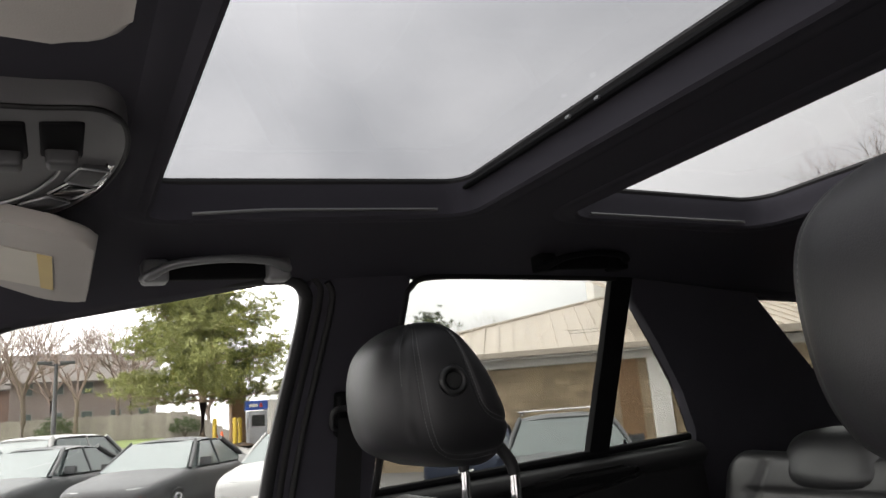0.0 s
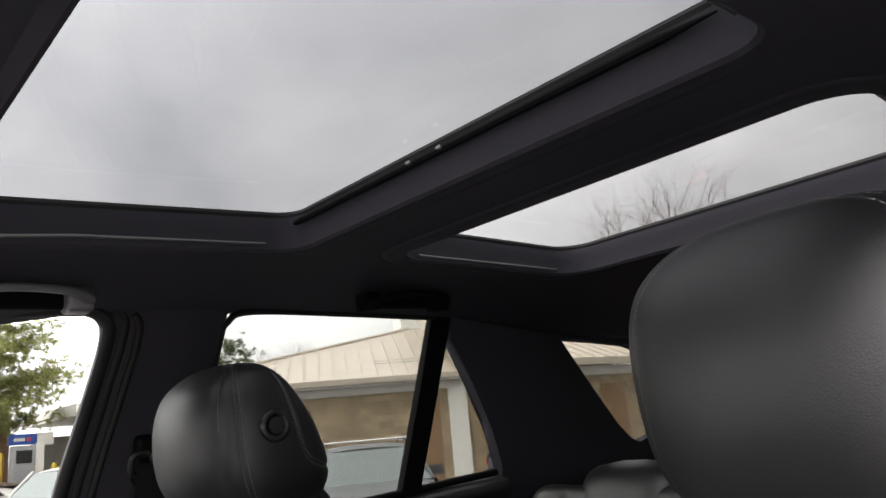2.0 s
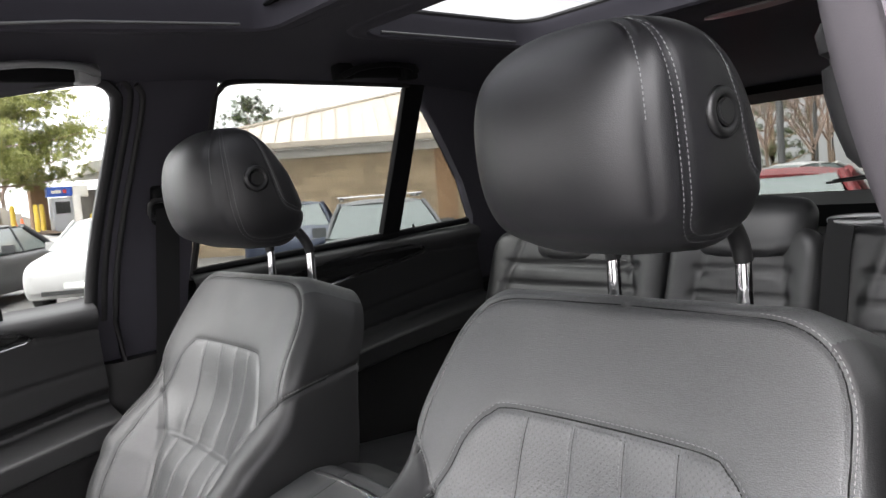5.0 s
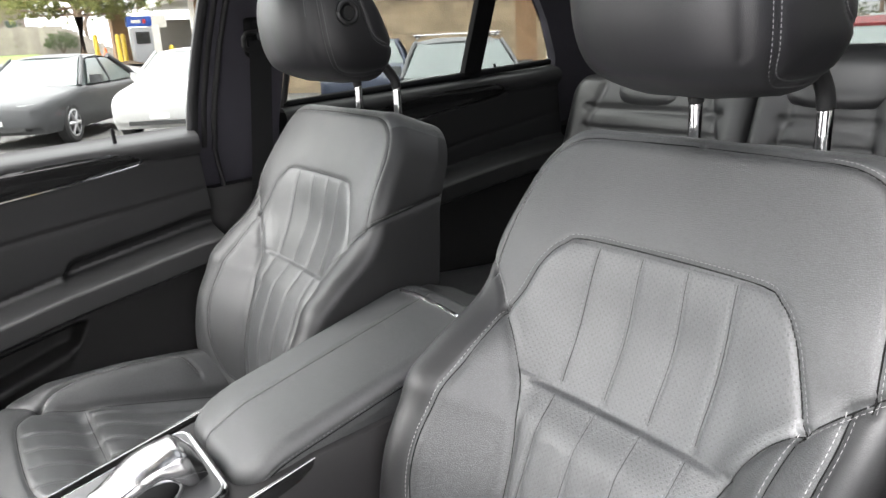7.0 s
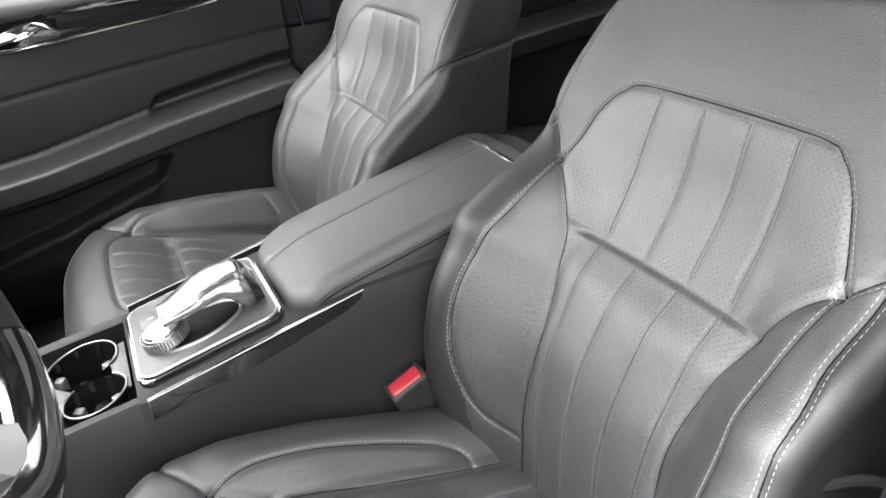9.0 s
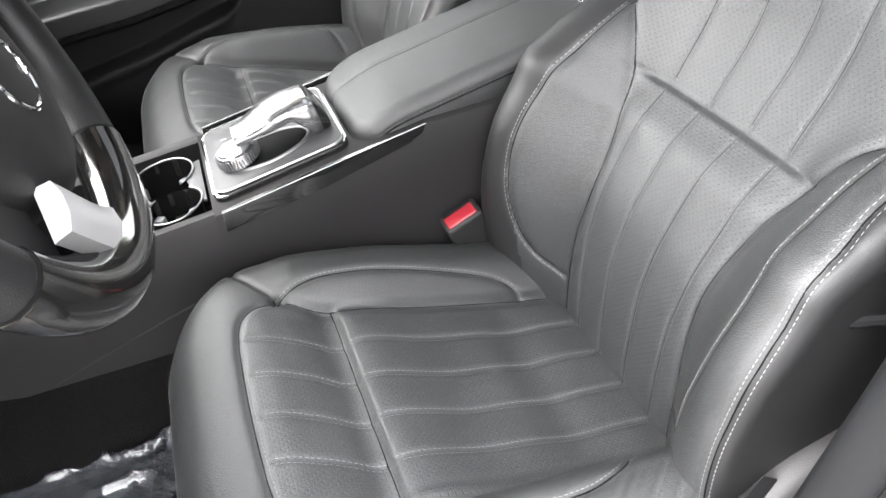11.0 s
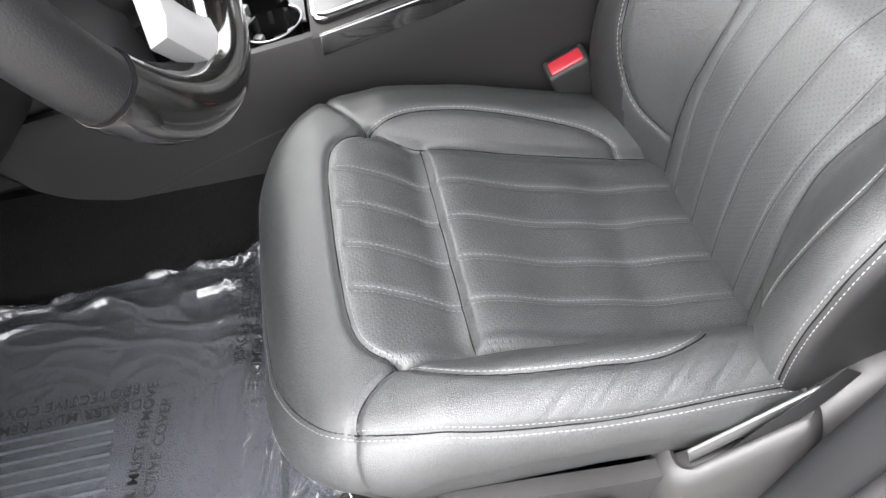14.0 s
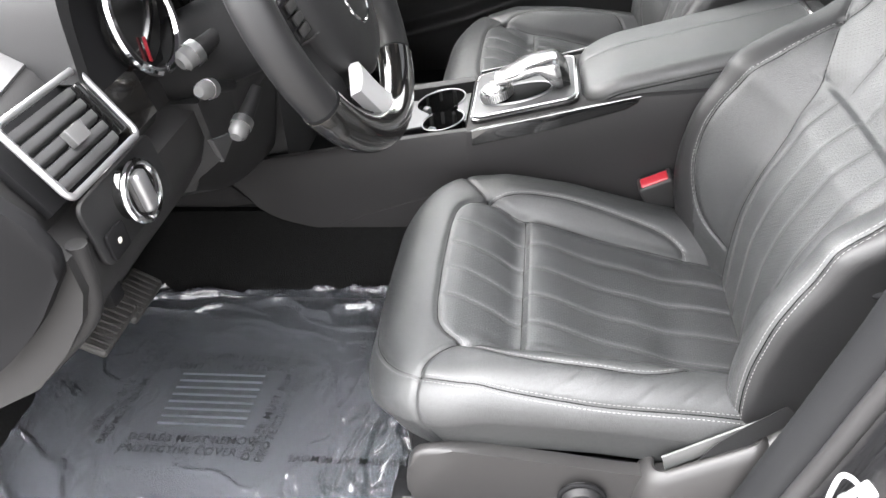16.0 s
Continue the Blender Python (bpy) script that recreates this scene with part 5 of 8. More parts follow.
# buckles by the console
for yc, sg in ((-0.142, 1), (0.142, -1)):
    bk = thing("belt_buckle", (-0.01, yc, 0.70), "black seat belt buckle with red release button", "belt buckle", "belt buckles")
    m = Matrix.Translation((-0.018, yc, 0.775)) @ Matrix.Rotation(radians(-24), 4, "Y") @ Matrix.Rotation(radians(10 * sg), 4, "X")
    part("housing", box(-0.029, 0.029, -0.017, 0.017, -0.052, 0.040, 0.006, 3, m), M_PANEL, bk, "matt black housing")
    part("release_button", box(-0.023, 0.023, -0.0125, 0.0085, 0.026, 0.0425, 0.003, 3, m), M_RED, bk, "red release button")
    part("tongue_slot", box(-0.022, 0.022, 0.0115, 0.0135, 0.034, 0.0415, 0.0005, 1, m), M_DARK, bk)
    part("stalk", tube([m @ Vector((0, 0, -0.04)), m @ Vector((0.004, 0, -0.07)), m @ Vector((0.01, 0, -0.12))], [0.013, 0.010, 0.010], 10, flat=0.5), M_SILVER, bk, "grey steel stalk")


# ---- centre console ----
con = thing("centre_console", (-0.2, 0, 0.56), "charcoal centre console with lacquer strip and padded armrest", "centre console")
CX = [-1.0, -0.86, -0.60, -0.44, -0.33, -0.20, -0.06, 0.12, 0.26, 0.30]
CZ = [0.80, 0.815, 0.850, 0.874, 0.888, 0.915, 0.944, 0.955, 0.955, 0.93]


def con_z(x):
    return float(np.interp(x, CX, CZ))


def con_ring(x, lo, inset=0.0):
    z = con_z(x) - inset
    h = 0.118
    return [(x, -h - 0.008, lo), (x, -h - 0.004, z - 0.07), (x, -h, z - 0.018), (x, -h + 0.005, z - 0.004), (x, -h + 0.012, z), (x, h - 0.012, z), (x, h - 0.005, z - 0.004), (x, h, z - 0.018), (x, h + 0.004, z - 0.07), (x, h + 0.008, lo)]


M_CONSOLE = material("charcoal_console_plastic", (0.0112, 0.0106, 0.0110), 0.52, spec=0.26, bump=0.35, bump_scale=700)
part("rear_body", loft([con_ring(x, 0.55) for x in (-0.345, -0.33, -0.25, -0.15, -0.06, 0.05, 0.15, 0.26)]), M_CONSOLE, con, "charcoal plastic body")
for sg in (-1, 1):
    rings = []
    for x in np.linspace(-1.0, -0.345, 34):
        z = con_z(x)
        lo = float(curve(np.array(x), [-1.0, -0.81, -0.775, -0.745, -0.70, -0.60, -0.49, -0.345], [0.81, 0.80, 0.778, 0.742, 0.712, 0.688, 0.676, 0.61]))
        rings.append([(x, sg * 0.126, lo), (x, sg * 0.122, z - 0.07), (x, sg * 0.118, z - 0.012), (x, sg * 0.112, z - 0.001), (x, sg * 0.102, z), (x, sg * 0.095, z - 0.004), (x, sg * 0.094, z - 0.10), (x, sg * 0.094, lo)])
    part("side_wall", loft(rings), M_CONSOLE, con, "charcoal side panel")
part("tray", box(-1.0, -0.345, -0.094, 0.094, 0.70, 0.775, 0.004), M_DARK, con, "dark tray floor")
part("tunnel", loft([[(x, -0.16, 0.54), (x, -0.135, 0.68), (x, -0.11, 0.72), (x, 0.11, 0.72), (x, 0.135, 0.68), (x, 0.16, 0.54)] for x in (-1.2, -0.9, -0.6, -0.3)]), M_CARPET, con, "carpeted tunnel")
# recess line along the driver's side
line = smooth_line([(-0.60, 0.70), (-0.50, 0.735), (-0.36, 0.775), (-0.15, 0.815), (0.12, 0.865)], 6)
part("panel_seam", tube([(x, -0.1255 + 0.004 * (z - 0.7) / 0.1, z) for x, z in line], 0.0013, 6), M_CONSOLE, con)
# cup holders
for (cx, cy, r, a0, a1) in ((-0.405, 0.030, 0.044, -38, 222), (-0.392, -0.052, 0.036, 128, 412)):
    seg = 32
    rings = []
    for rr, z in ((r, con_z(cx) - 0.006), (r - 0.002, con_z(cx) - 0.07), (r - 0.005, con_z(cx) - 0.085), (0.002, con_z(cx) - 0.086)):
        rings.append([(cx + rr * math.cos(2 * math.pi * k / seg), cy + rr * math.sin(2 * math.pi * k / seg), z + 0.19 * rr * math.cos(2 * math.pi * k / seg) * (1 if z > con_z(cx) - 0.02 else 0)) for k in range(seg)])
    cup = part("cup_holder", loft(rings, caps=False), M_PIANO, con, "round glossy black cup holder")
    part("cup_rim", tube([(cx + (r + 0.002) * math.cos(t), cy + (r + 0.002) * math.sin(t), con_z(cx) - 0.004 + 0.19 * r * math.cos(t)) for t in np.radians(np.linspace(a0, a1, 36))], 0.0012, 8), M_DULL, cup, "satin metal rim")
    for t in (0.6, 2.7, 4.8):
        m = Matrix.Translation((cx + (r - 0.006) * math.cos(t), cy + (r - 0.006) * math.sin(t), con_z(cx) - 0.035)) @ Matrix.Rotation(t, 4, "Z")
        part("grip_finger", box(-0.010, 0.003, -0.007, 0.007, -0.016, 0.010, 0.003, 2, m), M_SILVER, cup, "grey spring finger")
# satin web plates beside the cups
for ang_big, ang_small, edge in (((165, 226), (134, 200), -0.462), ((15, -42), (48, -15), -0.349)):
    pts = [(-0.405 + 0.046 * math.cos(t), 0.030 + 0.046 * math.sin(t)) for t in np.radians(np.linspace(*ang_big, 8))]
    pts += [(-0.392 + 0.038 * math.cos(t), -0.052 + 0.038 * math.sin(t)) for t in np.radians(np.linspace(*ang_small, 8))]
    pts += [(edge, pts[-1][1] - 0.004), (edge, pts[0][1] + 0.004)]
    part("web_plate", slab(pts, lambda u, v, d: (u, v, con_z(u) - 0.008 + d), 0.004, 0.001), M_PLATE, con, "satin metal web plate")
part("paper_scrap", box(-0.412, -0.385, -0.070, -0.048, con_z(-0.4) - 0.084, con_z(-0.4) - 0.062, 0.003, 2, None), M_PAPER, con, "crumpled clear wrapper")

M_POLISH = material("brushed_bright_metal", (0.48, 0.48, 0.485), 0.22, 1.0, vary=0.04)
# selector panel, tilted with the console
PT = Matrix.Translation((-0.255, -0.005, con_z(-0.255) + 0.010)) @ Matrix.Rotation(radians(-11.5), 4, "Y")


def on_panel(u, v, d=0.0):
    return PT @ Vector((u, v, d))


po = [(a, b) for a, b, _, _ in round_rect(-0.083, 0.095, -0.086, 0.090, 0.018, 5)]
part("selector_base", slab([(a * 1.05 - 0.001, b * 1.07) for a, b in po], lambda u, v, d: on_panel(u, v, d - 0.030), 0.028, 0.003), M_PIANO, con, "glossy black base")
part("selector_plate", slab(po, lambda u, v, d: on_panel(u, v, d - 0.004), 0.006, 0.002), M_PLATE, con, "satin grey plate")
part("selector_rim", tube([on_panel(a, b, 0.0010) for a, b in po], 0.0015, 8, True), M_SATIN, con, "fine bright rim")
for k, (u, v) in enumerate(((-0.055, 0.045), (-0.020, 0.050), (0.015, 0.055))):
    part("key", slab([(a, b) for a, b, _, _ in round_rect(u - 0.015, u + 0.015, v - 0.018, v + 0.018, 0.003, 3)], lambda a, b, d: on_panel(a, b, d + 0.001), 0.0012, 0.0005), M_PLATE, con, "flat satin key")
    part("key_mark", slab([(u - 0.004, v - 0.001), (u + 0.004, v - 0.001), (u + 0.004, v + 0.001), (u - 0.004, v + 0.001)], lambda a, b, d: on_panel(a, b, d + 0.0024), 0.0004), M_PAPER, con)
bm = bmesh.new()
bmesh.ops.create_cone(bm, cap_ends=True, segments=32, radius1=0.015, radius2=0.014, depth=0.006, matrix=PT @ Matrix.Translation((0.062, 0.050, 0.005)))
part("round_key", bm, M_CHROME, con, "round chrome rimmed key")
bm = bmesh.new()
part("well", slab([(-0.005 + 0.062 * math.cos(t), -0.028 + 0.036 * math.sin(t)) for t in np.linspace(0, 2 * math.pi, 40, endpoint=False)], lambda a, b, d: on_panel(a, b, d + 0.0015), 0.0015, 0.0005), M_DARK, con, "dark well under the palm rest")
add_tube(bm, [on_panel(-0.005 + 0.062 * math.cos(t), -0.028 + 0.036 * math.sin(t), 0.002) for t in np.linspace(0, 2 * math.pi, 40, endpoint=False)], 0.0028, 8, True)
part("well_rim", bm, M_DULL, con)
bm = bmesh.new()
bmesh.ops.create_cone(bm, cap_ends=True, segments=40, radius1=0.028, radius2=0.025, depth=0.020, matrix=PT @ Matrix.Translation((-0.040, -0.030, 0.014)))
bmesh.ops.bevel(bm, geom=[e for e in bm.edges if len(e.link_faces) == 2 and e.calc_face_angle(0) > 0.7], offset=0.003, segments=3, affect="EDGES")
dial = part("dial", bm, M_POLISH, con, "polished rotary dial")
bm = bmesh.new()
for k in range(40):
    t = 2 * math.pi * k / 40
    m = PT @ Matrix.Translation((-0.040 + 0.0285 * math.cos(t), -0.030 + 0.0285 * math.sin(t), 0.013)) @ Matrix.Rotation(t, 4, "Z")
    add_box(bm, -0.0008, 0.0012, -0.0008, 0.0008, -0.006, 0.006, 0, 1, m)
kn = part("knurling", bm, M_DULL, dial, "fine knurled edge")
tagged(kn, kind="stuff")
# palm rest that arches over the dial
rings = []
for s in np.linspace(0, 1, 22):
    u = -0.034 + 0.122 * s
    top = 0.046 + 0.012 * float(ease(s, 0.0, 0.55)) - 0.030 * max(0, s - 0.84) ** 1.6 / 0.16 ** 1.6
    low = 0.030 + 0.009 * s - 0.038 * float(ease(s, 0.60, 0.84))
    low = min(low, top - 0.005)
    hw = 0.024 + 0.012 * float(ease(s, 0.0, 0.45)) - 0.008 * max(0, s - 0.86) / 0.14
    ring = []
    for k in range(20):
        t = 2 * math.pi * k / 20
        c, sn = math.cos(t), math.sin(t)
        cc, ss = abs(c) ** 0.6 * (1 if c > 0 else -1), abs(sn) ** 0.6 * (1 if sn > 0 else -1)
        ring.append(on_panel(u, -0.030 + 0.010 * s + hw * cc, (top + low) / 2 + (top - low) / 2 * ss))
    rings.append(ring)
part("palm_rest", loft(rings[:20]), M_POLISH, con, "arched polished metal palm rest")
part("palm_cap", loft(rings[19:]), M_PIANO, con, "glossy black rear cap of the palm rest")
# lacquer strip with chrome upper edge on the driver's side
st = [(-0.335, con_z(-0.335) + 0.004), (-0.20, con_z(-0.20) + 0.004), (-0.062, con_z(-0.062) + 0.002), (-0.066, con_z(-0.066) - 0.008), (-0.085, con_z(-0.085) - 0.016), (-0.20, con_z(-0.20) - 0.024), (-0.335, con_z(-0.335) - 0.026)]
for sg in (-1, 1):
    part("lacquer_strip", slab(st, lambda u, v, d: (u, sg * (0.1165 + d), v), 0.006, 0.002), M_PIANO, con, "glossy black lacquer strip")
    part("chrome_strip", tube([(x, sg * 0.1225, con_z(x) + 0.003) for x in np.linspace(-0.335, -0.062, 10)], 0.0007, 6), M_DULL, con, "fine chrome line")

# armrest pad
AX = Matrix.Translation((0.022, 0.004, 0.985)) @ Matrix.Rotation(radians(-12.5), 4, "Y")


def arm_surface(a, b):
    u, v, down, D = rolled(a, b, (-0.135, 0.165, -0.062, 0.062), 0.028, 0.020)
    z = 0.012 - down - 0.006 * (v / 0.1) ** 2 - 0.014 * ease(-u, 0.10, 0.20)
    P = np.stack([u, v, z], -1)
    R = np.array(AX)
    return P @ R[:3, :3].T + R[:3, 3], D


arm = Sheet(arm_surface, -0.27, 0.30, -0.20, 0.20, 0.004)
seam_a = np.array([(-0.25, 0.022), (0.28, 0.022)])
seam_b = smooth_line([(-0.14, -0.122), (0.0, -0.122), (0.16, -0.122), (0.24, -0.12)], 4)
seam_c = smooth_line([(-0.215, -0.05), (-0.208, -0.09), (-0.17, -0.118), (-0.12, -0.122)], 5)
arm.press([(seam_a, 0.003, 0.003), (seam_b, 0.0025, 0.003), (seam_c, 0.002, 0.003)])
lid = arm.split(lambda a, b: np.where(b > 0.022, 1, 0), {0: ("armrest_pad", M_LEATHER, "padded leather armrest lid"), 1: ("armrest_pad", M_LEATHER, "padded leather armrest lid")}, con, 0.115)
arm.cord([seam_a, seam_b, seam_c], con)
arm.stitch([seam_b, seam_c], con, offset=(0.004,), mat=M_THREAD_DIM)
part("armrest_base", loft([[AX @ Vector(p) for p in ((u, -w, -0.040), (u, -w, -0.075), (u, w, -0.075), (u, w, -0.040))] for u, w in ((-0.165, 0.088), (-0.12, 0.104), (0.21, 0.104))]), M_DARK, con)
part("rear_trim", tube([tuple(AX @ Vector(p)) for p in smooth_line([(0.178, -0.108, -0.03), (0.180, -0.085, 0.004), (0.180, 0.0, 0.0135), (0.180, 0.085, 0.004), (0.178, 0.108, -0.03)], 6)], 0.0035, 8), M_CHROME, con, "bright chrome band behind the armrest")
part("rear_cap", loft([[AX @ Vector((u, y, z)) for y, z in ((-0.105, -0.08), (-0.105, -0.02 - d), (-0.08, 0.004 - d), (0.08, 0.004 - d), (0.105, -0.02 - d), (0.105, -0.08))] for u, d in ((0.182, 0.0), (0.23, 0.012), (0.27, 0.04))]), M_PLASTIC, con, "black plastic rear console cap")

# ---- steering wheel ----
M_WHEEL = material("wheel_leather", (0.0075, 0.0075, 0.008), 0.42, bump=0.5, bump_scale=700, spec=0.35)
WC = Vector((-0.466, -0.39, 1.225))
WT = Matrix.Translation(WC) @ Matrix.Rotation(radians(-21), 4, "Y")  # local z up in the wheel's plane, x towards the driver


def wheel_pt(u, v, d=0.0):
    """u to the car's right, v up in the wheel's plane, d towards the driver."""
    return WT @ Vector((d, u, v))


wheel = thing("steering_wheel", tuple(WC), "black leather and dark wood steering wheel with silver spokes", "steering wheel")
RW = 0.182


def rim_arc(a0, a1, n=30):
    return [wheel_pt(RW * math.cos(radians(a)), RW * math.sin(radians(a)) * 0.985) for a in np.linspace(a0, a1, n)]


part("leather_rim", tube(rim_arc(-51.5, 206, 76), 0.0215, 16, up=(0.9, 0, 0.36)), M_WHEEL, wheel, "black leather upper rim")
part("wood_rim", tube(rim_arc(206.6, 307.6, 40), 0.0232, 16, up=(0.9, 0, 0.36)), M_POPLAR, wheel, "glossy dark wood lower rim")
for a in (206.3, 308.0):
    p0, p1 = rim_arc(a - 0.7, a + 0.7, 2)
    part("rim_ring", tube([p0, p1], 0.0222, 16, up=(0.9, 0, 0.36)), M_DARK, wheel, "thin dark joint ring")
hub = [tuple(p) for p in smooth_line([(-0.085, 0.055), (0.0, 0.075), (0.085, 0.055), (0.090, 0.0), (0.060, -0.060), (0.0, -0.085), (-0.060, -0.060), (-0.090, 0.0)], 5, True)]
rings = []
for sc, d in ((1.0, -0.055), (1.06, -0.02), (1.0, 0.008), (0.85, 0.020), (0.5, 0.028), (0.05, 0.030)):
    rings.append([wheel_pt(u * sc * 1.12, v * sc * 1.12 - 0.022, d) for u, v in hub])
part("airbag_cover", loft(rings), M_PLASTIC, wheel, "rounded black airbag cover")
bm = bmesh.new()
add_tube(bm, [wheel_pt(0.033 * math.cos(t), 0.033 * math.sin(t) - 0.026, 0.0285) for t in np.linspace(0, 2 * math.pi, 32, endpoint=False)], 0.0022, 8, True)
part("badge", bm, M_CHROME, wheel, "round chrome badge")
for sg in (-1, 1):
    rings = [[wheel_pt(sg * u, v + e, d) for e, d in ((w, -0.012), (w, 0.008), (-w, 0.008), (-w, -0.012))] for u, v, w in ((0.07, 0.01, 0.032), (0.12, 0.005, 0.026), (0.175, 0.0, 0.022))]
    part("spoke", loft(rings), M_PIANO, wheel, "glossy black side spoke with switches")
    part("spoke_rim", tube([wheel_pt(sg * u, v, 0.009) for u, v in ((0.075, 0.036), (0.12, 0.028), (0.165, 0.018), (0.168, -0.018), (0.12, -0.026), (0.08, -0.03))], 0.002, 6), M_CHROME, wheel)
    for k in range(3):
        part("switch", slab([(a, b) for a, b, _, _ in round_rect(sg * 0.125 - 0.012, sg * 0.125 + 0.012, 0.012 - 0.013 * k - 0.005, 0.012 - 0.013 * k + 0.005, 0.002, 2)], lambda u, v, d: wheel_pt(u, v, 0.009 + d), 0.003, 0.001), M_PANEL, wheel)
# single bright lower spoke that runs from the airbag cover to the bottom of the rim
rings = []
for s in np.linspace(-0.06, 1, 11):
    u, v, d = -0.082 + 0.082 * s, -0.096 - 0.088 * s, 0.020 - 0.016 * s
    w = 0.0215 + 0.010 * float(ease(s, 0.45, 1.0))
    rings.append([wheel_pt(u + w * 0.86, v + w * 0.52, d - 0.012), wheel_pt(u + w * 0.80, v + w * 0.48, d + 0.001), wheel_pt(u + w * 0.3, v + w * 0.18, d + 0.005),
                  wheel_pt(u - w * 0.3, v - w * 0.18, d + 0.005), wheel_pt(u - w * 0.80, v - w * 0.48, d + 0.001), wheel_pt(u - w * 0.86, v - w * 0.52, d - 0.012)])
part("lower_spoke", loft(rings), material("polished_silver_spoke", (0.52, 0.52, 0.525), 0.36, 0.45, vary=0.03), wheel, "bright silver lower spoke")
part("spoke_skirt", slab([tuple(p) for p in smooth_line([(-0.055, 0.03), (-0.11, 0.035), (-0.165, 0.02), (-0.163, -0.05), (-0.135, -0.105), (-0.098, -0.135), (-0.082, -0.112), (-0.06, -0.07)], 3, True)], lambda u, v, d: wheel_pt(u, v, d - 0.016), 0.012, 0.004), M_PLASTIC, wheel, "black plastic spoke cover")
part("inner_lining", tube([wheel_pt(0.160 * math.cos(radians(a)), 0.160 * math.sin(radians(a)), -0.004) for a in np.linspace(205, 268, 18)], 0.0115, 10, up=(0.9, 0, 0.36)), M_PLASTIC, wheel, "smooth black lining inside the rim")
part("column_shroud", loft([[wheel_pt(r * math.cos(t), r * math.sin(t) * 0.95 - 0.01, d) for t in np.linspace(0, 2 * math.pi, 24, endpoint=False)] for r, d in ((0.070, -0.03), (0.072, -0.055), (0.056, -0.075), (0.054, -0.20), (0.054, -0.30))]), M_PLASTIC, wheel, "black steering column shroud")


M_CAP = material("stalk_cap_plastic", (0.07, 0.07, 0.07), 0.25)


def stalk(name, p0, p1, p2, r, label):
    s = thing(name, p0, label, "steering stalk", "steering column stalks")
    part("arm", tube([p0, p1, p2], [r * 0.7, r * 0.8, r], 14), M_PLASTIC, s)
    d = (Vector(p2) - Vector(p1)).normalized()
    q = Vector(p2)
    part("collar", tube([q - d * 0.004, q + d * 0.006], r * 1.15, 18), M_SATIN, s, "chrome collar")
    part("end_cap", tube([q + d * 0.006, q + d * 0.018, q + d * 0.023], [r * 1.1, r * 1.02, r * 0.6], 18), M_CAP, s, "dark grey end cap")
    return s


stalk("stalk_lever", (-0.575, -0.42, 1.190), (-0.590, -0.447, 1.182), (-0.600, -0.466, 1.177), 0.0125, "turn signal stalk with chrome ringed end")
stalk("stalk_lever", (-0.575, -0.45, 1.130), (-0.578, -0.475, 1.140), (-0.580, -0.495, 1.146), 0.010, "short black cruise control stalk")
stalk("stalk_lever", (-0.555, -0.43, 1.115), (-0.557, -0.455, 1.105), (-0.560, -0.480, 1.096), 0.011, "column adjustment stalk with grey round end")

# ---- dashboard ----
dash = thing("dashboard", (-0.85, -0.1, 0.75), "dark grey dashboard with silver framed vent and light switch", "dashboard")
rings = []
for y in np.linspace(-0.735, 0.735, 30):
    e = abs(y) / 0.735
    k = 0.03 * max(0, e - 0.80) / 0.20
    rings.append([(-1.30, y, 1.02), (-1.30, y, 1.150 - k), (-1.05, y, 1.215 - k), (-0.82, y, 1.240 - k), (-0.745, y, 1.232 - k), (-0.705, y, 1.214 - k), (-0.690, y, 1.195 - k), (-0.665, y, 1.13),
                  (-0.668, y, 1.105), (-0.640, y, 1.09), (-0.640, y, 1.05), (-0.655, y, 1.015), (-0.690, y, 0.97), (-0.745, y, 0.915), (-0.82, y, 0.875), (-0.95, y, 0.84), (-1.05, y, 0.80)])
part("dash_body", loft(rings), M_PANEL, dash, "grained soft dashboard body")
part("end_cap", slab([tuple(p) for p in smooth_line([(-1.0, 1.16), (-0.74, 1.20), (-0.672, 1.165), (-0.632, 1.109), (-0.662, 1.055), (-0.708, 1.003), (-0.77, 0.953), (-0.86, 0.91), (-1.0, 0.87)], 4, True)], lambda u, v, d: (u, -0.738 - d, v), 0.016, 0.006), M_DARK, dash, "smooth black end cover")
part("dash_top_pad", loft([[(x, y, z + 0.004 - 0.03 * max(0, abs(y) / 0.735 - 0.80) / 0.20) for x, z in ((-1.20, 1.176), (-1.05, 1.215), (-0.82, 1.240), (-0.745, 1.232), (-0.712, 1.217))] + [(x, y, z - 0.004 - 0.03 * max(0, abs(y) / 0.735 - 0.80) / 0.20) for x, z in ((-0.715, 1.214), (-0.82, 1.236), (-1.20, 1.172))] for y in np.linspace(-0.733, 0.733, 30)]), material("grey_dash_leatherette", (0.060, 0.060, 0.061), 0.42, bump=0.4, bump_scale=700), dash, "grey stitched dashboard top")
part("decor_strip", loft([[(-0.688 + 0.010, y, 1.218), (-0.664, y, 1.205), (-0.645, y, 1.125), (-0.652, y, 1.112), (-0.70, y, 1.12), (-0.71, y, 1.21)] for y in np.linspace(-0.565, -0.505, 4)]), M_POPLAR, dash, "glossy dark wood strip")
M_SLAT = material("grey_vent_plastic", (0.040, 0.040, 0.041), 0.36)
# outer vent
VC = Vector((-0.648, -0.664, 1.176))
vy, vz = Vector((0.02, 1.0, -0.01)).normalized(), Vector((-0.50, 0.0, 0.866))
vn = vy.cross(vz).normalized()


def vent_pt(u, v, d=0.0):
    return VC + vy * u + vz * v + vn * d


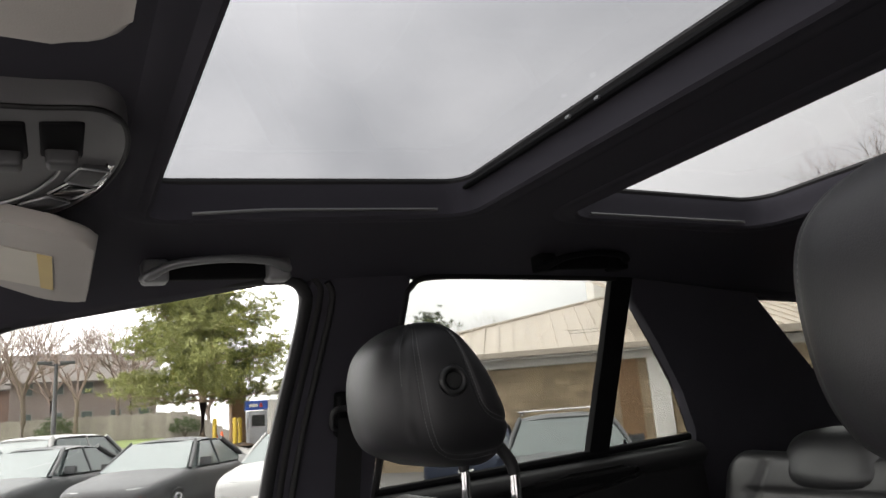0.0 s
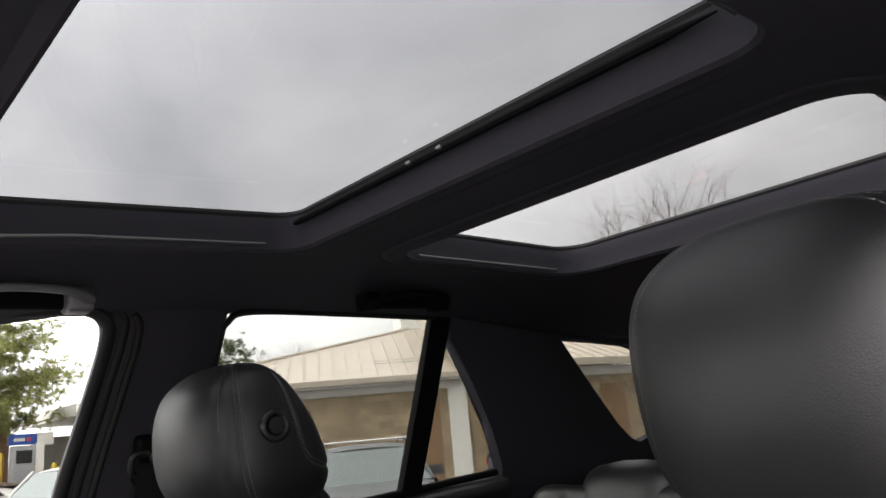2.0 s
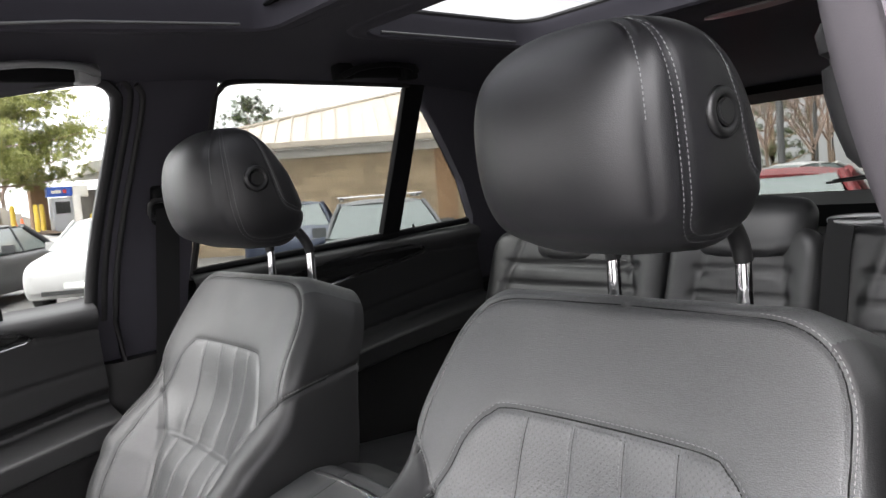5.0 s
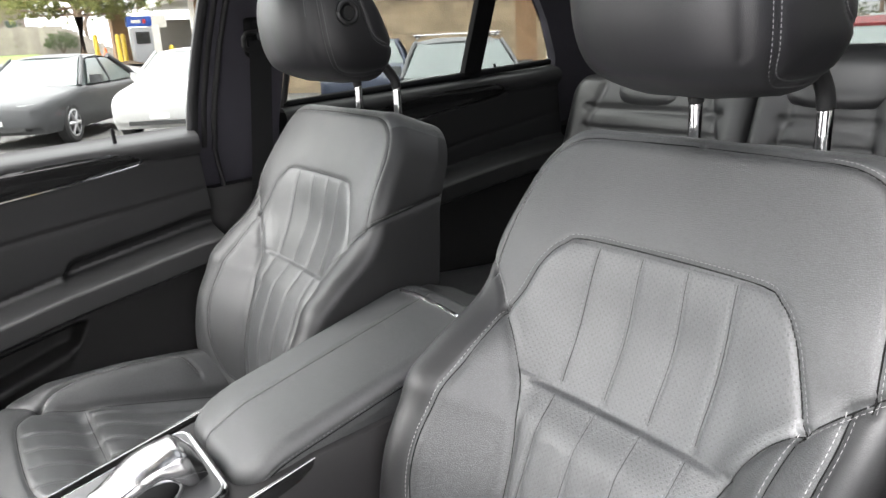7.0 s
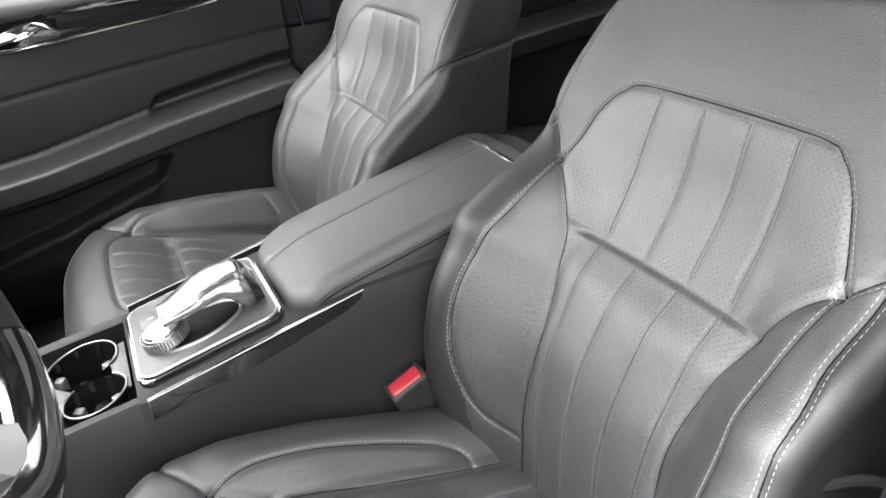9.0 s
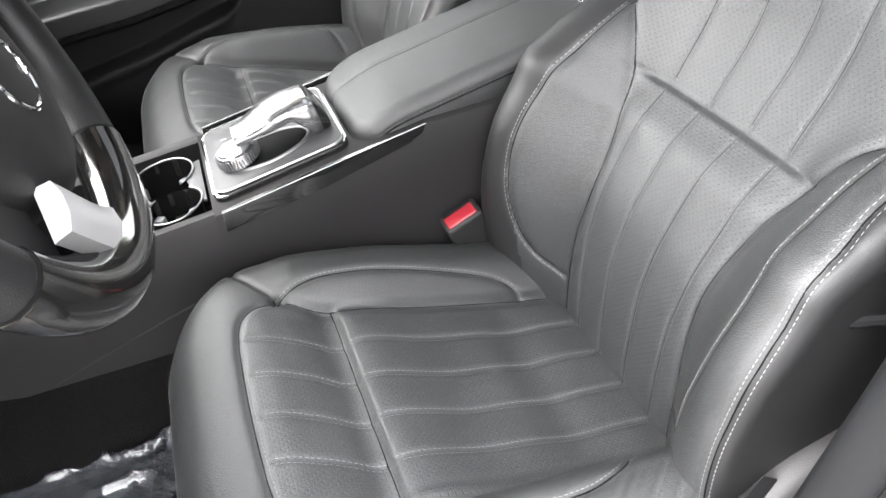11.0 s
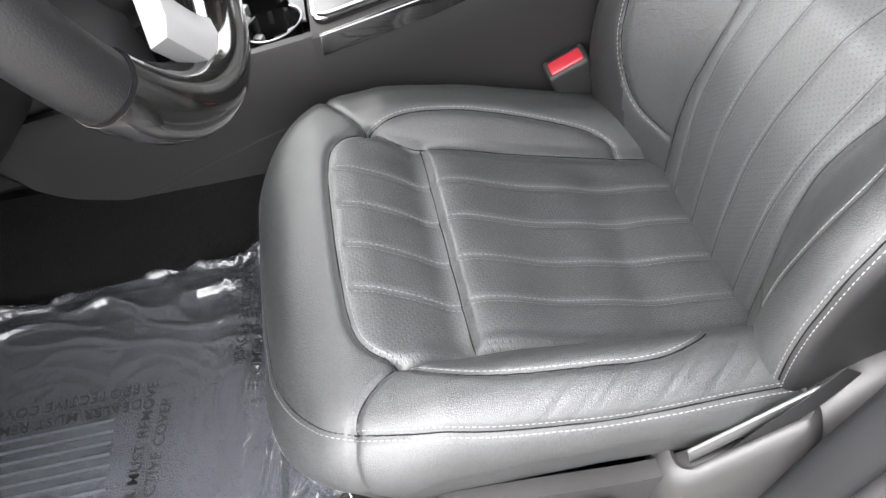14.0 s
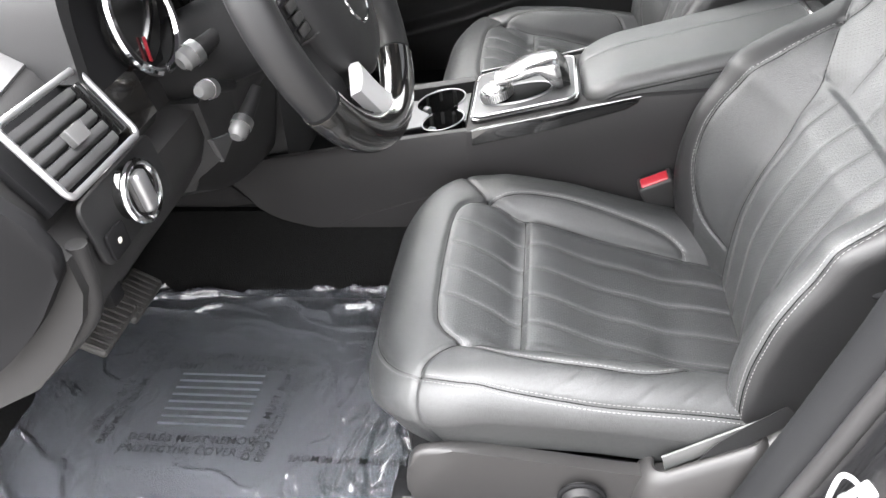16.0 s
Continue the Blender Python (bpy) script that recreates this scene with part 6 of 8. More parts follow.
vent = part("vent_frame", tube([vent_pt(a, b, 0.006) for a, b, _, _ in round_rect(-0.052, 0.074, -0.041, 0.041, 0.008, 4)], 0.0036, 10, True), M_DULL, dash, "satin silver vent frame")
part("vent_box", slab([(-0.052, -0.043), (0.074, -0.043), (0.074, 0.043), (-0.052, 0.043)], lambda u, v, d: vent_pt(u, v, -0.035 + d), 0.012, 0.002), M_DARK, vent)
for k in range(5):
    v = -0.029 + 0.0135 * k
    part("slat", slab([(-0.048, v - 0.0045), (0.052, v - 0.0045), (0.052, v + 0.0045), (-0.048, v + 0.0045)], lambda u, w, d: vent_pt(u, w + 0.5 * (d - 0.005), d - 0.005), 0.010, 0.002), M_SLAT, vent, "grey vent slat")
part("slider", box(0, 1, 0, 1, 0, 1, 0.06, 2, Matrix.Translation(vent_pt(-0.006, -0.012, 0.006)) @ Matrix((vy * 0.024, vz * 0.017, vn * 0.009)).transposed().to_4x4()), M_CAP, vent, "grey vent slider")
part("thumb_wheel", box(0, 1, 0, 1, 0, 1, 0.06, 2, Matrix.Translation(vent_pt(0.058, -0.030, -0.004)) @ Matrix((vy * 0.010, vz * 0.060, vn * 0.010)).transposed().to_4x4()), M_PIANO, vent, "glossy thumb wheel")
# light switch
LC = Vector((-0.626, -0.623, 1.0935))
LM = Matrix.Translation(LC) @ Matrix.Rotation(radians(84), 4, "Y")
bm = bmesh.new()
add_tube(bm, [LM @ Vector((0.030 * math.cos(t), 0.030 * math.sin(t), 0.008)) for t in np.linspace(0, 2 * math.pi, 40, endpoint=False)], 0.0042, 8, True, up=(1, 0, 0.1))
knob = part("switch_ring", bm, M_CHROME, dash, "chrome light switch ring")
bm = bmesh.new()
bmesh.ops.create_cone(bm, cap_ends=True, segments=40, radius1=0.029, radius2=0.027, depth=0.016, matrix=LM)
part("switch_face", bm, M_PIANO, knob, "glossy black switch face")
part("switch_grip", box(-0.022, 0.022, -0.010, 0.010, 0.0, 0.017, 0.005, 3, LM), M_DULL, knob, "bright upright grip")
part("switch_panel", slab([(a, b) for a, b, _, _ in round_rect(-0.700, -0.550, 1.052, 1.124, 0.012, 4)], lambda u, v, d: (-0.634 + 0.1 * (v - 1.05) * -1 + d, u, v), 0.006, 0.002), M_PLASTIC, dash, "black switch panel")
part("brake_button", slab([(a, b) for a, b, _, _ in round_rect(-0.692, -0.660, 1.056, 1.086, 0.004, 3)], lambda u, v, d: (-0.6285 + d, u, v), 0.004, 0.001), M_DARK, dash, "black parking brake button")
part("button_mark", slab([(a, b) for a, b, _, _ in round_rect(-0.679, -0.673, 1.068, 1.074, 0.002, 3)], lambda u, v, d: (-0.6245 + d, u, v), 0.0006), M_PAPER, dash)
part("hood_release", box(-0.702, -0.680, -0.655, -0.630, 0.960, 0.985, 0.004, 2), M_DARK, dash, "black bonnet release")
# instrument binnacle
bin_o = smooth_line([(-0.60, 1.20), (-0.58, 1.30), (-0.50, 1.345), (-0.39, 1.355), (-0.28, 1.345), (-0.20, 1.30), (-0.18, 1.20)], 5)
part("binnacle_hood", loft([[(x, -0.39 + (y + 0.39) * k, 1.20 + (z - 1.20) * k) for y, z in bin_o] + [(x, -0.39 + (y + 0.39) * k * 0.93, 1.19 + (z - 1.20) * k * 0.9) for y, z in bin_o[::-1]] for x, k in ((-0.90, 0.7), (-0.78, 0.93), (-0.655, 1.0))]), M_PLASTIC, dash, "black instrument hood")
part("binnacle_face", slab([(-0.58, 1.16), (-0.20, 1.16), (-0.22, 1.30), (-0.39, 1.335), (-0.56, 1.30)], lambda u, v, d: (-0.672 - 0.2 * (v - 1.2) + d, u, v), 0.01), M_DARK, dash)
for yy in (-0.475, -0.305):
    bm = bmesh.new()
    add_tube(bm, [(-0.642 - 0.2 * 0.06 * math.sin(t), yy + 0.058 * math.cos(t), 1.222 + 0.058 * math.sin(t)) for t in np.linspace(0, 2 * math.pi, 40, endpoint=False)], 0.0055, 8, True, up=(1, 0, 0))
    g = part("gauge_ring", bm, M_CHROME, dash, "chrome gauge ring")
    bm = bmesh.new()
    bmesh.ops.create_cone(bm, cap_ends=True, segments=36, radius1=0.056, radius2=0.056, depth=0.006, matrix=Matrix.Translation((-0.656, yy, 1.222)) @ Matrix.Rotation(radians(90), 4, "Y"))
    part("dial_face", bm, M_PIANO, g)
    part("needle", box(-0.651, -0.648, yy - 0.0014, yy + 0.0014, 1.172, 1.200, 0.0005), M_RED, g, "red gauge needle")
for pts in ([(-0.640, -0.715, 1.095), (-0.655, -0.715, 1.015), (-0.722, -0.712, 0.945), (-0.784, -0.71, 0.897), (-0.88, -0.70, 0.855)],):
    part("lower_trim", tube(smooth_line(pts, 6), 0.010, 10), M_PANEL, dash, "rounded lower trim edge")
part("column_cover", loft([[(-0.632, -0.435, 1.100), (-0.632, -0.335, 1.100), (-0.632, -0.345, 1.020), (-0.632, -0.420, 1.012)], [(-0.72, -0.46, 1.11), (-0.72, -0.30, 1.11), (-0.72, -0.31, 0.96), (-0.72, -0.44, 0.95)]]), M_PLASTIC, dash, "black lower column cover")
part("column_skirt", slab([(-0.434, 1.049), (-0.360, 1.024), (-0.418, 1.008)], lambda u, v, d: (-0.636 + d, u, v), 0.008, 0.002), M_SLAT, dash, "grey column cover panel")
rings = []
for y in np.linspace(-0.385, -0.095, 12):
    zb = float(curve(np.array(y), [-0.385, -0.29, -0.20, -0.095], [0.942, 0.889, 0.862, 0.845]))
    rings.append([(-0.652, y, 1.06), (-0.680, y, zb + 0.06), (-0.694, y, zb + 0.012), (-0.702, y, zb), (-0.86, y, zb - 0.03), (-0.86, y, 1.06)])
part("knee_panel", loft(rings), M_PANEL, dash, "dark knee panel under the column")
part("centre_panel", loft([[(x0, y, z) for x0, z in ((-0.664, 1.06), (-0.668, 0.95), (-0.676, 0.78), (-0.95, 0.76), (-0.95, 1.06))] for y in (-0.093, -0.05, 0.05, 0.093)]), M_PLASTIC, dash, "black centre panel")

# ---- footwell: pedals, film with printed warning ----
M_PEDAL = material("worn_pedal_rubber", (0.030, 0.0285, 0.027), 0.65, bump=0.8, bump_scale=260, fine=0.5)


def pedal(name, label, x, y, z, w, h, tilt, top):
    """A hung pedal: cross-ribbed rubber pad on a steel arm."""
    p = thing(name, (x, y, z), label, "pedal")
    m = Matrix.Translation((x, y, z)) @ Matrix.Rotation(radians(tilt), 4, "Y")
    pad = part("pad", box(-h, h, -w, w, -0.008, 0.006, 0.006, 3, m), M_PEDAL, p, "grey ribbed rubber pad")
    n = int(w / 0.0055)
    for k in range(n):
        yy = -w + 2 * w * (k + 0.5) / n
        part("rib", box(-h + 0.004, h - 0.004, yy - 0.0026, yy + 0.0026, 0.005, 0.0085, 0.001, 1, m), M_PEDAL, pad)
    part("arm", tube([m @ Vector((-0.01, 0, -0.005)), Vector(top) * 0.45 + Vector((x - 0.06, y, z + 0.02)) * 0.55, top], 0.010, 10), M_DARK, p)


pedal("parking_brake_pedal", "cross-ribbed rubber parking brake pedal", -0.842, -0.497, 0.785, 0.052, 0.026, 30, (-1.02, -0.49, 0.95))
pedal("brake_pedal", "ribbed rubber brake pedal in the footwell", -0.875, -0.375, 0.735, 0.050, 0.028, 34, (-1.05, -0.36, 0.93))
acc = thing("accelerator_pedal", (-1.02, -0.185, 0.58), "black hinged accelerator pedal", "pedal")
am = Matrix.Translation((-1.02, -0.185, 0.635)) @ Matrix.Rotation(radians(-48), 4, "Y")
part("pad", box(-0.085, 0.085, -0.026, 0.026, -0.007, 0.007, 0.006, 2, am), M_PLASTIC, acc)

# floor mat
mat_o = [(a, b) for a, b, _, _ in round_rect(-1.05, -0.40, -0.655, -0.165, 0.05, 5)]
mat_thing = thing("floor_mat", (-0.72, -0.40, 0.545), "black carpet mat on the driver footwell", "floor mat")
part("mat", slab(mat_o, lambda u, v, d: (u, v, 0.545 + d), 0.008, 0.003), M_CARPET, mat_thing)


def film_material():
    m = bpy.data.materials.new("clear_protective_film")
    m.use_nodes = True
    nt = m.node_tree
    nt.nodes.clear()
    out = nt.nodes.new("ShaderNodeOutputMaterial")
    tr = nt.nodes.new("ShaderNodeBsdfTransparent")
    tr.inputs[0].default_value = (0.92, 0.93, 0.95, 1)
    pr = nt.nodes.new("ShaderNodeBsdfPrincipled")
    pr.inputs["Base Color"].default_value = (0.072, 0.076, 0.085, 1)
    pr.inputs["Roughness"].default_value = 0.06
    pr.inputs["Specular IOR Level"].default_value = 0.9
    pr.inputs["Coat Weight"].default_value = 1.0
    pr.inputs["Coat Roughness"].default_value = 0.04
    n = nt.nodes.new("ShaderNodeTexNoise")
    n.inputs["Scale"].default_value, n.inputs["Detail"].default_value = 9.0, 4.0
    tc = nt.nodes.new("ShaderNodeTexCoord")
    link(nt, tc.outputs["Object"], n.inputs["Vector"])
    mr = nt.nodes.new("ShaderNodeMapRange")
    mr.inputs["To Min"].default_value, mr.inputs["To Max"].default_value = 0.55, 0.80
    link(nt, n.outputs["Fac"], mr.inputs["Value"])
    nb = nt.nodes.new("ShaderNodeTexNoise")
    nb.inputs["Scale"].default_value, nb.inputs["Detail"].default_value, nb.inputs["Distortion"].default_value = 7.0, 2.0, 1.8
    link(nt, tc.outputs["Object"], nb.inputs["Vector"])
    bp = nt.nodes.new("ShaderNodeBump")
    bp.inputs["Strength"].default_value, bp.inputs["Distance"].default_value = 0.45, 0.014
    link(nt, nb.outputs["Fac"], bp.inputs["Height"])
    link(nt, bp.outputs[0], pr.inputs["Normal"])
    mx = nt.nodes.new("ShaderNodeMixShader")
    link(nt, mr.outputs["Result"], mx.inputs[0])
    link(nt, tr.outputs[0], mx.inputs[1])
    link(nt, pr.outputs[0], mx.inputs[2])
    link(nt, mx.outputs[0], out.inputs[0])
    return m


M_FILM = film_material()
M_BAR = material("embossed_film_bar", (0.062, 0.066, 0.074), 0.3)
M_INK = material("black_print", (0.006, 0.006, 0.006), 0.8, spec=0.08)
film = thing("plastic_floor_cover", (-0.72, -0.40, 0.555), "clear crinkled plastic floor cover with printed warnings", "floor cover")


def film_z(x, y):
    edge = min(1.0, max(0.0, 1 - min(x + 1.07, -0.405 - x, y + 0.67, -0.155 - y) / 0.13))
    folds = 0.0
    for k, (px, py, ang, amp, wv, reach) in enumerate(((-0.52, -0.32, 0.15, 0.020, 62, 0.10), (-0.50, -0.22, 1.2, 0.022, 70, 0.12), (-0.7, -0.19, 1.3, 0.016, 55, 0.12), (-0.9, -0.18, 1.7, 0.024, 60, 0.12), (-1.0, -0.4, 0.15, 0.016, 48, 0.12),
                                                       (-0.51, -0.50, -0.2, 0.024, 75, 0.10), (-0.52, -0.60, 0.2, 0.022, 66, 0.10), (-0.75, -0.64, 1.5, 0.012, 50, 0.12), (-0.98, -0.60, 0.8, 0.016, 52, 0.12))):
        d = math.hypot(x - px, (y - py))
        s = (x - px) * math.cos(ang) + (y - py) * math.sin(ang)
        v = abs(math.sin(s * wv + 3.4 * noise.noise((x * 11, y * 11, k))))
        folds += amp * math.exp(-(d / reach) ** 2) * (1.25 * (1 - v) ** 3.5 - 0.15)
    # sharp crinkles where the cover is crushed against the seat and the sill
    crush = min(1.0, max(0.0, (x + 0.56) / 0.07)) + 0.55 * min(1.0, max(0.0, (y + 0.24) / 0.07)) + 0.35 * min(1.0, max(0.0, (-0.98 - x) / 0.06))
    for f, a in ((13.0, 0.013), (27.0, 0.006)):
        n = noise.noise((x * f * 0.8 + 3.0, y * f * 0.55, f))
        folds += crush * a * max(0.0, 1 - 3.2 * abs(n)) ** 2
    return 0.5585 + edge * 0.004 + folds * min(1.0, edge + 0.12) + 0.0018 * noise.noise((x * 14, y * 14, 0.3)) + (1 - edge) * 0.0008 * noise.noise((x * 40, y * 40, 2.0))


xs, ys = np.arange(-1.085, -0.385, 0.003), np.arange(-0.685, -0.14, 0.003)
V = []
for i, x in enumerate(xs):
    for j, y in enumerate(ys):
        ex = x + 0.012 * noise.noise((y * 12, 3.3, 0)) if i in (0, len(xs) - 1) else x
        ey = y + 0.014 * noise.noise((x * 10, 7.1, 0)) if j in (0, len(ys) - 1) else y
        V.append((ex, ey, max(film_z(x, y), 0.5545)))
ny = len(ys)
F = [(i * ny + j, (i + 1) * ny + j, (i + 1) * ny + j + 1, i * ny + j + 1) for i in range(len(xs) - 1) for j in range(ny - 1)]
mesh_object("film_sheet", V, F, M_FILM, film, "clear polythene film with creases")


def lettering(body, x, y, angle, size, parent, z=0.5735):
    cu = bpy.data.curves.new("print", "FONT")
    cu.body, cu.size, cu.extrude, cu.space_character, cu.offset = body, size, 0.0002, 1.10, 0.0001
    tmp = new("tmp_text", cu)
    bpy.context.view_layer.update()
    me = bpy.data.meshes.new_from_object(tmp.evaluated_get(bpy.context.evaluated_depsgraph_get()))
    bpy.data.objects.remove(tmp)
    m = Matrix.Translation((x, y, z)) @ Matrix.Rotation(radians(angle), 4, "Z")
    me.transform(m)
    me.materials.clear()
    me.materials.append(M_INK)
    ob = new("print", me)
    under(ob, parent)
    return tagged(ob, "black printed capitals")


def warning_block(x, y):
    s = 0.0196
    lettering("DEALER MUST REMOVE", x - 0.105, y - 0.102, 0, s, film)
    lettering("PROTECTIVE COVER", x - 0.112, y - 0.124, 0, s, film)
    lettering("DEALER MUST REMOVE", x + 0.106, y - 0.132, 83, s, film)
    lettering("PROTECTIVE COVER", x + 0.128, y - 0.134, 83, s, film)
    lettering("DEALER MUST REMOVE", x + 0.114, y + 0.066, 180, s, film)
    lettering("PROTECTIVE COVER", x + 0.110, y + 0.089, 180, s, film)
    lettering("DEALER MUST REMOVE", x - 0.128, y + 0.108, -97, s, film)
    lettering("PROTECTIVE COVER", x - 0.152, y + 0.106, -97, s, film)
    for k in range(8):
        part("print_bar", box(x - 0.075, x + 0.075, y - 0.060 + 0.0155 * k - 0.0022, y - 0.060 + 0.0155 * k + 0.0022, 0.5655, 0.5659, 0), M_BAR, film, "pale embossed bar")


warning_block(-0.762, -0.435)
lettering("DEALER MUST REMOVE", -0.486, -0.172, -97, 0.0196, film, 0.578)
lettering("PROTECTIVE COVER", -0.508, -0.157, -97, 0.0196, film, 0.578)
lettering("DEALER MUST REMOVE", -0.40, -0.552, 180, 0.0172, film, 0.575)

# ---- driver seat base: side shield, switch, belt anchor ----
base = thing("seat_side_shield", (-0.2, -0.655, 0.60), "charcoal plastic shield on the driver seat base", "seat trim")
sh_o = smooth_line([(-0.378, 0.715), (-0.345, 0.748), (-0.22, 0.738), (-0.10, 0.722), (-0.015, 0.730), (-0.01, 0.66), (-0.03, 0.615), (-0.15, 0.600), (-0.30, 0.605), (-0.372, 0.635)], 4, True)
part("shield", slab([tuple(p) for p in sh_o], lambda u, v, d: (u, -0.650 - d - 0.05 * (0.70 - v), v), 0.018, 0.007, 3), M_TRIM, base, "moulded charcoal shield")
bm = bmesh.new()
bmesh.ops.create_cone(bm, cap_ends=True, segments=32, radius1=0.026, radius2=0.021, depth=0.016, matrix=Matrix.Translation((-0.165, -0.678, 0.682)) @ Matrix.Rotation(radians(90), 4, "X"))
part("lumbar_switch", bm, M_PLASTIC, base, "round lumbar switch")
bm = bmesh.new()
add_tube(bm, [(-0.165 + 0.027 * math.cos(t), -0.675, 0.682 + 0.027 * math.sin(t)) for t in np.linspace(0, 2 * math.pi, 28, endpoint=False)], 0.003, 8, True, up=(0, 1, 0))
part("switch_rim", bm, M_DARK, base)
part("lower_rail_cover", loft([[(x, -0.640, 0.56), (x, -0.662, 0.575), (x, -0.662, 0.60), (x, -0.640, 0.615)] for x in np.linspace(-0.40, 0.12, 6)]), M_PLASTIC, base)
part("rail_end", box(-0.42, -0.375, -0.635, -0.60, 0.57, 0.60, 0.004), M_DARK, base, "dark steel rail end with cable")
anch = thing("belt_anchor", (0.06, -0.67, 0.68), "black belt anchor slot with grey cover beside the seat", "belt anchor")


def anchor_z(x):
    return 0.737 + 0.60 * (x + 0.075)


loop = round_rect(-0.081, 0.024, -0.668, -0.638, 0.010, 5)
part("cover", loft([[(x + nx * o, y + ny * o * (1.0 if ny < 0 else 0.35), anchor_z(x) - d) for x, y, nx, ny in loop] for o, d in ((0.0, 0.060), (0.0, 0.006), (0.0015, 0.001), (0.005, 0.0), (0.011, 0.003), (0.017, 0.012), (0.024, 0.034), (0.030, 0.075), (0.033, 0.14))], caps=False), M_TRIM, anch, "charcoal plastic housing round the slot")
part("slot_floor", slab([(x, y) for x, y, _, _ in loop], lambda u, v, d: (u, v, anchor_z(u) - 0.060 + d), 0.004), M_DARK, anch)
rings = []
for x in np.linspace(0.032, 0.32, 16):
    zt = float(curve(np.array(x), [0.032, 0.06, 0.10, 0.16, 0.32], [0.796, 0.820, 0.840, 0.852, 0.86]))
    rings.append([(x, -0.632, zt - 0.10), (x, -0.636, zt - 0.012), (x, -0.645, zt - 0.001), (x, -0.660, zt), (x, -0.676, zt - 0.010), (x, -0.688, zt - 0.032), (x, -0.696, zt - 0.08), (x, -0.70, zt - 0.16)])
part("rear_horn", loft(rings), M_TRIM, anch, "smooth charcoal rear end of the housing")
belt("webbing", [(-0.046, -0.667, anchor_z(-0.046) - 0.050), (-0.030, -0.6675, anchor_z(-0.030) - 0.020), (-0.010, -0.668, anchor_z(-0.010) + 0.004), (0.016, -0.667, anchor_z(0.016) + 0.018), (0.056, -0.655, anchor_z(0.056) + 0.014)], 0.026, (0.77, 0.0, -0.64), anch)
part("bright_plate", slab([(-0.076, 0.014), (0.026, 0.026), (0.032, 0.002), (-0.070, -0.014)], lambda u, v, d: (u, -0.6580 - d, anchor_z(u) + v), 0.004, 0.002), material("pale_anchor_plate", (0.060, 0.060, 0.060), 0.45, 0.0), anch, "pale metal anchor plate")
hook = thing("belt_tongue", (0.14, -0.66, 1.0), "black belt tongue resting against the pillar", "belt tongue")
part("tongue", tube(smooth_line([(0.095, -0.640, 0.985), (0.130, -0.660, 0.990), (0.160, -0.690, 0.975)], 4), 0.005, 8), M_DARK, hook)

# ---- rear bench ----
bench = thing("rear_bench", (0.9, 0, 0.56), "black leather rear bench with three headrests", "rear seat")


def bench_back(y0, y1, name, label):
    hw, yc = (y1 - y0) / 2, (y0 + y1) / 2

    def surface(a, b):
        w, s, down, D = rolled(a, b, (-hw + 0.065, hw - 0.065, -0.1, 0.44), 0.03, 0.035)
        fwd = 0.018 * ease(np.abs(w), hw * 0.5, hw * 0.9) - down
        U, N = np.array((0.36, 0, 0.933)), np.array((-0.933, 0, 0.36))
        P = np.array((0.985, 0, 0.78)) + s[..., None] * U + fwd[..., None] * N
        P[..., 1] = yc + w
        return P, D
    sh = Sheet(surface, -hw - 0.06, hw + 0.06, -0.1, 0.62, 0.008, flip=True)
    q = hw - 0.07
    seams = [(smooth_line([(-q, -0.1), (-q, 0.30), (-q * 0.8, 0.47)], 6), 0.009, 0.008), (smooth_line([(q, -0.1), (q, 0.30), (q * 0.8, 0.47)], 6), 0.009, 0.008)]
    for s in (0.12, 0.18, 0.24, 0.30, 0.355, 0.41):
        seams.append((np.array([(-q, s), (q, s)]), 0.010, 0.007))
    sh.press(seams)
    core = sh.split(lambda a, b: np.zeros(a.shape, int), {0: (name, M_REAR_LEATHER, label)}, bench, 0.15)[0]
    return core


bench_back(-0.66, -0.24, "backrest_section", "ribbed black leather rear backrest")
bench_back(-0.235, 0.10, "backrest_section", "narrow black leather middle backrest")
bench_back(0.105, 0.66, "backrest_section", "ribbed black leather rear backrest")
part("bench_core", loft([[(1.01 + 0.36 * s / 0.933, -0.66, 0.78 + s), (1.01 + 0.36 * s / 0.933, 0.66, 0.78 + s), (1.12 + 0.36 * s / 0.933, 0.66, 0.78 + s), (1.12 + 0.36 * s / 0.933, -0.66, 0.78 + s)] for s in (-0.2, 0.45)]), M_DARK, bench)
for y0, y1 in ((-0.66, -0.005), (0.005, 0.66)):
    hw, yc = (y1 - y0) / 2, (y0 + y1) / 2

    def cush(a, b, hw=hw, yc=yc):
        x, w, down, D = rolled(a, b, (0.57, 1.1, -hw + 0.07, hw - 0.07), 0.03, 0.04)
        return np.stack([x, yc + w, 0.815 - 0.12 * (x - 0.52) + 0.01 * ease(np.abs(w), hw * 0.5, hw) - down], -1), D
    sh = Sheet(cush, 0.35, 1.1, -hw - 0.08, hw + 0.08, 0.010)
    sh.press([(np.array([(0.6, w), (1.1, w)]), 0.006, 0.006) for w in (-0.12, -0.04, 0.04, 0.12)])
    sh.split(lambda a, b: np.zeros(a.shape, int), {0: ("bench_cushion", M_REAR_LEATHER, "black leather rear cushion")}, bench, 0.2)
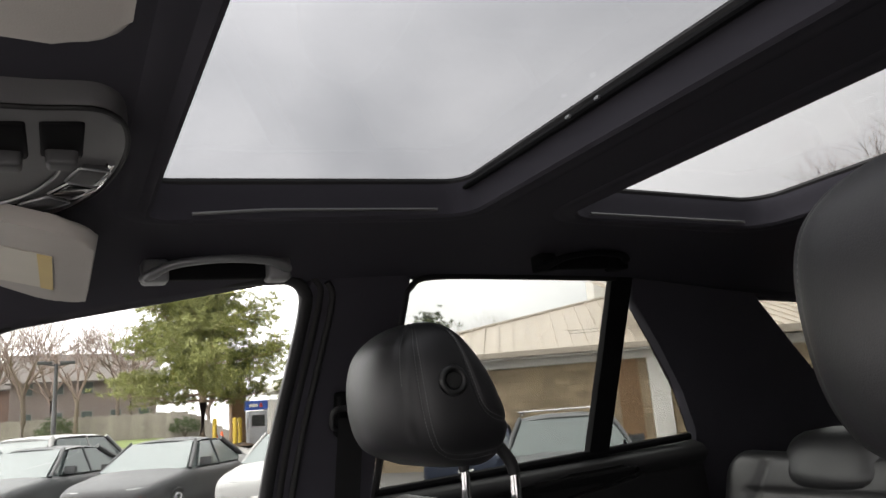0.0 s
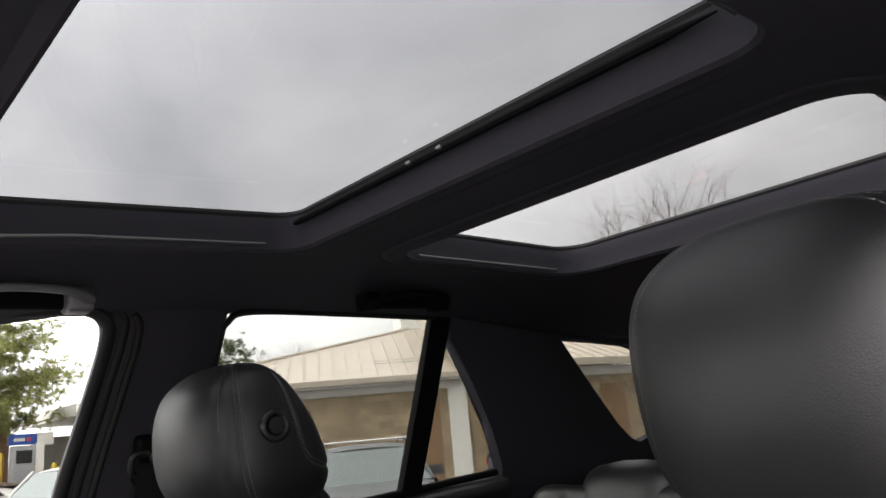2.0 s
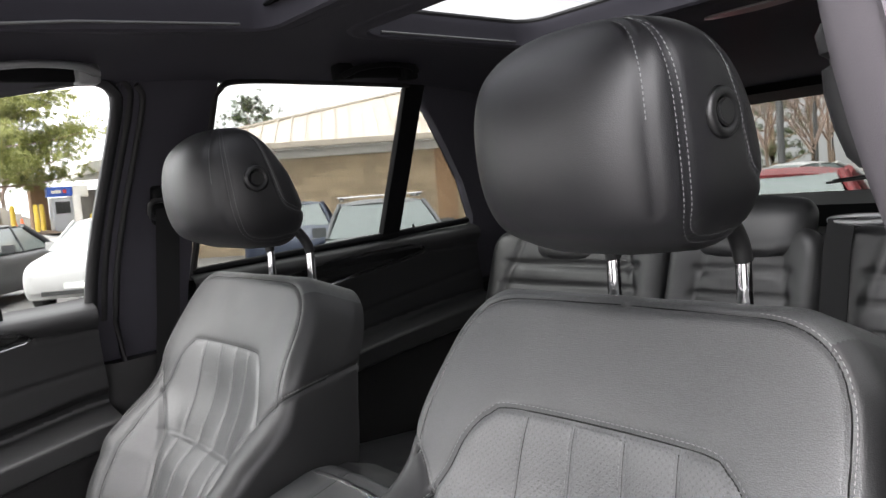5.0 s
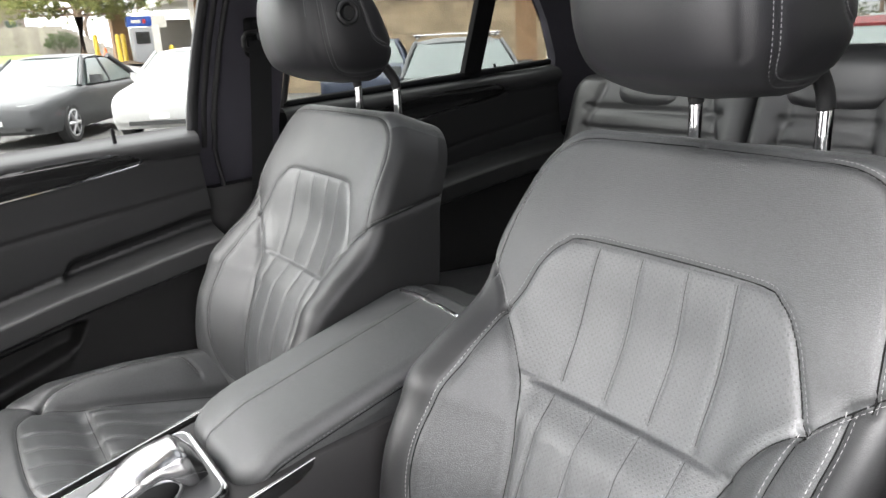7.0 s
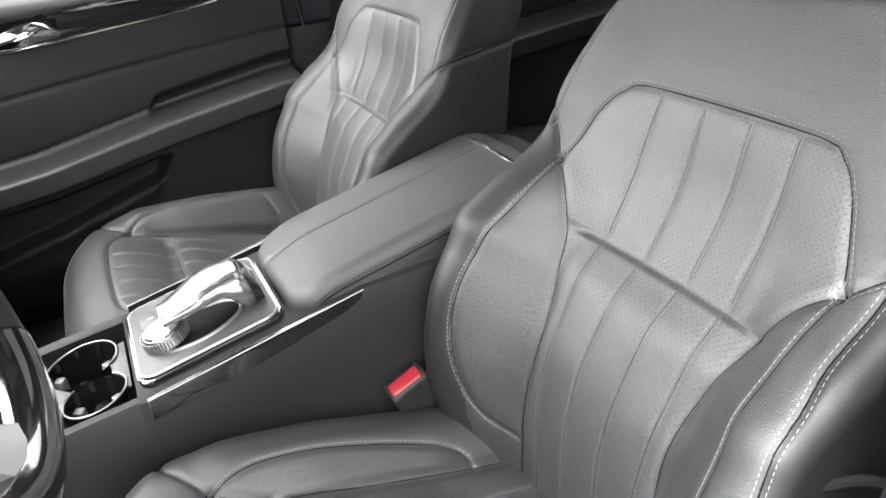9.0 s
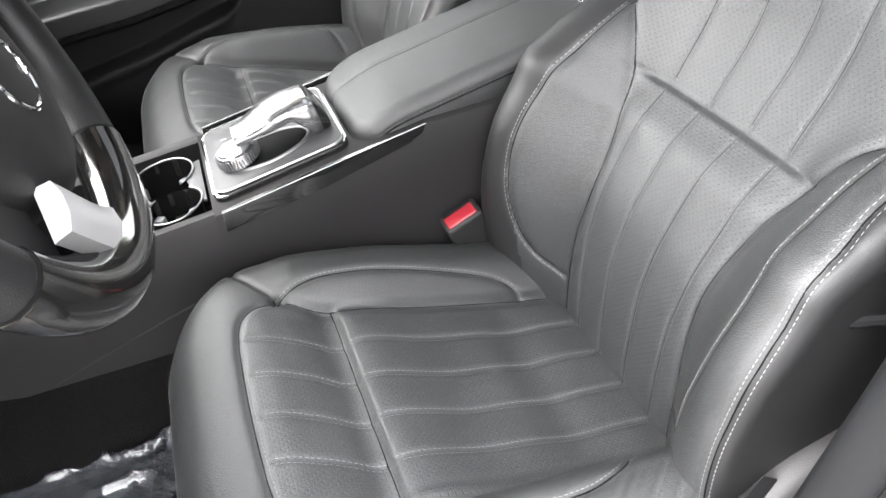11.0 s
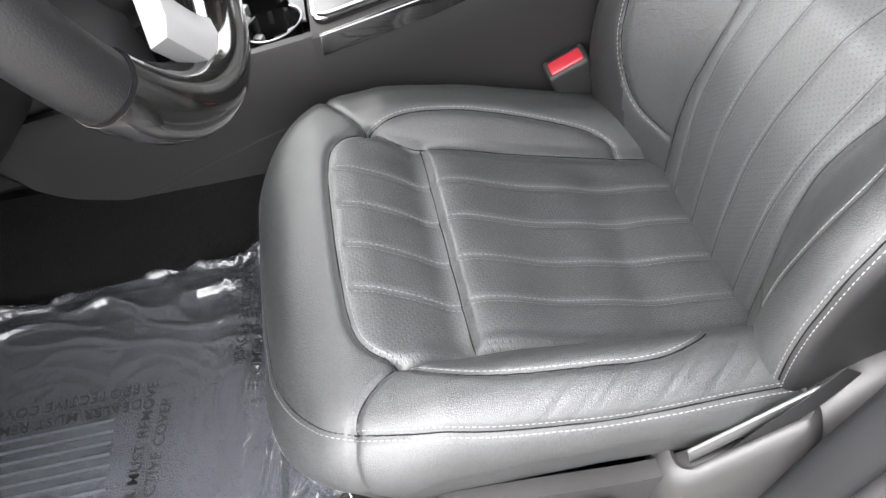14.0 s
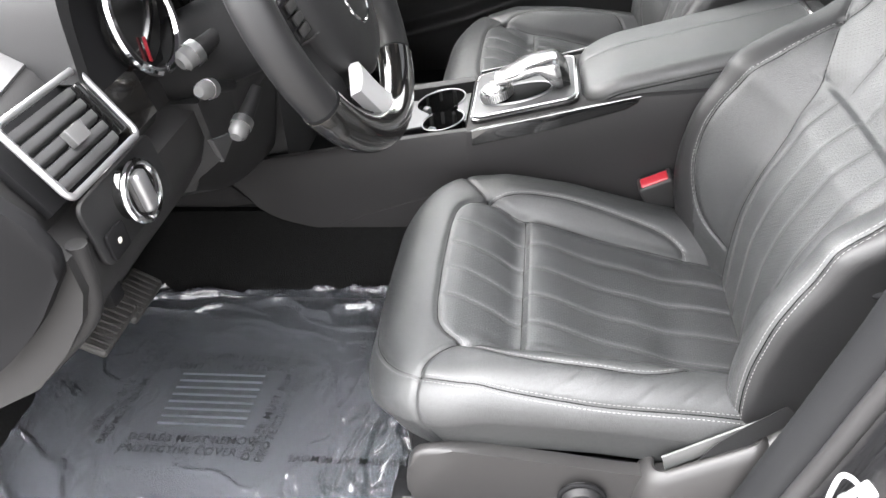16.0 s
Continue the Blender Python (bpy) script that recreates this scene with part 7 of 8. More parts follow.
for yc, zz, sc in ((0.40, 1.225, 1.0), (-0.07, 1.242, 1.0), (-0.45, 1.225, 1.0)):
    rings = []
    for b in np.linspace(-1, 1, 16):
        e = (1 - abs(b) ** 3.0) ** (1 / 2.5)
        rings.append([(1.205 + (0.058 * abs(math.cos(t)) ** 0.8 * (1 if math.cos(t) > 0 else -1)) * e + 0.03 * b, yc + 0.125 * abs(math.sin(t)) ** 0.6 * (1 if math.sin(t) > 0 else -1) * (0.25 + 0.75 * e), zz + 0.062 * b) for t in np.linspace(0, 2 * math.pi, 36, endpoint=False)])
    part("headrest", loft(rings), M_REAR_LEATHER, bench, "low black leather rear headrest")
rb = thing("rear_seat_belt", (1.12, -0.27, 1.0), "black rear seat belt lying on the backrest", "seat belt")
part("webbing", loft([[(x - 0.0015, y - 0.024, z), (x - 0.0015, y + 0.024, z), (x - 0.004, y + 0.024, z + 0.001), (x - 0.004, y - 0.024, z + 0.001)] for x, y, z in ((1.155, -0.265, 1.262), (1.118, -0.268, 1.21), (1.045, -0.275, 1.03), (0.98, -0.285, 0.86))]), M_WEB, rb)
part("bezel", tube([(1.165 + 0.02 * math.sin(t), -0.30 + 0.062 * math.cos(t), 1.258 + 0.004 * math.sin(t)) for t in np.linspace(0, 2 * math.pi, 20, endpoint=False)], 0.006, 8, True), M_SILVER, rb, "grey plastic belt bezel")
# rear wiper on the tailgate glass
wp = thing("rear_wiper", (2.17, -0.1, 1.27), "black rear window wiper", "wiper")
part("wiper_arm", tube([(2.215, -0.22, 1.255), (2.212, -0.05, 1.275), (2.205, 0.16, 1.262)], [0.012, 0.008, 0.004], 8), M_DARK, wp)
part("wiper_blade", tube([(2.205, -0.18, 1.262), (2.203, 0.0, 1.268), (2.202, 0.18, 1.255)], 0.004, 8), M_RUBBER, wp)

lt = thing("door_latch_cap", (0.06, -0.785, 0.88), "white plastic latch cap with a loop on the door pillar", "latch cap")
M_NYLON = material("white_nylon", (0.30, 0.30, 0.30), 0.5)
LP = Matrix.Translation((0.062, -0.781, 0.884)) @ Matrix.Rotation(radians(-38), 4, "Z") @ Matrix.Rotation(radians(20), 4, "Y")
part("cap", box(0.004, 0.030, -0.006, 0.006, -0.034, 0.016, 0.003, 3, LP), M_NYLON, lt, "white moulded cap")
part("loop", tube([LP @ Vector(p) for p in smooth_line([(0.006, -0.006, 0.008), (-0.006, -0.010, 0.014), (-0.012, -0.011, 0.010), (-0.009, -0.010, -0.006), (-0.001, -0.008, -0.030), (0.006, -0.006, -0.036)], 5)], 0.0026, 8), M_NYLON, lt, "white plastic loop")
part("slot", box(0.010, 0.024, -0.0075, 0.0, -0.012, -0.004, 0.001, 2, LP), M_DARK, lt)

# ---- outside: a gently sloping car park ----
TILT = pose(0, 0, 0, 0, 2.5, 0)


def outdoor(ob):
    """Sets a finished thing on the slope of the car park."""
    ob.matrix_basis = TILT @ ob.matrix_basis
    return ob


def rise(x, y):
    a = min(max((y - 17) / 22, 0), 1)
    k = min(max((11 - x) / 4, 0), 1)
    k = k * k * (3 - 2 * k)
    return k * (1.15 * a * a * (3 - 2 * a) + max(0, min(y, 70) - 39) * 0.032)


gx = np.unique(np.r_[np.linspace(-400, -40, 10), np.arange(-40, 60, 2.0), np.linspace(60, 400, 10)])
gy = np.unique(np.r_[np.linspace(-400, -30, 10), np.arange(-30, 80, 2.0), np.linspace(80, 400, 10)])
V = [(x, y, rise(x, y) - 0.003) for x in gx for y in gy]
n = len(gy)
F = [(i * n + j, (i + 1) * n + j, (i + 1) * n + j + 1, i * n + j + 1) for i in range(len(gx) - 1) for j in range(n - 1)]
ground = mesh_object("ground", V, F, M_ASPHALT)
outdoor(tagged(ground, "pale worn asphalt car park stretching to the horizon", "car park", kind="structure"))


def patch(name, outline, mat, label, category, lift=0.02, kind="structure"):
    """A sheet of other ground that follows the rise."""
    bm = bmesh.new()
    bm.faces.new([bm.verts.new((x, y, 0)) for x, y in outline])
    bmesh.ops.triangulate(bm, faces=bm.faces)
    for _ in range(4):
        bmesh.ops.subdivide_edges(bm, edges=[e for e in bm.edges if e.calc_length() > 2.5], cuts=1, use_grid_fill=True)
        bmesh.ops.triangulate(bm, faces=bm.faces)
    for v in bm.verts:
        v.co.z = rise(v.co.x, v.co.y) + lift
    ob = part(name, bm, mat)
    return outdoor(tagged(ob, label, category, kind=kind))


M_CONCRETE = material("pale_concrete_drive", (0.26, 0.255, 0.24), 0.85, scale=0.8, vary=0.15, bump=0.4, bump_scale=40)
M_GRASS = material("spring_grass", (0.13, 0.17, 0.035), 0.9, scale=2.0, vary=0.35, fine=0.4, bump_scale=25)
M_DRY = material("dry_winter_grass", (0.30, 0.23, 0.12), 0.95, scale=2.0, vary=0.3, fine=0.4, bump_scale=25)
M_MULCH = material("brown_mulch", (0.12, 0.075, 0.045), 0.95, scale=8, vary=0.3, fine=0.5, bump_scale=30)
M_FENCE = material("weathered_fence_wood", (0.30, 0.27, 0.235), 0.85, scale=3, vary=0.25, island=0.15)
M_YELLOW = material("yellow_bollard_paint", (0.62, 0.43, 0.04), 0.5)
M_ORANGE = material("orange_cone_plastic", (0.75, 0.13, 0.03), 0.5)
M_WHITE = material("white_trim_paint", (0.72, 0.70, 0.66), 0.6)
M_BLUE = material("blue_sign_face", (0.03, 0.09, 0.42), 0.4)
M_BARK = material("grey_brown_bark", (0.16, 0.125, 0.10), 0.95, scale=20, vary=0.35, bump=0.8, bump_scale=60)
M_TWIG = material("bare_twigs", (0.22, 0.165, 0.14), 0.95, vary=0.2)
M_PINE_BARK = material("red_brown_pine_bark", (0.30, 0.225, 0.165), 0.95, scale=14, vary=0.35, bump=0.8, bump_scale=50)
M_NEEDLE = material("pine_needles", (0.235, 0.25, 0.08), 0.75, scale=1.5, vary=0.35, island=0.35)
M_DARKGREEN = material("dark_evergreen", (0.075, 0.10, 0.04), 0.8, scale=2, vary=0.3, island=0.3)
M_STONE = material("tan_stone_block", (0.33, 0.255, 0.17), 0.9, scale=5, vary=0.15, island=0.22, bump=0.5, bump_scale=40)
M_MORTAR = material("tan_mortar", (0.30, 0.25, 0.18), 0.95)
M_ROOF = material("tan_standing_seam_metal", (0.46, 0.40, 0.33), 0.45, 0.2, scale=1.5, vary=0.08)
M_POLE = material("dark_lamp_pole", (0.06, 0.06, 0.06), 0.5)
M_BRICK = material("brown_brick_pier", (0.26, 0.16, 0.09), 0.9, scale=6, vary=0.25, fine=0.3, bump_scale=20)

patch("drive", [(-30, 33), (9, 28), (9, 40), (-30, 47)], M_CONCRETE, "pale concrete drive behind the car park", "drive", 0.02)
patch("lawn", [(-40, 47), (9, 40), (9, 60), (-40, 62)], M_GRASS, "bright green grass strip before the fence", "lawn", 0.04, "stuff")
patch("planting_bed", [(1.5, 33.5), (6.0, 33.0), (9.5, 34.0), (9.0, 37.5), (5.0, 38.5), (2.0, 37.0)], M_MULCH, "brown mulch bed under the pine", "planting bed", 0.07, "stuff")
patch("verge", [(22, -6), (70, -20), (70, 40), (34, 16), (26, 9)], M_DRY, "dry winter grass verge behind the car park", "verge", 0.03, "stuff")


# ---- parked vehicles ----
M_CARGLASS = material("dark_car_glass", (0.095, 0.115, 0.112), 0.12, coat=0.0, spec=0.5, rough_vary=0.02)
M_TYRE = material("tyre_rubber", (0.015, 0.015, 0.015), 0.8)
M_RIM = material("alloy_rim", (0.45, 0.45, 0.46), 0.3, 0.9)
M_LAMP = material("headlamp_lens", (0.60, 0.62, 0.62), 0.08, coat=1.0)
M_TAIL = material("red_tail_lamp", (0.35, 0.01, 0.01), 0.15, coat=1.0)
M_NUMBER = material("plain_white_plate", (0.65, 0.65, 0.62), 0.5)
PAINTS = {}


def paint(color):
    if color not in PAINTS:
        PAINTS[color] = material("car_paint", color, 0.46, 0.0, vary=0.03, coat=0.0, rough_vary=0.03, spec=0.22)
    return PAINTS[color]


def build_vehicle(front, heading, color, label, tall=0.0, rack=False, wagon=False, length=4.6, z=0.0):
    """A parked car: painted body, roof, single windows, wheels, lamps. front: middle of the nose; heading: where the nose points."""
    h = Vector((heading[0], heading[1], 0)).normalized()
    side = Vector((0, 0, 1)).cross(h)
    org = Vector((front[0], front[1], rise(*front) + z))
    car = thing("parked_car", tuple(org), label, "car", "parked cars")

    def at(s, w, zz):
        return org - h * s + side * w + Vector((0, 0, zz))
    L, hw = length, 0.91
    belt, roof = 0.92 + tall * 0.6, 1.44 + tall
    st = [0.0, 0.04, 0.18, 0.5, 0.95, 1.35, 2.0, 3.0, 3.7, 4.1, 4.45, 4.57, 4.6]
    wd = [0.62, 0.72, 0.82, 0.88, 0.90, 0.91, 0.91, 0.91, 0.90, 0.87, 0.82, 0.74, 0.66]
    top = [0.62, 0.68, 0.74, 0.82, 0.88, 0.93, 0.92, 0.93, 0.95, 0.97, 0.96, 0.90, 0.84]
    if wagon:
        top = top[:8] + [0.95, 0.95, 0.94, 0.90, 0.84]
    rings = []
    fine = np.unique(np.r_[np.linspace(0, 0.2, 6), np.linspace(0.2, 4.4, 24), np.linspace(4.4, 4.6, 6)])
    for s, w, t in zip(fine, curve(fine, st, wd), curve(fine, st, top)):
        s, w, t = float(s) * L / 4.6, float(w), float(t) + tall * 0.6
        lo = 0.24 if 0.1 < s < L - 0.1 else 0.34
        rings.append([at(s, sg * ww, zz) for sg, ww, zz in ((-1, w * 0.93, lo), (-1, w * 0.99, 0.36), (-1, w, 0.50), (-1, w * 0.985, 0.62), (-1, w, t - 0.20), (-1, w * 0.99, t - 0.11), (-1, w * 0.965, t - 0.05), (-1, w * 0.92, t - 0.015), (-1, w * 0.86, t), (-1, w * 0.45, t + 0.025),
                                                            (1, w * 0.45, t + 0.025), (1, w * 0.86, t), (1, w * 0.92, t - 0.015), (1, w * 0.965, t - 0.05), (1, w * 0.99, t - 0.11), (1, w, t - 0.20), (1, w * 0.985, 0.62), (1, w, 0.50), (1, w * 0.99, 0.36), (1, w * 0.93, lo))])
    part("body", loft(rings), paint(color), car, "", angle=60)
    b0, r0, r1, b1 = (1.30, 2.05, 3.2, 4.25) if not wagon else (1.25, 1.95, 3.9, 4.5)
    k = L / 4.6
    b0, r0, r1, b1 = b0 * k, r0 * k, r1 * k, b1 * k

    def gh(f, w, v):
        """Place on the greenhouse: f along, w side, v from belt (0) to roof (1)."""
        zz = belt + (roof - 0.03 - belt) * v
        return (f, w * (0.84 - 0.20 * v ** 1.3), zz)
    # dark inner block, so that the glass has depth behind it
    part("cabin", loft([[at(*gh(b0 + 0.08, w, 0)) for w in (-0.95, 0.95)] + [at(*gh(b1 - 0.08, w, 0)) for w in (0.95, -0.95)], [at(*gh(r0 + 0.06, w, 0.95)) for w in (-0.9, 0.9)] + [at(*gh(r1 - 0.06, w, 0.95)) for w in (0.9, -0.9)]]), M_CARGLASS, car)
    rr = []
    for f, dz in ((r0 - 0.02, -0.02), (r0 + 0.25, 0.02), ((r0 + r1) / 2, 0.035), (r1 - 0.2, 0.015), (r1 + 0.05, -0.03)):
        rr.append([at(f, w, roof + dz - 0.05 * abs(w / 0.64) ** 3) for w in np.linspace(-0.66, 0.66, 9)] + [at(f, w, roof + dz - 0.10) for w in (0.60, -0.60)])
    part("roof", loft(rr), paint(color), car)

    def window(name, quad, label=""):
        c = sum((Vector(q) for q in quad), Vector()) / 4
        n = (Vector(quad[1]) - Vector(quad[0])).cross(Vector(quad[3]) - Vector(quad[0])).normalized()
        mid = org - h * (L / 2) + Vector((0, 0, 1.0))
        if n.dot(c - mid) < 0:
            n = -n
        bm = bmesh.new()
        a = [bm.verts.new(Vector(q) + n * 0.010) for q in quad]
        b = [bm.verts.new(Vector(q) - n * 0.012) for q in quad]
        bm.faces.new(a)
        bm.faces.new(b[::-1])
        for i in range(4):
            bm.faces.new((a[i], b[i], b[(i + 1) % 4], a[(i + 1) % 4]))
        bmesh.ops.bevel(bm, geom=[e for e in bm.edges], offset=0.004, segments=1, affect="EDGES")
        part(name, bm, M_CARGLASS, car, label, smooth=False)
    window("windscreen", [at(*gh(b0 + 0.02, -0.97, 0.02)), at(*gh(b0 + 0.02, 0.97, 0.02)), at(*gh(r0, 0.93, 0.97)), at(*gh(r0, -0.93, 0.97))])
    window("rear_window", [at(*gh(b1 - 0.02, -0.95, 0.02)), at(*gh(b1 - 0.02, 0.95, 0.02)), at(*gh(r1, 0.92, 0.97)), at(*gh(r1, -0.92, 0.97))])
    mid = (b0 + b1) / 2 - 0.1
    for sg in (-1, 1):
        window("front_side_window", [at(*gh(b0 + 0.42, sg * 1.0, 0.04)), at(*gh(mid - 0.03, sg * 1.0, 0.04)), at(*gh(mid - 0.06, sg * 1.0, 0.93)), at(*gh(r0 + 0.16, sg * 1.0, 0.93))])
        window("rear_side_window", [at(*gh(mid + 0.05, sg * 1.0, 0.04)), at(*gh(b1 - 0.45, sg * 1.0, 0.06)), at(*gh(r1 - 0.12, sg * 1.0, 0.93)), at(*gh(mid + 0.02, sg * 1.0, 0.93))])
        # pillars
        for f0, v0, f1, v1, r in ((b0 + 0.10, 0.0, r0 + 0.02, 1.0, 0.035), (mid, 0.0, mid - 0.02, 1.0, 0.03), (b1 - 0.10, 0.0, r1, 1.0, 0.05)):
            part("pillar", tube([at(*gh(f0, sg * 1.0, v0)), at(*gh((f0 + f1) / 2, sg * 1.0, (v0 + v1) / 2)), at(*gh(f1, sg * 1.0, v1))], r, 8), paint(color), car)
        part("mirror", loft([[at(b0 + 0.48 + a, sg * (0.86 + b), belt + 0.03 + c) for a, c in ((0, 0), (0.10, 0.0), (0.10, 0.12), (0, 0.14))] for b in (0.0, 0.10, 0.20)]), paint(color), car)
        lamp_o = [(0.03, 0.42), (0.09, 0.66), (0.42, 0.845), (0.46, 0.85), (0.20, 0.74), (0.05, 0.55)]
        part("headlight", loft([[at(f * k + 0.01, sg * w * 0.985, 0.60 + tall * 0.6 + dz + 0.10 * f) for f, w in lamp_o] for dz in (0.0, 0.11)]), M_LAMP, car)
        part("tail_light", loft([[at(L - f, sg * w, 0.76 + tall * 0.6 + dz) for f, w in ((-0.005, 0.50), (0.03, 0.74), (0.22, 0.86), (0.30, 0.80), (0.10, 0.55))] for dz in (0.0, 0.12)]), M_TAIL, car)
        for f in (0.86 * k, 3.62 * k):
            tyre = bmesh.new()
            for r0_, r1_ in ((0.27, 0.0),):
                c = at(f, sg * 0.80, 0.335)
                rings = []
                for rad, off in ((0.21, -0.09), (0.30, -0.10), (0.335, -0.07), (0.335, 0.07), (0.30, 0.10), (0.21, 0.09)):
                    rings.append([c + side * (sg * off) + h * (rad * math.cos(t)) + Vector((0, 0, rad * math.sin(t))) for t in np.linspace(0, 2 * math.pi, 28, endpoint=False)])
            tyre.free()
            wheel_part = part("wheel", loft(rings, caps=False), M_TYRE, car, "black rubber tyre")
            bm = bmesh.new()
            for q in range(6):
                t0 = 2 * math.pi * q / 6
                p0 = c + side * (sg * 0.085)
                add_tube(bm, [p0, p0 + h * (0.21 * math.cos(t0)) + Vector((0, 0, 0.21 * math.sin(t0)))], [0.045, 0.028], 6)
            add_tube(bm, [c + side * (sg * 0.085) + h * (0.215 * math.cos(t)) + Vector((0, 0, 0.215 * math.sin(t))) for t in np.linspace(0, 2 * math.pi, 24, endpoint=False)], 0.018, 6, True)
            part("rim", bm, M_RIM, wheel_part, "spoked alloy rim")
    part("grille", loft([[at(0.015 + 0.05 * (w / 0.4) ** 2, w, zz + tall * 0.6) for w in (-0.36, 0.36)] + [at(0.08, w, zz + tall * 0.6) for w in (0.36, -0.36)] for zz in (0.47, 0.63)]), M_TYRE, car, "black grille")
    part("bumper_slot", loft([[at(-0.006, w, zz) for w in (-0.5, 0.5)] + [at(0.1, w, zz) for w in (0.55, -0.55)] for zz in (0.30, 0.37)]), M_TYRE, car)
    part("plate_bar", loft([[at(-0.02, w, zz) for w in (-0.15, 0.15)] + [at(0.02, w, zz) for w in (0.15, -0.15)] for zz in (0.40, 0.48)]), M_NUMBER, car)
    if rack:
        for sg in (-1, 1):
            part("roof_rail", tube([at(f, sg * 0.60, roof + 0.045 + 0.0 * f) for f in np.linspace(r0 + 0.15, r1 - 0.1, 6)], 0.016, 8), M_SATIN, car, "bright roof rail")
        for f in (r0 + 0.35, r1 - 0.55):
            part("cross_bar", tube([at(f, w, roof + 0.085) for w in (-0.66, -0.3, 0.3, 0.66)], 0.020, 8, flat=0.6), M_SATIN, car, "silver cross bar")
            for sg in (-1, 1):
                part("bar_foot", loft([[at(f + a, sg * 0.60 + b, zz) for a, b in ((-0.05, -0.03), (0.05, -0.03), (0.05, 0.03), (-0.05, 0.03))] for zz in (roof + 0.03, roof + 0.085)]), M_TYRE, car)
    return outdoor(car)


HEAD = (-0.55, -0.835)
ROW = np.array((-0.835, 0.55))
WHITE, SILVER, GREY, BLACK, BLUE, RED = (0.27, 0.27, 0.265), (0.075, 0.078, 0.080), (0.045, 0.046, 0.048), (0.012, 0.012, 0.013), (0.030, 0.037, 0.058), (0.11, 0.014, 0.016)
row0 = np.array((2.55, 11.4))
for k, (col, tl, lab, wg) in enumerate(((WHITE, 0.0, "white saloon car parked in the row", False), (GREY, 0.0, "dark grey sporty saloon parked in the row", False), (SILVER, 0.02, "silver saloon parked in the row", False),
                                        (WHITE, 0.10, "white estate car parked in the row", True), (BLACK, 0.0, "black saloon parked in the row", False), (SILVER, 0.14, "silver crossover parked in the row", True))):
    build_vehicle(tuple(row0 + ROW * 2.65 * k), HEAD, col, lab, tl, wagon=wg)
row1 = np.array((1.2, 20.0))
for k, (col, tl, lab) in enumerate(((WHITE, 0.24, "white sport utility parked in the second row"), (SILVER, 0.0, "silver car parked in the second row"), (GREY, 0.1, "grey car parked in the second row"))):
    build_vehicle(tuple(row1 + ROW * 2.9 * k), (0.55, 0.835), col, lab, tl, wagon=tl > 0.1, z=-0.05)
build_vehicle((5.08, 6.57), HEAD, SILVER, "silver estate car with roof bars by the building", -0.06, rack=True, wagon=True, z=-0.02)
build_vehicle((6.6, 12.1), HEAD, BLUE, "dark blue saloon beside the silver estate", -0.02)
build_vehicle((9.4, 6.6), HEAD, BLUE, "blue grey saloon at the end of the row", -0.03)
build_vehicle((4.3, 1.75), (-0.93, -0.3), RED, "red saloon parked behind the tailgate", -0.05, z=-0.03)
for k, (col, lab) in enumerate(((WHITE, "white car in the far rear row"), (SILVER, "silver car in the far rear row"), (WHITE, "white crossover in the far rear row"), (WHITE, "white car in the far rear row"))):
    build_vehicle((16.2 + 2.2 * (k % 2) + 0.8 * k, 8.4 - 2.75 * k), (-0.9, 0.35), col, lab, 0.12 if k == 2 else 0.0, wagon=k == 2)


# ---- bank building ----
BP, BR, BN = Vector((14.0, 16.2, 0)), Vector((-0.835, 0.55, 0)), Vector((0.55, 0.835, 0))


def bpt(s, t, z):
    return BP + BR * s + BN * t + Vector((0, 0, z))


bld = thing("bank_building", tuple(bpt(0, 3, 0)), "low tan stone building with a ribbed metal roof", "building")
EAVE, SLOPE = 3.2, 0.40


def wall_run(f, x0, x1, z1, parent, name):
    """A wall with proud stone courses; f(u, depth, z) gives the place."""
    part(name, loft([[f(x0, 0.02, z), f(x1, 0.02, z), f(x1, 0.3, z), f(x0, 0.3, z)] for z in (-0.1, z1)]), M_MORTAR, parent, "tan mortar wall")
    V, F = [], []
    z, row = 0.0, 0
    rnd = random.Random(5)
    while z < z1 - 0.05:
        hh = min(0.195, z1 - z)
        u = x0 + (row % 2) * -0.25
        while u < x1:
            ln = rnd.uniform(0.34, 0.62)
            a, b = max(u, x0) + 0.006, min(u + ln, x1) - 0.006
            if b - a > 0.05:
                d = rnd.uniform(-0.012, 0.004)
                o = len(V)
                for uu in (a, b):
                    for zz in (z + 0.006, z + hh - 0.006):
                        for dd in (d, 0.03):
                            V.append(f(uu, dd, zz))
                F.extend([(o, o + 2, o + 6, o + 4), (o + 2, o + 3, o + 7, o + 6), (o, o + 4, o + 5, o + 1), (o, o + 1, o + 3, o + 2), (o + 4, o + 6, o + 7, o + 5)])
            u += ln
        z += hh
        row += 1
    mesh_object("stone_courses", V, F, M_STONE, parent, "uneven tan stone blocks", smooth=False, kind="stuff")


wall_run(lambda u, d, z: bpt(u, d, z), -3.2, 8.0, 2.78, bld, "wall")
part("fascia_band", loft([[bpt(-3.4, -0.04, z), bpt(8.1, -0.04, z), bpt(8.1, 0.2, z), bpt(-3.4, 0.2, z)] for z in (2.76, 2.98)]), M_WHITE, bld, "pale painted band")
part("soffit", loft([[bpt(-3.6, -0.45, z), bpt(8.5, -0.45, z), bpt(8.5, 0.2, z), bpt(-3.6, 0.2, z)] for z in (2.98, 3.06)]), M_WHITE, bld)
part("gutter", loft([[bpt(-3.6, -0.55, z), bpt(8.6, -0.55, z), bpt(8.6, -0.42, z), bpt(-3.6, -0.42, z)] for z in (3.04, 3.2)]), M_ROOF, bld, "tan metal gutter")


def roof_pt(s, t, up=0.0):
    return bpt(s, t, EAVE + SLOPE * t + up)


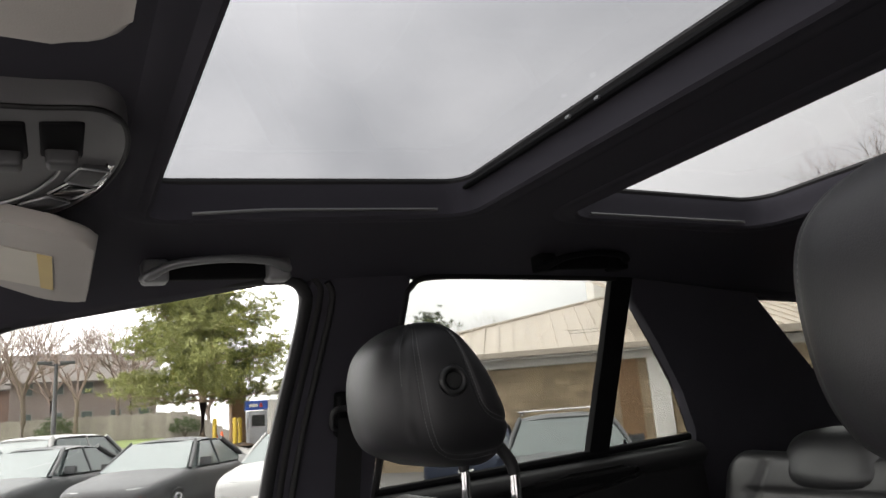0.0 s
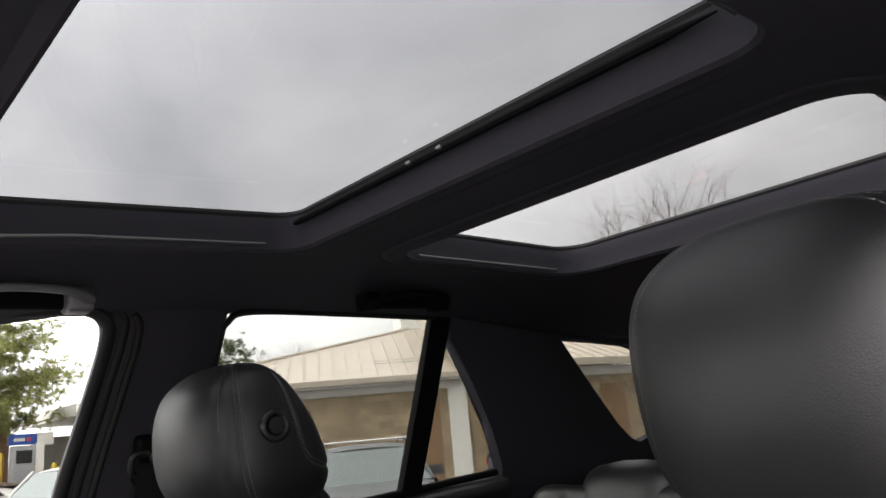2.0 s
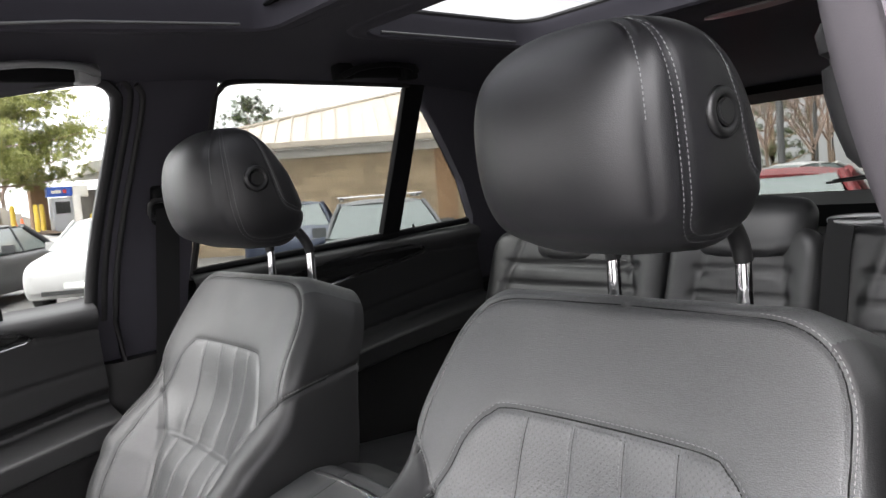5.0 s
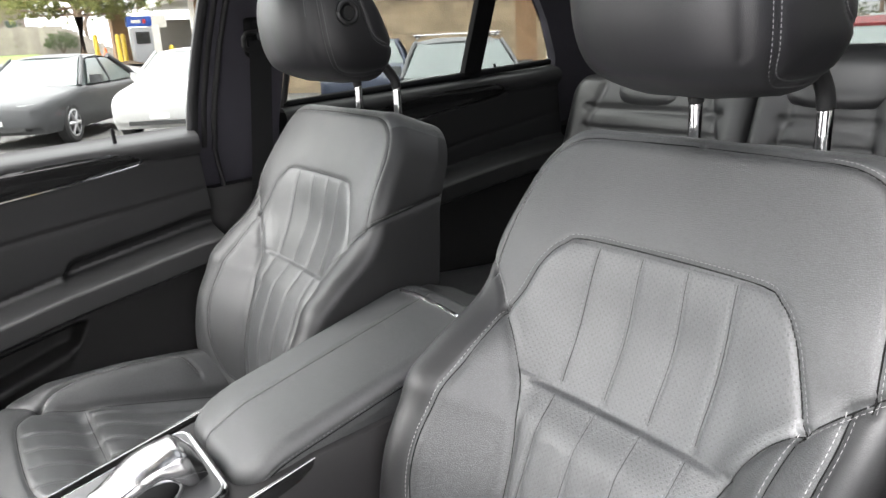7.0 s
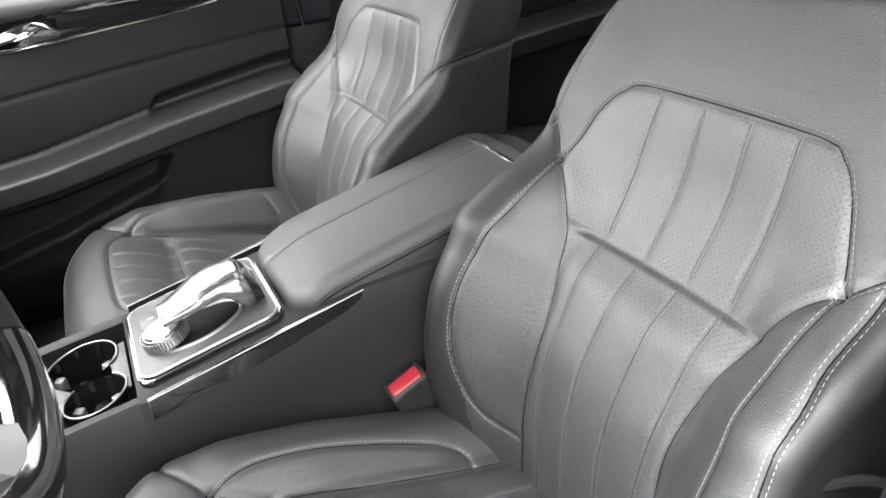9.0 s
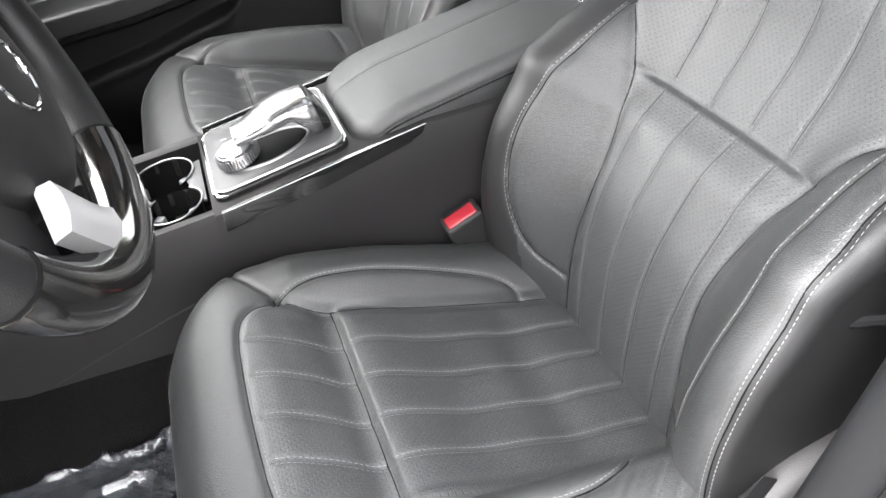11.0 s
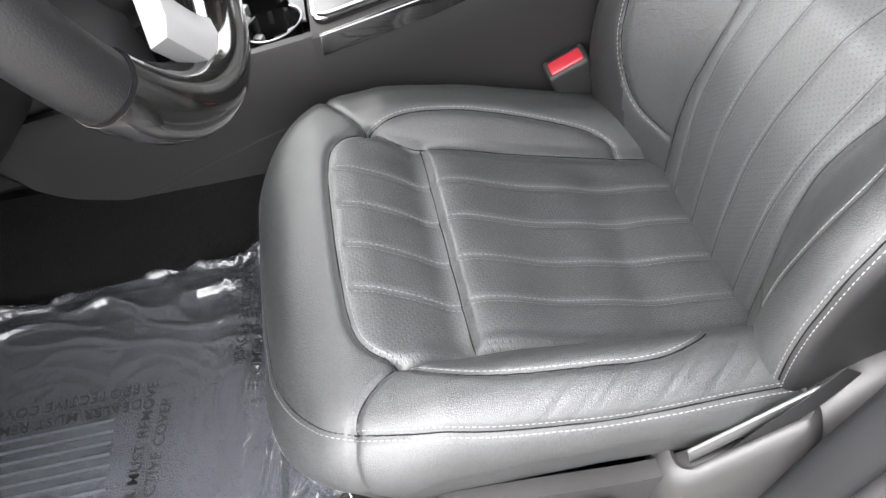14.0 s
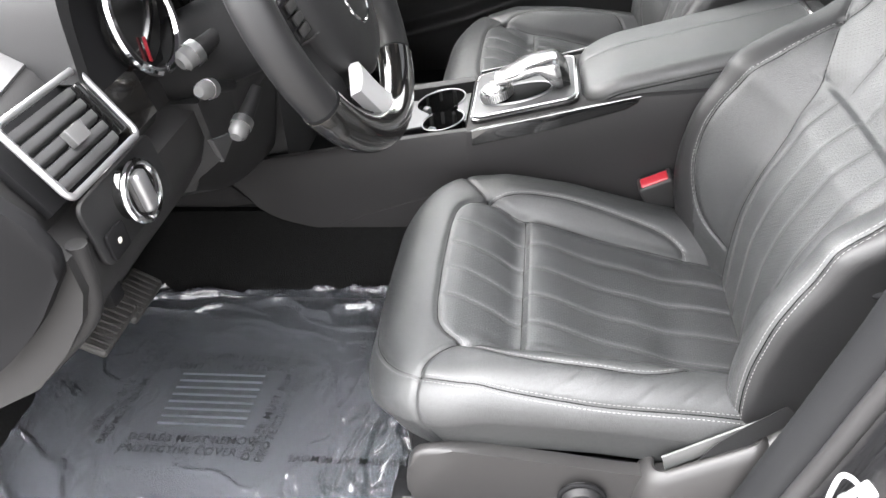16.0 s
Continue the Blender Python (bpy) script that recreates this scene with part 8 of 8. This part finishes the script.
hipline = [(8.5, -0.45), (8.5, 0.0), (-1.8, 6.0), (-6, 6.0), (-6, -0.45)]
bm = bmesh.new()
lo = [bm.verts.new(roof_pt(s, t)) for s, t in hipline]
hi = [bm.verts.new(roof_pt(s, t, 0.05)) for s, t in hipline]
bm.faces.new(hi)
bm.faces.new(lo[::-1])
for i in range(5):
    bm.faces.new((lo[i], lo[(i + 1) % 5], hi[(i + 1) % 5], hi[i]))
roof = part("roof", bm, M_ROOF, bld, "tan standing seam metal roof", smooth=False)
s = 8.3
while s > -5.9:
    t1 = min(6.0, max(0.0, (8.5 - s) * 6.0 / 10.3))
    if t1 > 0.2:
        part("seam_rib", loft([[roof_pt(s - 0.02, t, 0.04), roof_pt(s + 0.02, t, 0.04), roof_pt(s + 0.02, t, 0.10), roof_pt(s - 0.02, t, 0.10)] for t in (-0.45, t1)]), M_ROOF, roof, smooth=False)
    s -= 0.45
part("hip_cap", tube([roof_pt(8.5, 0.0, 0.06), roof_pt(-1.8, 6.0, 0.06)], 0.07, 6), M_ROOF, bld)
part("hip_face", loft([[roof_pt(8.5, -0.45, 0.03), roof_pt(-1.8, 6.0, 0.03)], [bpt(8.5, 14, EAVE), bpt(-1.8, 6.2, EAVE + SLOPE * 6)]], closed=False, caps=False), M_ROOF, bld)
part("roof_box", loft([[bpt(a, b, z) for a, b in ((-0.2, 5.2), (-3.2, 5.2), (-3.2, 8.0), (-0.2, 8.0))] for z in (4.9, 6.45)]), M_WHITE, bld, "pale plant enclosure on the roof")
for k in range(2):
    part("snow_guard", tube([roof_pt(1.2 - 0.0 * k, 0.9 + 0.3 * k, 0.16), roof_pt(-3.5, 0.9 + 0.3 * k, 0.16)], 0.009, 6), M_POLE, bld)
part("end_wall", loft([[bpt(8.0, 0.3, z), bpt(7.8, 0.3, z), bpt(7.8, 12, z), bpt(8.0, 12, z)] for z in (0, 3.0)]), M_MORTAR, bld)
part("pilaster", loft([[bpt(s, d, z) for s, d in ((-0.9, -0.10), (-1.45, -0.10), (-1.45, 0.2), (-0.9, 0.2))] for z in (0, 2.78)]), M_WHITE, bld, "pale rendered pilaster")
part("panel", loft([[bpt(s, d, z) for s, d in ((-0.02, -0.03), (-0.62, -0.03), (-0.62, 0.2), (-0.02, 0.2))] for z in (0, 2.76)]), M_BRICK, bld, "brown brick pier")
outdoor(bld)
wing = thing("bank_wing", (18, 13, 0), "projecting tan stone wing of the low building", "building")
W0, WD, WN = Vector((14.9, 13.25, 0)), Vector((0.975, -0.22, 0)), Vector((0.22, 0.975, 0))
wall_run(lambda u, d, z: W0 + WD * u + WN * d + Vector((0, 0, z)), 0.0, 5.0, 2.78, wing, "wall")
part("fascia_band", loft([[W0 + WD * u + WN * d + Vector((0, 0, z)) for u, d in ((-0.1, -0.05), (5.1, -0.05), (5.1, 0.3), (-0.1, 0.3))] for z in (2.76, 3.02)]), M_WHITE, wing)
part("gutter", loft([[W0 + WD * u + WN * d + Vector((0, 0, z)) for u, d in ((-0.5, -0.55), (5.5, -0.55), (5.5, -0.40), (-0.5, -0.40))] for z in (3.02, 3.2)]), M_ROOF, wing)
wr = part("roof", loft([[W0 + WD * u + WN * (d - 0.45) + Vector((0, 0, 3.18 + 0.4 * d + e)) for u, d, e in ((-0.5, 0, 0), (5.5, 0, 0), (5.5, 0, 0.05), (-0.5, 0, 0.05))], [W0 + WD * u + WN * (d - 0.45) + Vector((0, 0, 3.18 + 0.4 * d + e)) for u, d, e in ((-0.5, 6, 0), (5.5, 6, 0), (5.5, 6, 0.05), (-0.5, 6, 0.05))]]), M_ROOF, wing, smooth=False)
for k in range(14):
    u = -0.4 + 0.45 * k
    part("seam_rib", loft([[W0 + WD * (u + a) + WN * (d - 0.45) + Vector((0, 0, 3.22 + 0.4 * d + b)) for a, b in ((-0.02, 0), (0.02, 0), (0.02, 0.06), (-0.02, 0.06))] for d in (0, 6)]), M_ROOF, wr, smooth=False)
part("brown_panel", loft([[W0 + WD * u + WN * d + Vector((0, 0, z)) for u, d in ((3.2, -0.04), (4.1, -0.04), (4.1, 0.2), (3.2, 0.2))] for z in (0.6, 2.5)]), M_BRICK, wing, "brown brick panel")
outdoor(wing)


# ---- trees ----
def branch(bm, p, d, length, r, depth, rnd, spread, droop=0.0, sides=5):
    """A limb that forks into thinner ones."""
    pts = [p]
    q, dd = p.copy(), d.copy()
    for k in range(3):
        dd = (dd + Vector((rnd.uniform(-1, 1), rnd.uniform(-1, 1), rnd.uniform(-0.6, 0.8))) * 0.16 + Vector((0, 0, -droop))).normalized()
        q = q + dd * (length / 3)
        pts.append(q.copy())
    add_tube(bm, pts, [r, r * 0.85, r * 0.72, r * 0.6], sides, caps=False)
    if depth > 0:
        for k in range(rnd.choice((2, 3, 3, 4))):
            s = pts[rnd.choice((1, 2, 3, 3))]
            a = Vector((rnd.uniform(-1, 1), rnd.uniform(-1, 1), rnd.uniform(-0.25, 0.9))).normalized()
            branch(bm, s, (dd + a * spread).normalized(), length * rnd.uniform(0.58, 0.80), r * 0.52, depth - 1, rnd, spread, droop, 4 if depth > 2 else 3)


def bare_tree(x, y, height, seed, label, depth=5, spread=0.75, thick=0.009):
    rnd = random.Random(seed)
    z = rise(x, y)
    t = thing("bare_tree", (x, y, z), label, "tree", "bare trees")
    bm = bmesh.new()
    trunk = [(x, y, z - 0.1), (x + 0.05, y, z + height * 0.16), (x + rnd.uniform(-0.1, 0.1), y, z + height * 0.34)]
    add_tube(bm, trunk, [height * thick * 1.7, height * thick * 1.4, height * thick * 1.2], 8)
    part("trunk", bm, M_BARK, t)
    bm = bmesh.new()
    for k in range(5):
        a = 2 * math.pi * k / 5 + rnd.uniform(-0.4, 0.4)
        branch(bm, Vector(trunk[2]) - Vector((0, 0, 0.06 * height * (k % 3) * 0.5)), Vector((math.cos(a) * 0.55, math.sin(a) * 0.55, 1.0)).normalized(), height * 0.27, height * thick, depth - 1, rnd, spread)
    part("crown", bm, M_TWIG, t, "fine leafless twigs")
    return outdoor(t)


def needle_clump(V, F, c, r, rnd, n):
    for k in range(n):
        d = Vector((rnd.gauss(0, 1), rnd.gauss(0, 1), rnd.gauss(0.25, 0.8))).normalized()
        s = d.cross(Vector((rnd.uniform(-1, 1), rnd.uniform(-1, 1), rnd.uniform(-1, 1)))).normalized() * r * 0.075
        b = c + d * r * 0.1
        e = c + d * r * rnd.uniform(0.7, 1.25)
        o = len(V)
        V.extend([b - s, b + s, e + s * 0.25, e - s * 0.25])
        F.append((o, o + 1, o + 2, o + 3))


def pine(x, y, height, width, seed, mat, label, name="pine_tree", dens=1.0, clear=0.22):
    rnd = random.Random(seed)
    z = rise(x, y)
    t = thing(name, (x, y, z), label, "tree")
    bm = bmesh.new()
    add_tube(bm, [(x, y, z - 0.1), (x + 0.06, y, z + height * 0.25), (x - 0.05, y, z + height * 0.6), (x, y, z + height * 0.97)], [0.030 * height, 0.024 * height, 0.014 * height, 0.003 * height], 9)
    part("trunk", bm, M_PINE_BARK, t)
    bm = bmesh.new()
    V, F = [], []
    n = int(40 * dens)
    for k in range(n):
        v = clear + (0.97 - clear) * (k + rnd.random()) / n
        a = k * 2.399 + rnd.uniform(-0.4, 0.4)
        prof = (1 - ((v - 0.36) / 0.68) ** 1.7) if v > 0.36 else 0.72 + 0.28 * (v - clear) / max(0.36 - clear, 0.01)
        ln = width / 2 * max(0.12, prof) * rnd.uniform(0.60, 1.18)
        p = Vector((x, y, z + height * v))
        lift = rnd.uniform(-0.10, 0.22) + 0.35 * v
        tip = p + Vector((math.cos(a) * ln, math.sin(a) * ln, ln * lift))
        midp = (p + tip) / 2 + Vector((0, 0, -0.04 * ln))
        add_tube(bm, [p, midp, tip], [0.010 * height * (1.1 - v), 0.006 * height * (1.1 - v), 0.002 * height], 5)
        m = int((26 + 44 * ln / (width / 2)) * dens)
        for j in range(m):
            f = 0.28 + 0.76 * (j + rnd.random()) / m
            c = p.lerp(tip, f) + Vector((rnd.gauss(0, 1), rnd.gauss(0, 1), rnd.gauss(0.25, 0.55))) * (0.052 * width * (0.5 + f * 0.6))
            needle_clump(V, F, c, width * rnd.uniform(0.020, 0.034), rnd, 24)
    part("limbs", bm, M_PINE_BARK, t, "rough brown limbs")
    mesh_object("crown", V, F, mat, t, "bushy clumps of long needles", smooth=False)
    return outdoor(t)


pine(5.55, 35.5, 7.9, 8.2, 11, M_NEEDLE, "broad yellow green pine on a mulch bed", dens=1.5, clear=0.25)
pine(14.4, 29.0, 6.2, 4.6, 5, M_DARKGREEN, "dark green evergreen behind the building", "evergreen_tree", 0.8, 0.1)
pine(44.0, 20.0, 9.0, 6.0, 8, M_DARKGREEN, "dull green conifer beyond the rear verge", "evergreen_tree", 0.7, 0.1)
bare_tree(19.5, 33.0, 7.6, 2, "bare grey tree behind the metal roof")
bare_tree(22.5, 12.0, 9.6, 3, "tall bare tree above the building wing", 6, 0.65)
for k, (x, y, hgt) in enumerate(((-6, 52, 9), (-2.5, 55, 10.5), (0.5, 51, 8.5), (3.2, 57, 9), (-9.5, 50, 9.5), (10, 60, 10), (31, 15.5, 7), (36, 12, 9), (40, 20, 9.5), (34, 9, 6), (47, 14, 10), (30, 5, 6.5), (-13, 60, 10), (-16, 54, 9), (-5, 64, 11), (-1, 62, 10), (-8, 58, 9), (4.5, 63, 10), (-19, 62, 10), (43, 6, 9), (38, 25, 10), (50, 26, 11), (33, 13, 6.5), (36, 16.5, 8), (41, 15.5, 9), (45, 18, 10), (39, 10.5, 8), (49, 9, 10), (53, 20, 11))):
    bare_tree(x, y, hgt, 20 + k, "bare brown winter tree in the distance", 6 if y > 45 else 5, 0.8, 0.0105 if y > 45 else 0.009)


# ---- fence, houses, hedges ----
fence = thing("fence", (-10, 58, 0), "weathered grey board fence behind the grass", "fence")
k = 0
for x in np.arange(-18, 26, 0.28):
    y = 56.0 - 0.25 * x
    zz = rise(x, y)
    part("board", loft([[(x - 0.138, y + 0.03, z), (x + 0.138, y - 0.04, z), (x + 0.138, y - 0.01, z), (x - 0.138, y + 0.06, z)] for z in (zz - 0.1, zz + 1.75 + 0.05 * math.sin(k * 2.3))]), M_FENCE, fence, smooth=False)
    k += 1
outdoor(fence)


def house(x, y, w, d, h, col, label, turn=0.0):
    t = thing("house", (x, y, rise(x, y)), label, "house", "distant houses")
    z0 = rise(x, y)
    m = Matrix.Translation((x, y, z0)) @ Matrix.Rotation(radians(turn), 4, "Z")
    mw = material("house_siding", col, 0.8, vary=0.06)
    part("wall", box(-w / 2, w / 2, -d / 2, d / 2, -0.5, h, 0.02, 1, m), mw, t)
    part("roof", loft([[m @ Vector(p) for p in ((u, -d / 2 - 0.4, h - 0.1), (u, 0, h + d * 0.32), (u, d / 2 + 0.4, h - 0.1), (u, d / 2 + 0.4, h - 0.25), (u, 0, h + d * 0.32 - 0.2), (u, -d / 2 - 0.4, h - 0.25))] for u in (-w / 2 - 0.4, w / 2 + 0.4)]), material("roof_shingle", (0.13, 0.115, 0.105), 0.9, vary=0.2, scale=4), t, smooth=False)
    for u in np.arange(-w / 2 + 1.2, w / 2 - 0.6, 2.2):
        for zz in ((1.0, 3.6) if h > 4.5 else (1.0,)):
            win = part("window", box(u - 0.45, u + 0.45, -d / 2 - 0.06, -d / 2 + 0.02, zz, zz + 1.25, 0.01, 1, m), M_CONCRETE, t)
            part("pane", box(u - 0.38, u + 0.38, -d / 2 - 0.075, -d / 2 - 0.055, zz + 0.07, zz + 1.18, 0, 1, m), M_CARGLASS, win)
    return outdoor(t)


house(1.5, 72, 11, 8, 4.8, (0.24, 0.20, 0.18), "grey two storey house beyond the fence")
house(-9, 75, 10, 8, 4.6, (0.27, 0.19, 0.155), "brick house beyond the fence", 8)
for k, (x, y, r) in enumerate(((-0.5, 54, 1.4), (5.2, 56, 1.5), (-5, 53, 1.2), (7.4, 54, 1.1))):
    rnd = random.Random(40 + k)
    hd = thing("shrub", (x, y, rise(x, y)), "rounded dark green shrub by the fence", "shrub", "shrubs")
    bm = bmesh.new()
    for q in range(6):
        a = q * 1.05
        add_tube(bm, [(x, y, rise(x, y)), (x + 0.5 * r * math.cos(a), y + 0.5 * r * math.sin(a), rise(x, y) + r)], [0.04, 0.015], 5)
    part("stems", bm, M_BARK, hd)
    V, F = [], []
    for q in range(260):
        d = Vector((rnd.gauss(0, 1), rnd.gauss(0, 1), abs(rnd.gauss(0, 1)))).normalized() * r * rnd.uniform(0.6, 1.0)
        needle_clump(V, F, Vector((x, y, rise(x, y) + 0.35 * r)) + d, 0.22, rnd, 10)
    mesh_object("foliage", V, F, M_DARKGREEN, hd, smooth=False)
    outdoor(hd)

# ---- drive-through kiosk, bollards, cones, canopy, lamp posts ----
kx, ky = 8.0, 35.2
kz = rise(kx, ky)
ks = thing("drive_through_kiosk", (kx, ky, kz), "white and grey drive through machine under a blue sign", "kiosk")
part("cabinet", box(kx - 0.42, kx + 0.42, ky - 0.35, ky + 0.35, kz - 0.05, kz + 1.62, 0.03), material("kiosk_grey", (0.30, 0.31, 0.33), 0.5), ks)
part("screen", box(kx - 0.30, kx + 0.30, ky - 0.38, ky - 0.34, kz + 0.90, kz + 1.42, 0.01), M_TYRE, ks, "dark screen")
part("side_panel", box(kx + 0.44, kx + 0.78, ky - 0.30, ky + 0.30, kz - 0.05, kz + 1.70, 0.02), M_WHITE, ks)
part("sign", box(kx - 0.55, kx + 0.50, ky - 0.20, ky + 0.20, kz + 1.66, kz + 2.10, 0.02), M_BLUE, ks, "blue sign box")
part("sign_mark", box(kx - 0.38, kx + 0.02, ky - 0.225, ky - 0.20, kz + 1.80, kz + 1.94, 0.005), M_WHITE, ks)
part("sign_mark", box(kx + 0.10, kx + 0.24, ky - 0.225, ky - 0.20, kz + 1.78, kz + 1.97, 0.04), material("sign_red", (0.5, 0.05, 0.06), 0.5), ks)
part("sign_end", box(kx + 0.51, kx + 1.15, ky - 0.20, ky + 0.20, kz + 1.60, kz + 2.12, 0.02), M_WHITE, ks)
outdoor(ks)
for x, y in ((6.9, 34.8), (7.3, 35.6), (9.1, 34.6), (9.5, 35.5), (6.1, 35.4), (9.9, 34.9)):
    b = thing("bollard", (x, y, rise(x, y)), "yellow painted steel bollard by the kiosk", "bollard", "bollards")
    part("post", tube([(x, y, rise(x, y) - 0.1), (x, y, rise(x, y) + 1.15), (x, y, rise(x, y) + 1.22)], [0.10, 0.10, 0.05], 14), M_YELLOW, b)
    outdoor(b)
for x, y in ((6.15, 33.9), (6.35, 36.6), (4.6, 24.5), (-2.4, 27)):
    c = thing("traffic_cone", (x, y, rise(x, y)), "orange traffic cone on the asphalt", "cone", "traffic cones")
    part("cone_body", tube([(x, y, rise(x, y) + 0.03), (x, y, rise(x, y) + 0.70)], [0.17, 0.035], 16), M_ORANGE, c)
    part("base", box(x - 0.2, x + 0.2, y - 0.2, y + 0.2, rise(x, y), rise(x, y) + 0.04, 0.01), M_ORANGE, c)
    outdoor(c)
cz = rise(9, 37)
can = thing("drive_through_canopy", (12.5, 38, cz), "drive through canopy on brick piers", "canopy")
part("roof_slab", box(9.6, 20.0, 33.6, 42, cz + 3.0, cz + 3.55, 0.05), M_WHITE, can, "pale canopy fascia")
for x, y in ((7.6, 37.6), (10.6, 34.4), (12.6, 34.4), (12.6, 40)):
    part("pier", box(x - 0.35, x + 0.35, y - 0.35, y + 0.35, rise(x, y) - 0.2, cz + 3.02, 0.02), M_BRICK, can, "brown brick pier")
part("lane_wall", box(9.3, 18, 39.0, 39.4, cz - 0.2, cz + 2.4, 0.02), M_CONCRETE, can)
part("downpipe", box(10.05, 10.25, 34.2, 34.4, cz - 0.2, cz + 3.0, 0.02), M_WHITE, can)
outdoor(can)


def lamp_post(x, y, h, arms, label):
    t = thing("lamp_post", (x, y, rise(x, y)), label, "lamp post", "lamp posts")
    z = rise(x, y)
    part("post", tube([(x, y, z - 0.1), (x, y, z + h)], [0.11, 0.08], 12), M_POLE, t)
    for sg in arms:
        part("arm", tube([(x, y, z + h - 0.08), (x + sg * 0.55, y, z + h)], 0.035, 8), M_POLE, t)
        part("lamp_head", box(x + sg * 0.45 - 0.30, x + sg * 0.45 + 0.30, y - 0.14, y + 0.14, z + h - 0.02, z + h + 0.12, 0.03), M_POLE, t)
    return outdoor(t)


lamp_post(-0.55, 36, 4.0, (-1, 1), "dark twin headed lamp post in the car park")
lamp_post(21.6, 9.2, 7.5, (1,), "dark lamp post behind the car")
lamp_post(34.5, 13.5, 6.5, (-1,), "thin pale lamp post in the distance")
stop = thing("roadside_sign", (30, 9.5, 0), "small green roadside sign on the verge", "sign")
part("panel", box(29.9, 30.6, 9.4, 9.5, 2.2, 2.65, 0.02), material("sign_green", (0.03, 0.20, 0.08), 0.5), stop)
part("post", box(30.2, 30.3, 9.42, 9.48, -0.1, 2.0, 0.01), M_POLE, stop)
outdoor(stop)
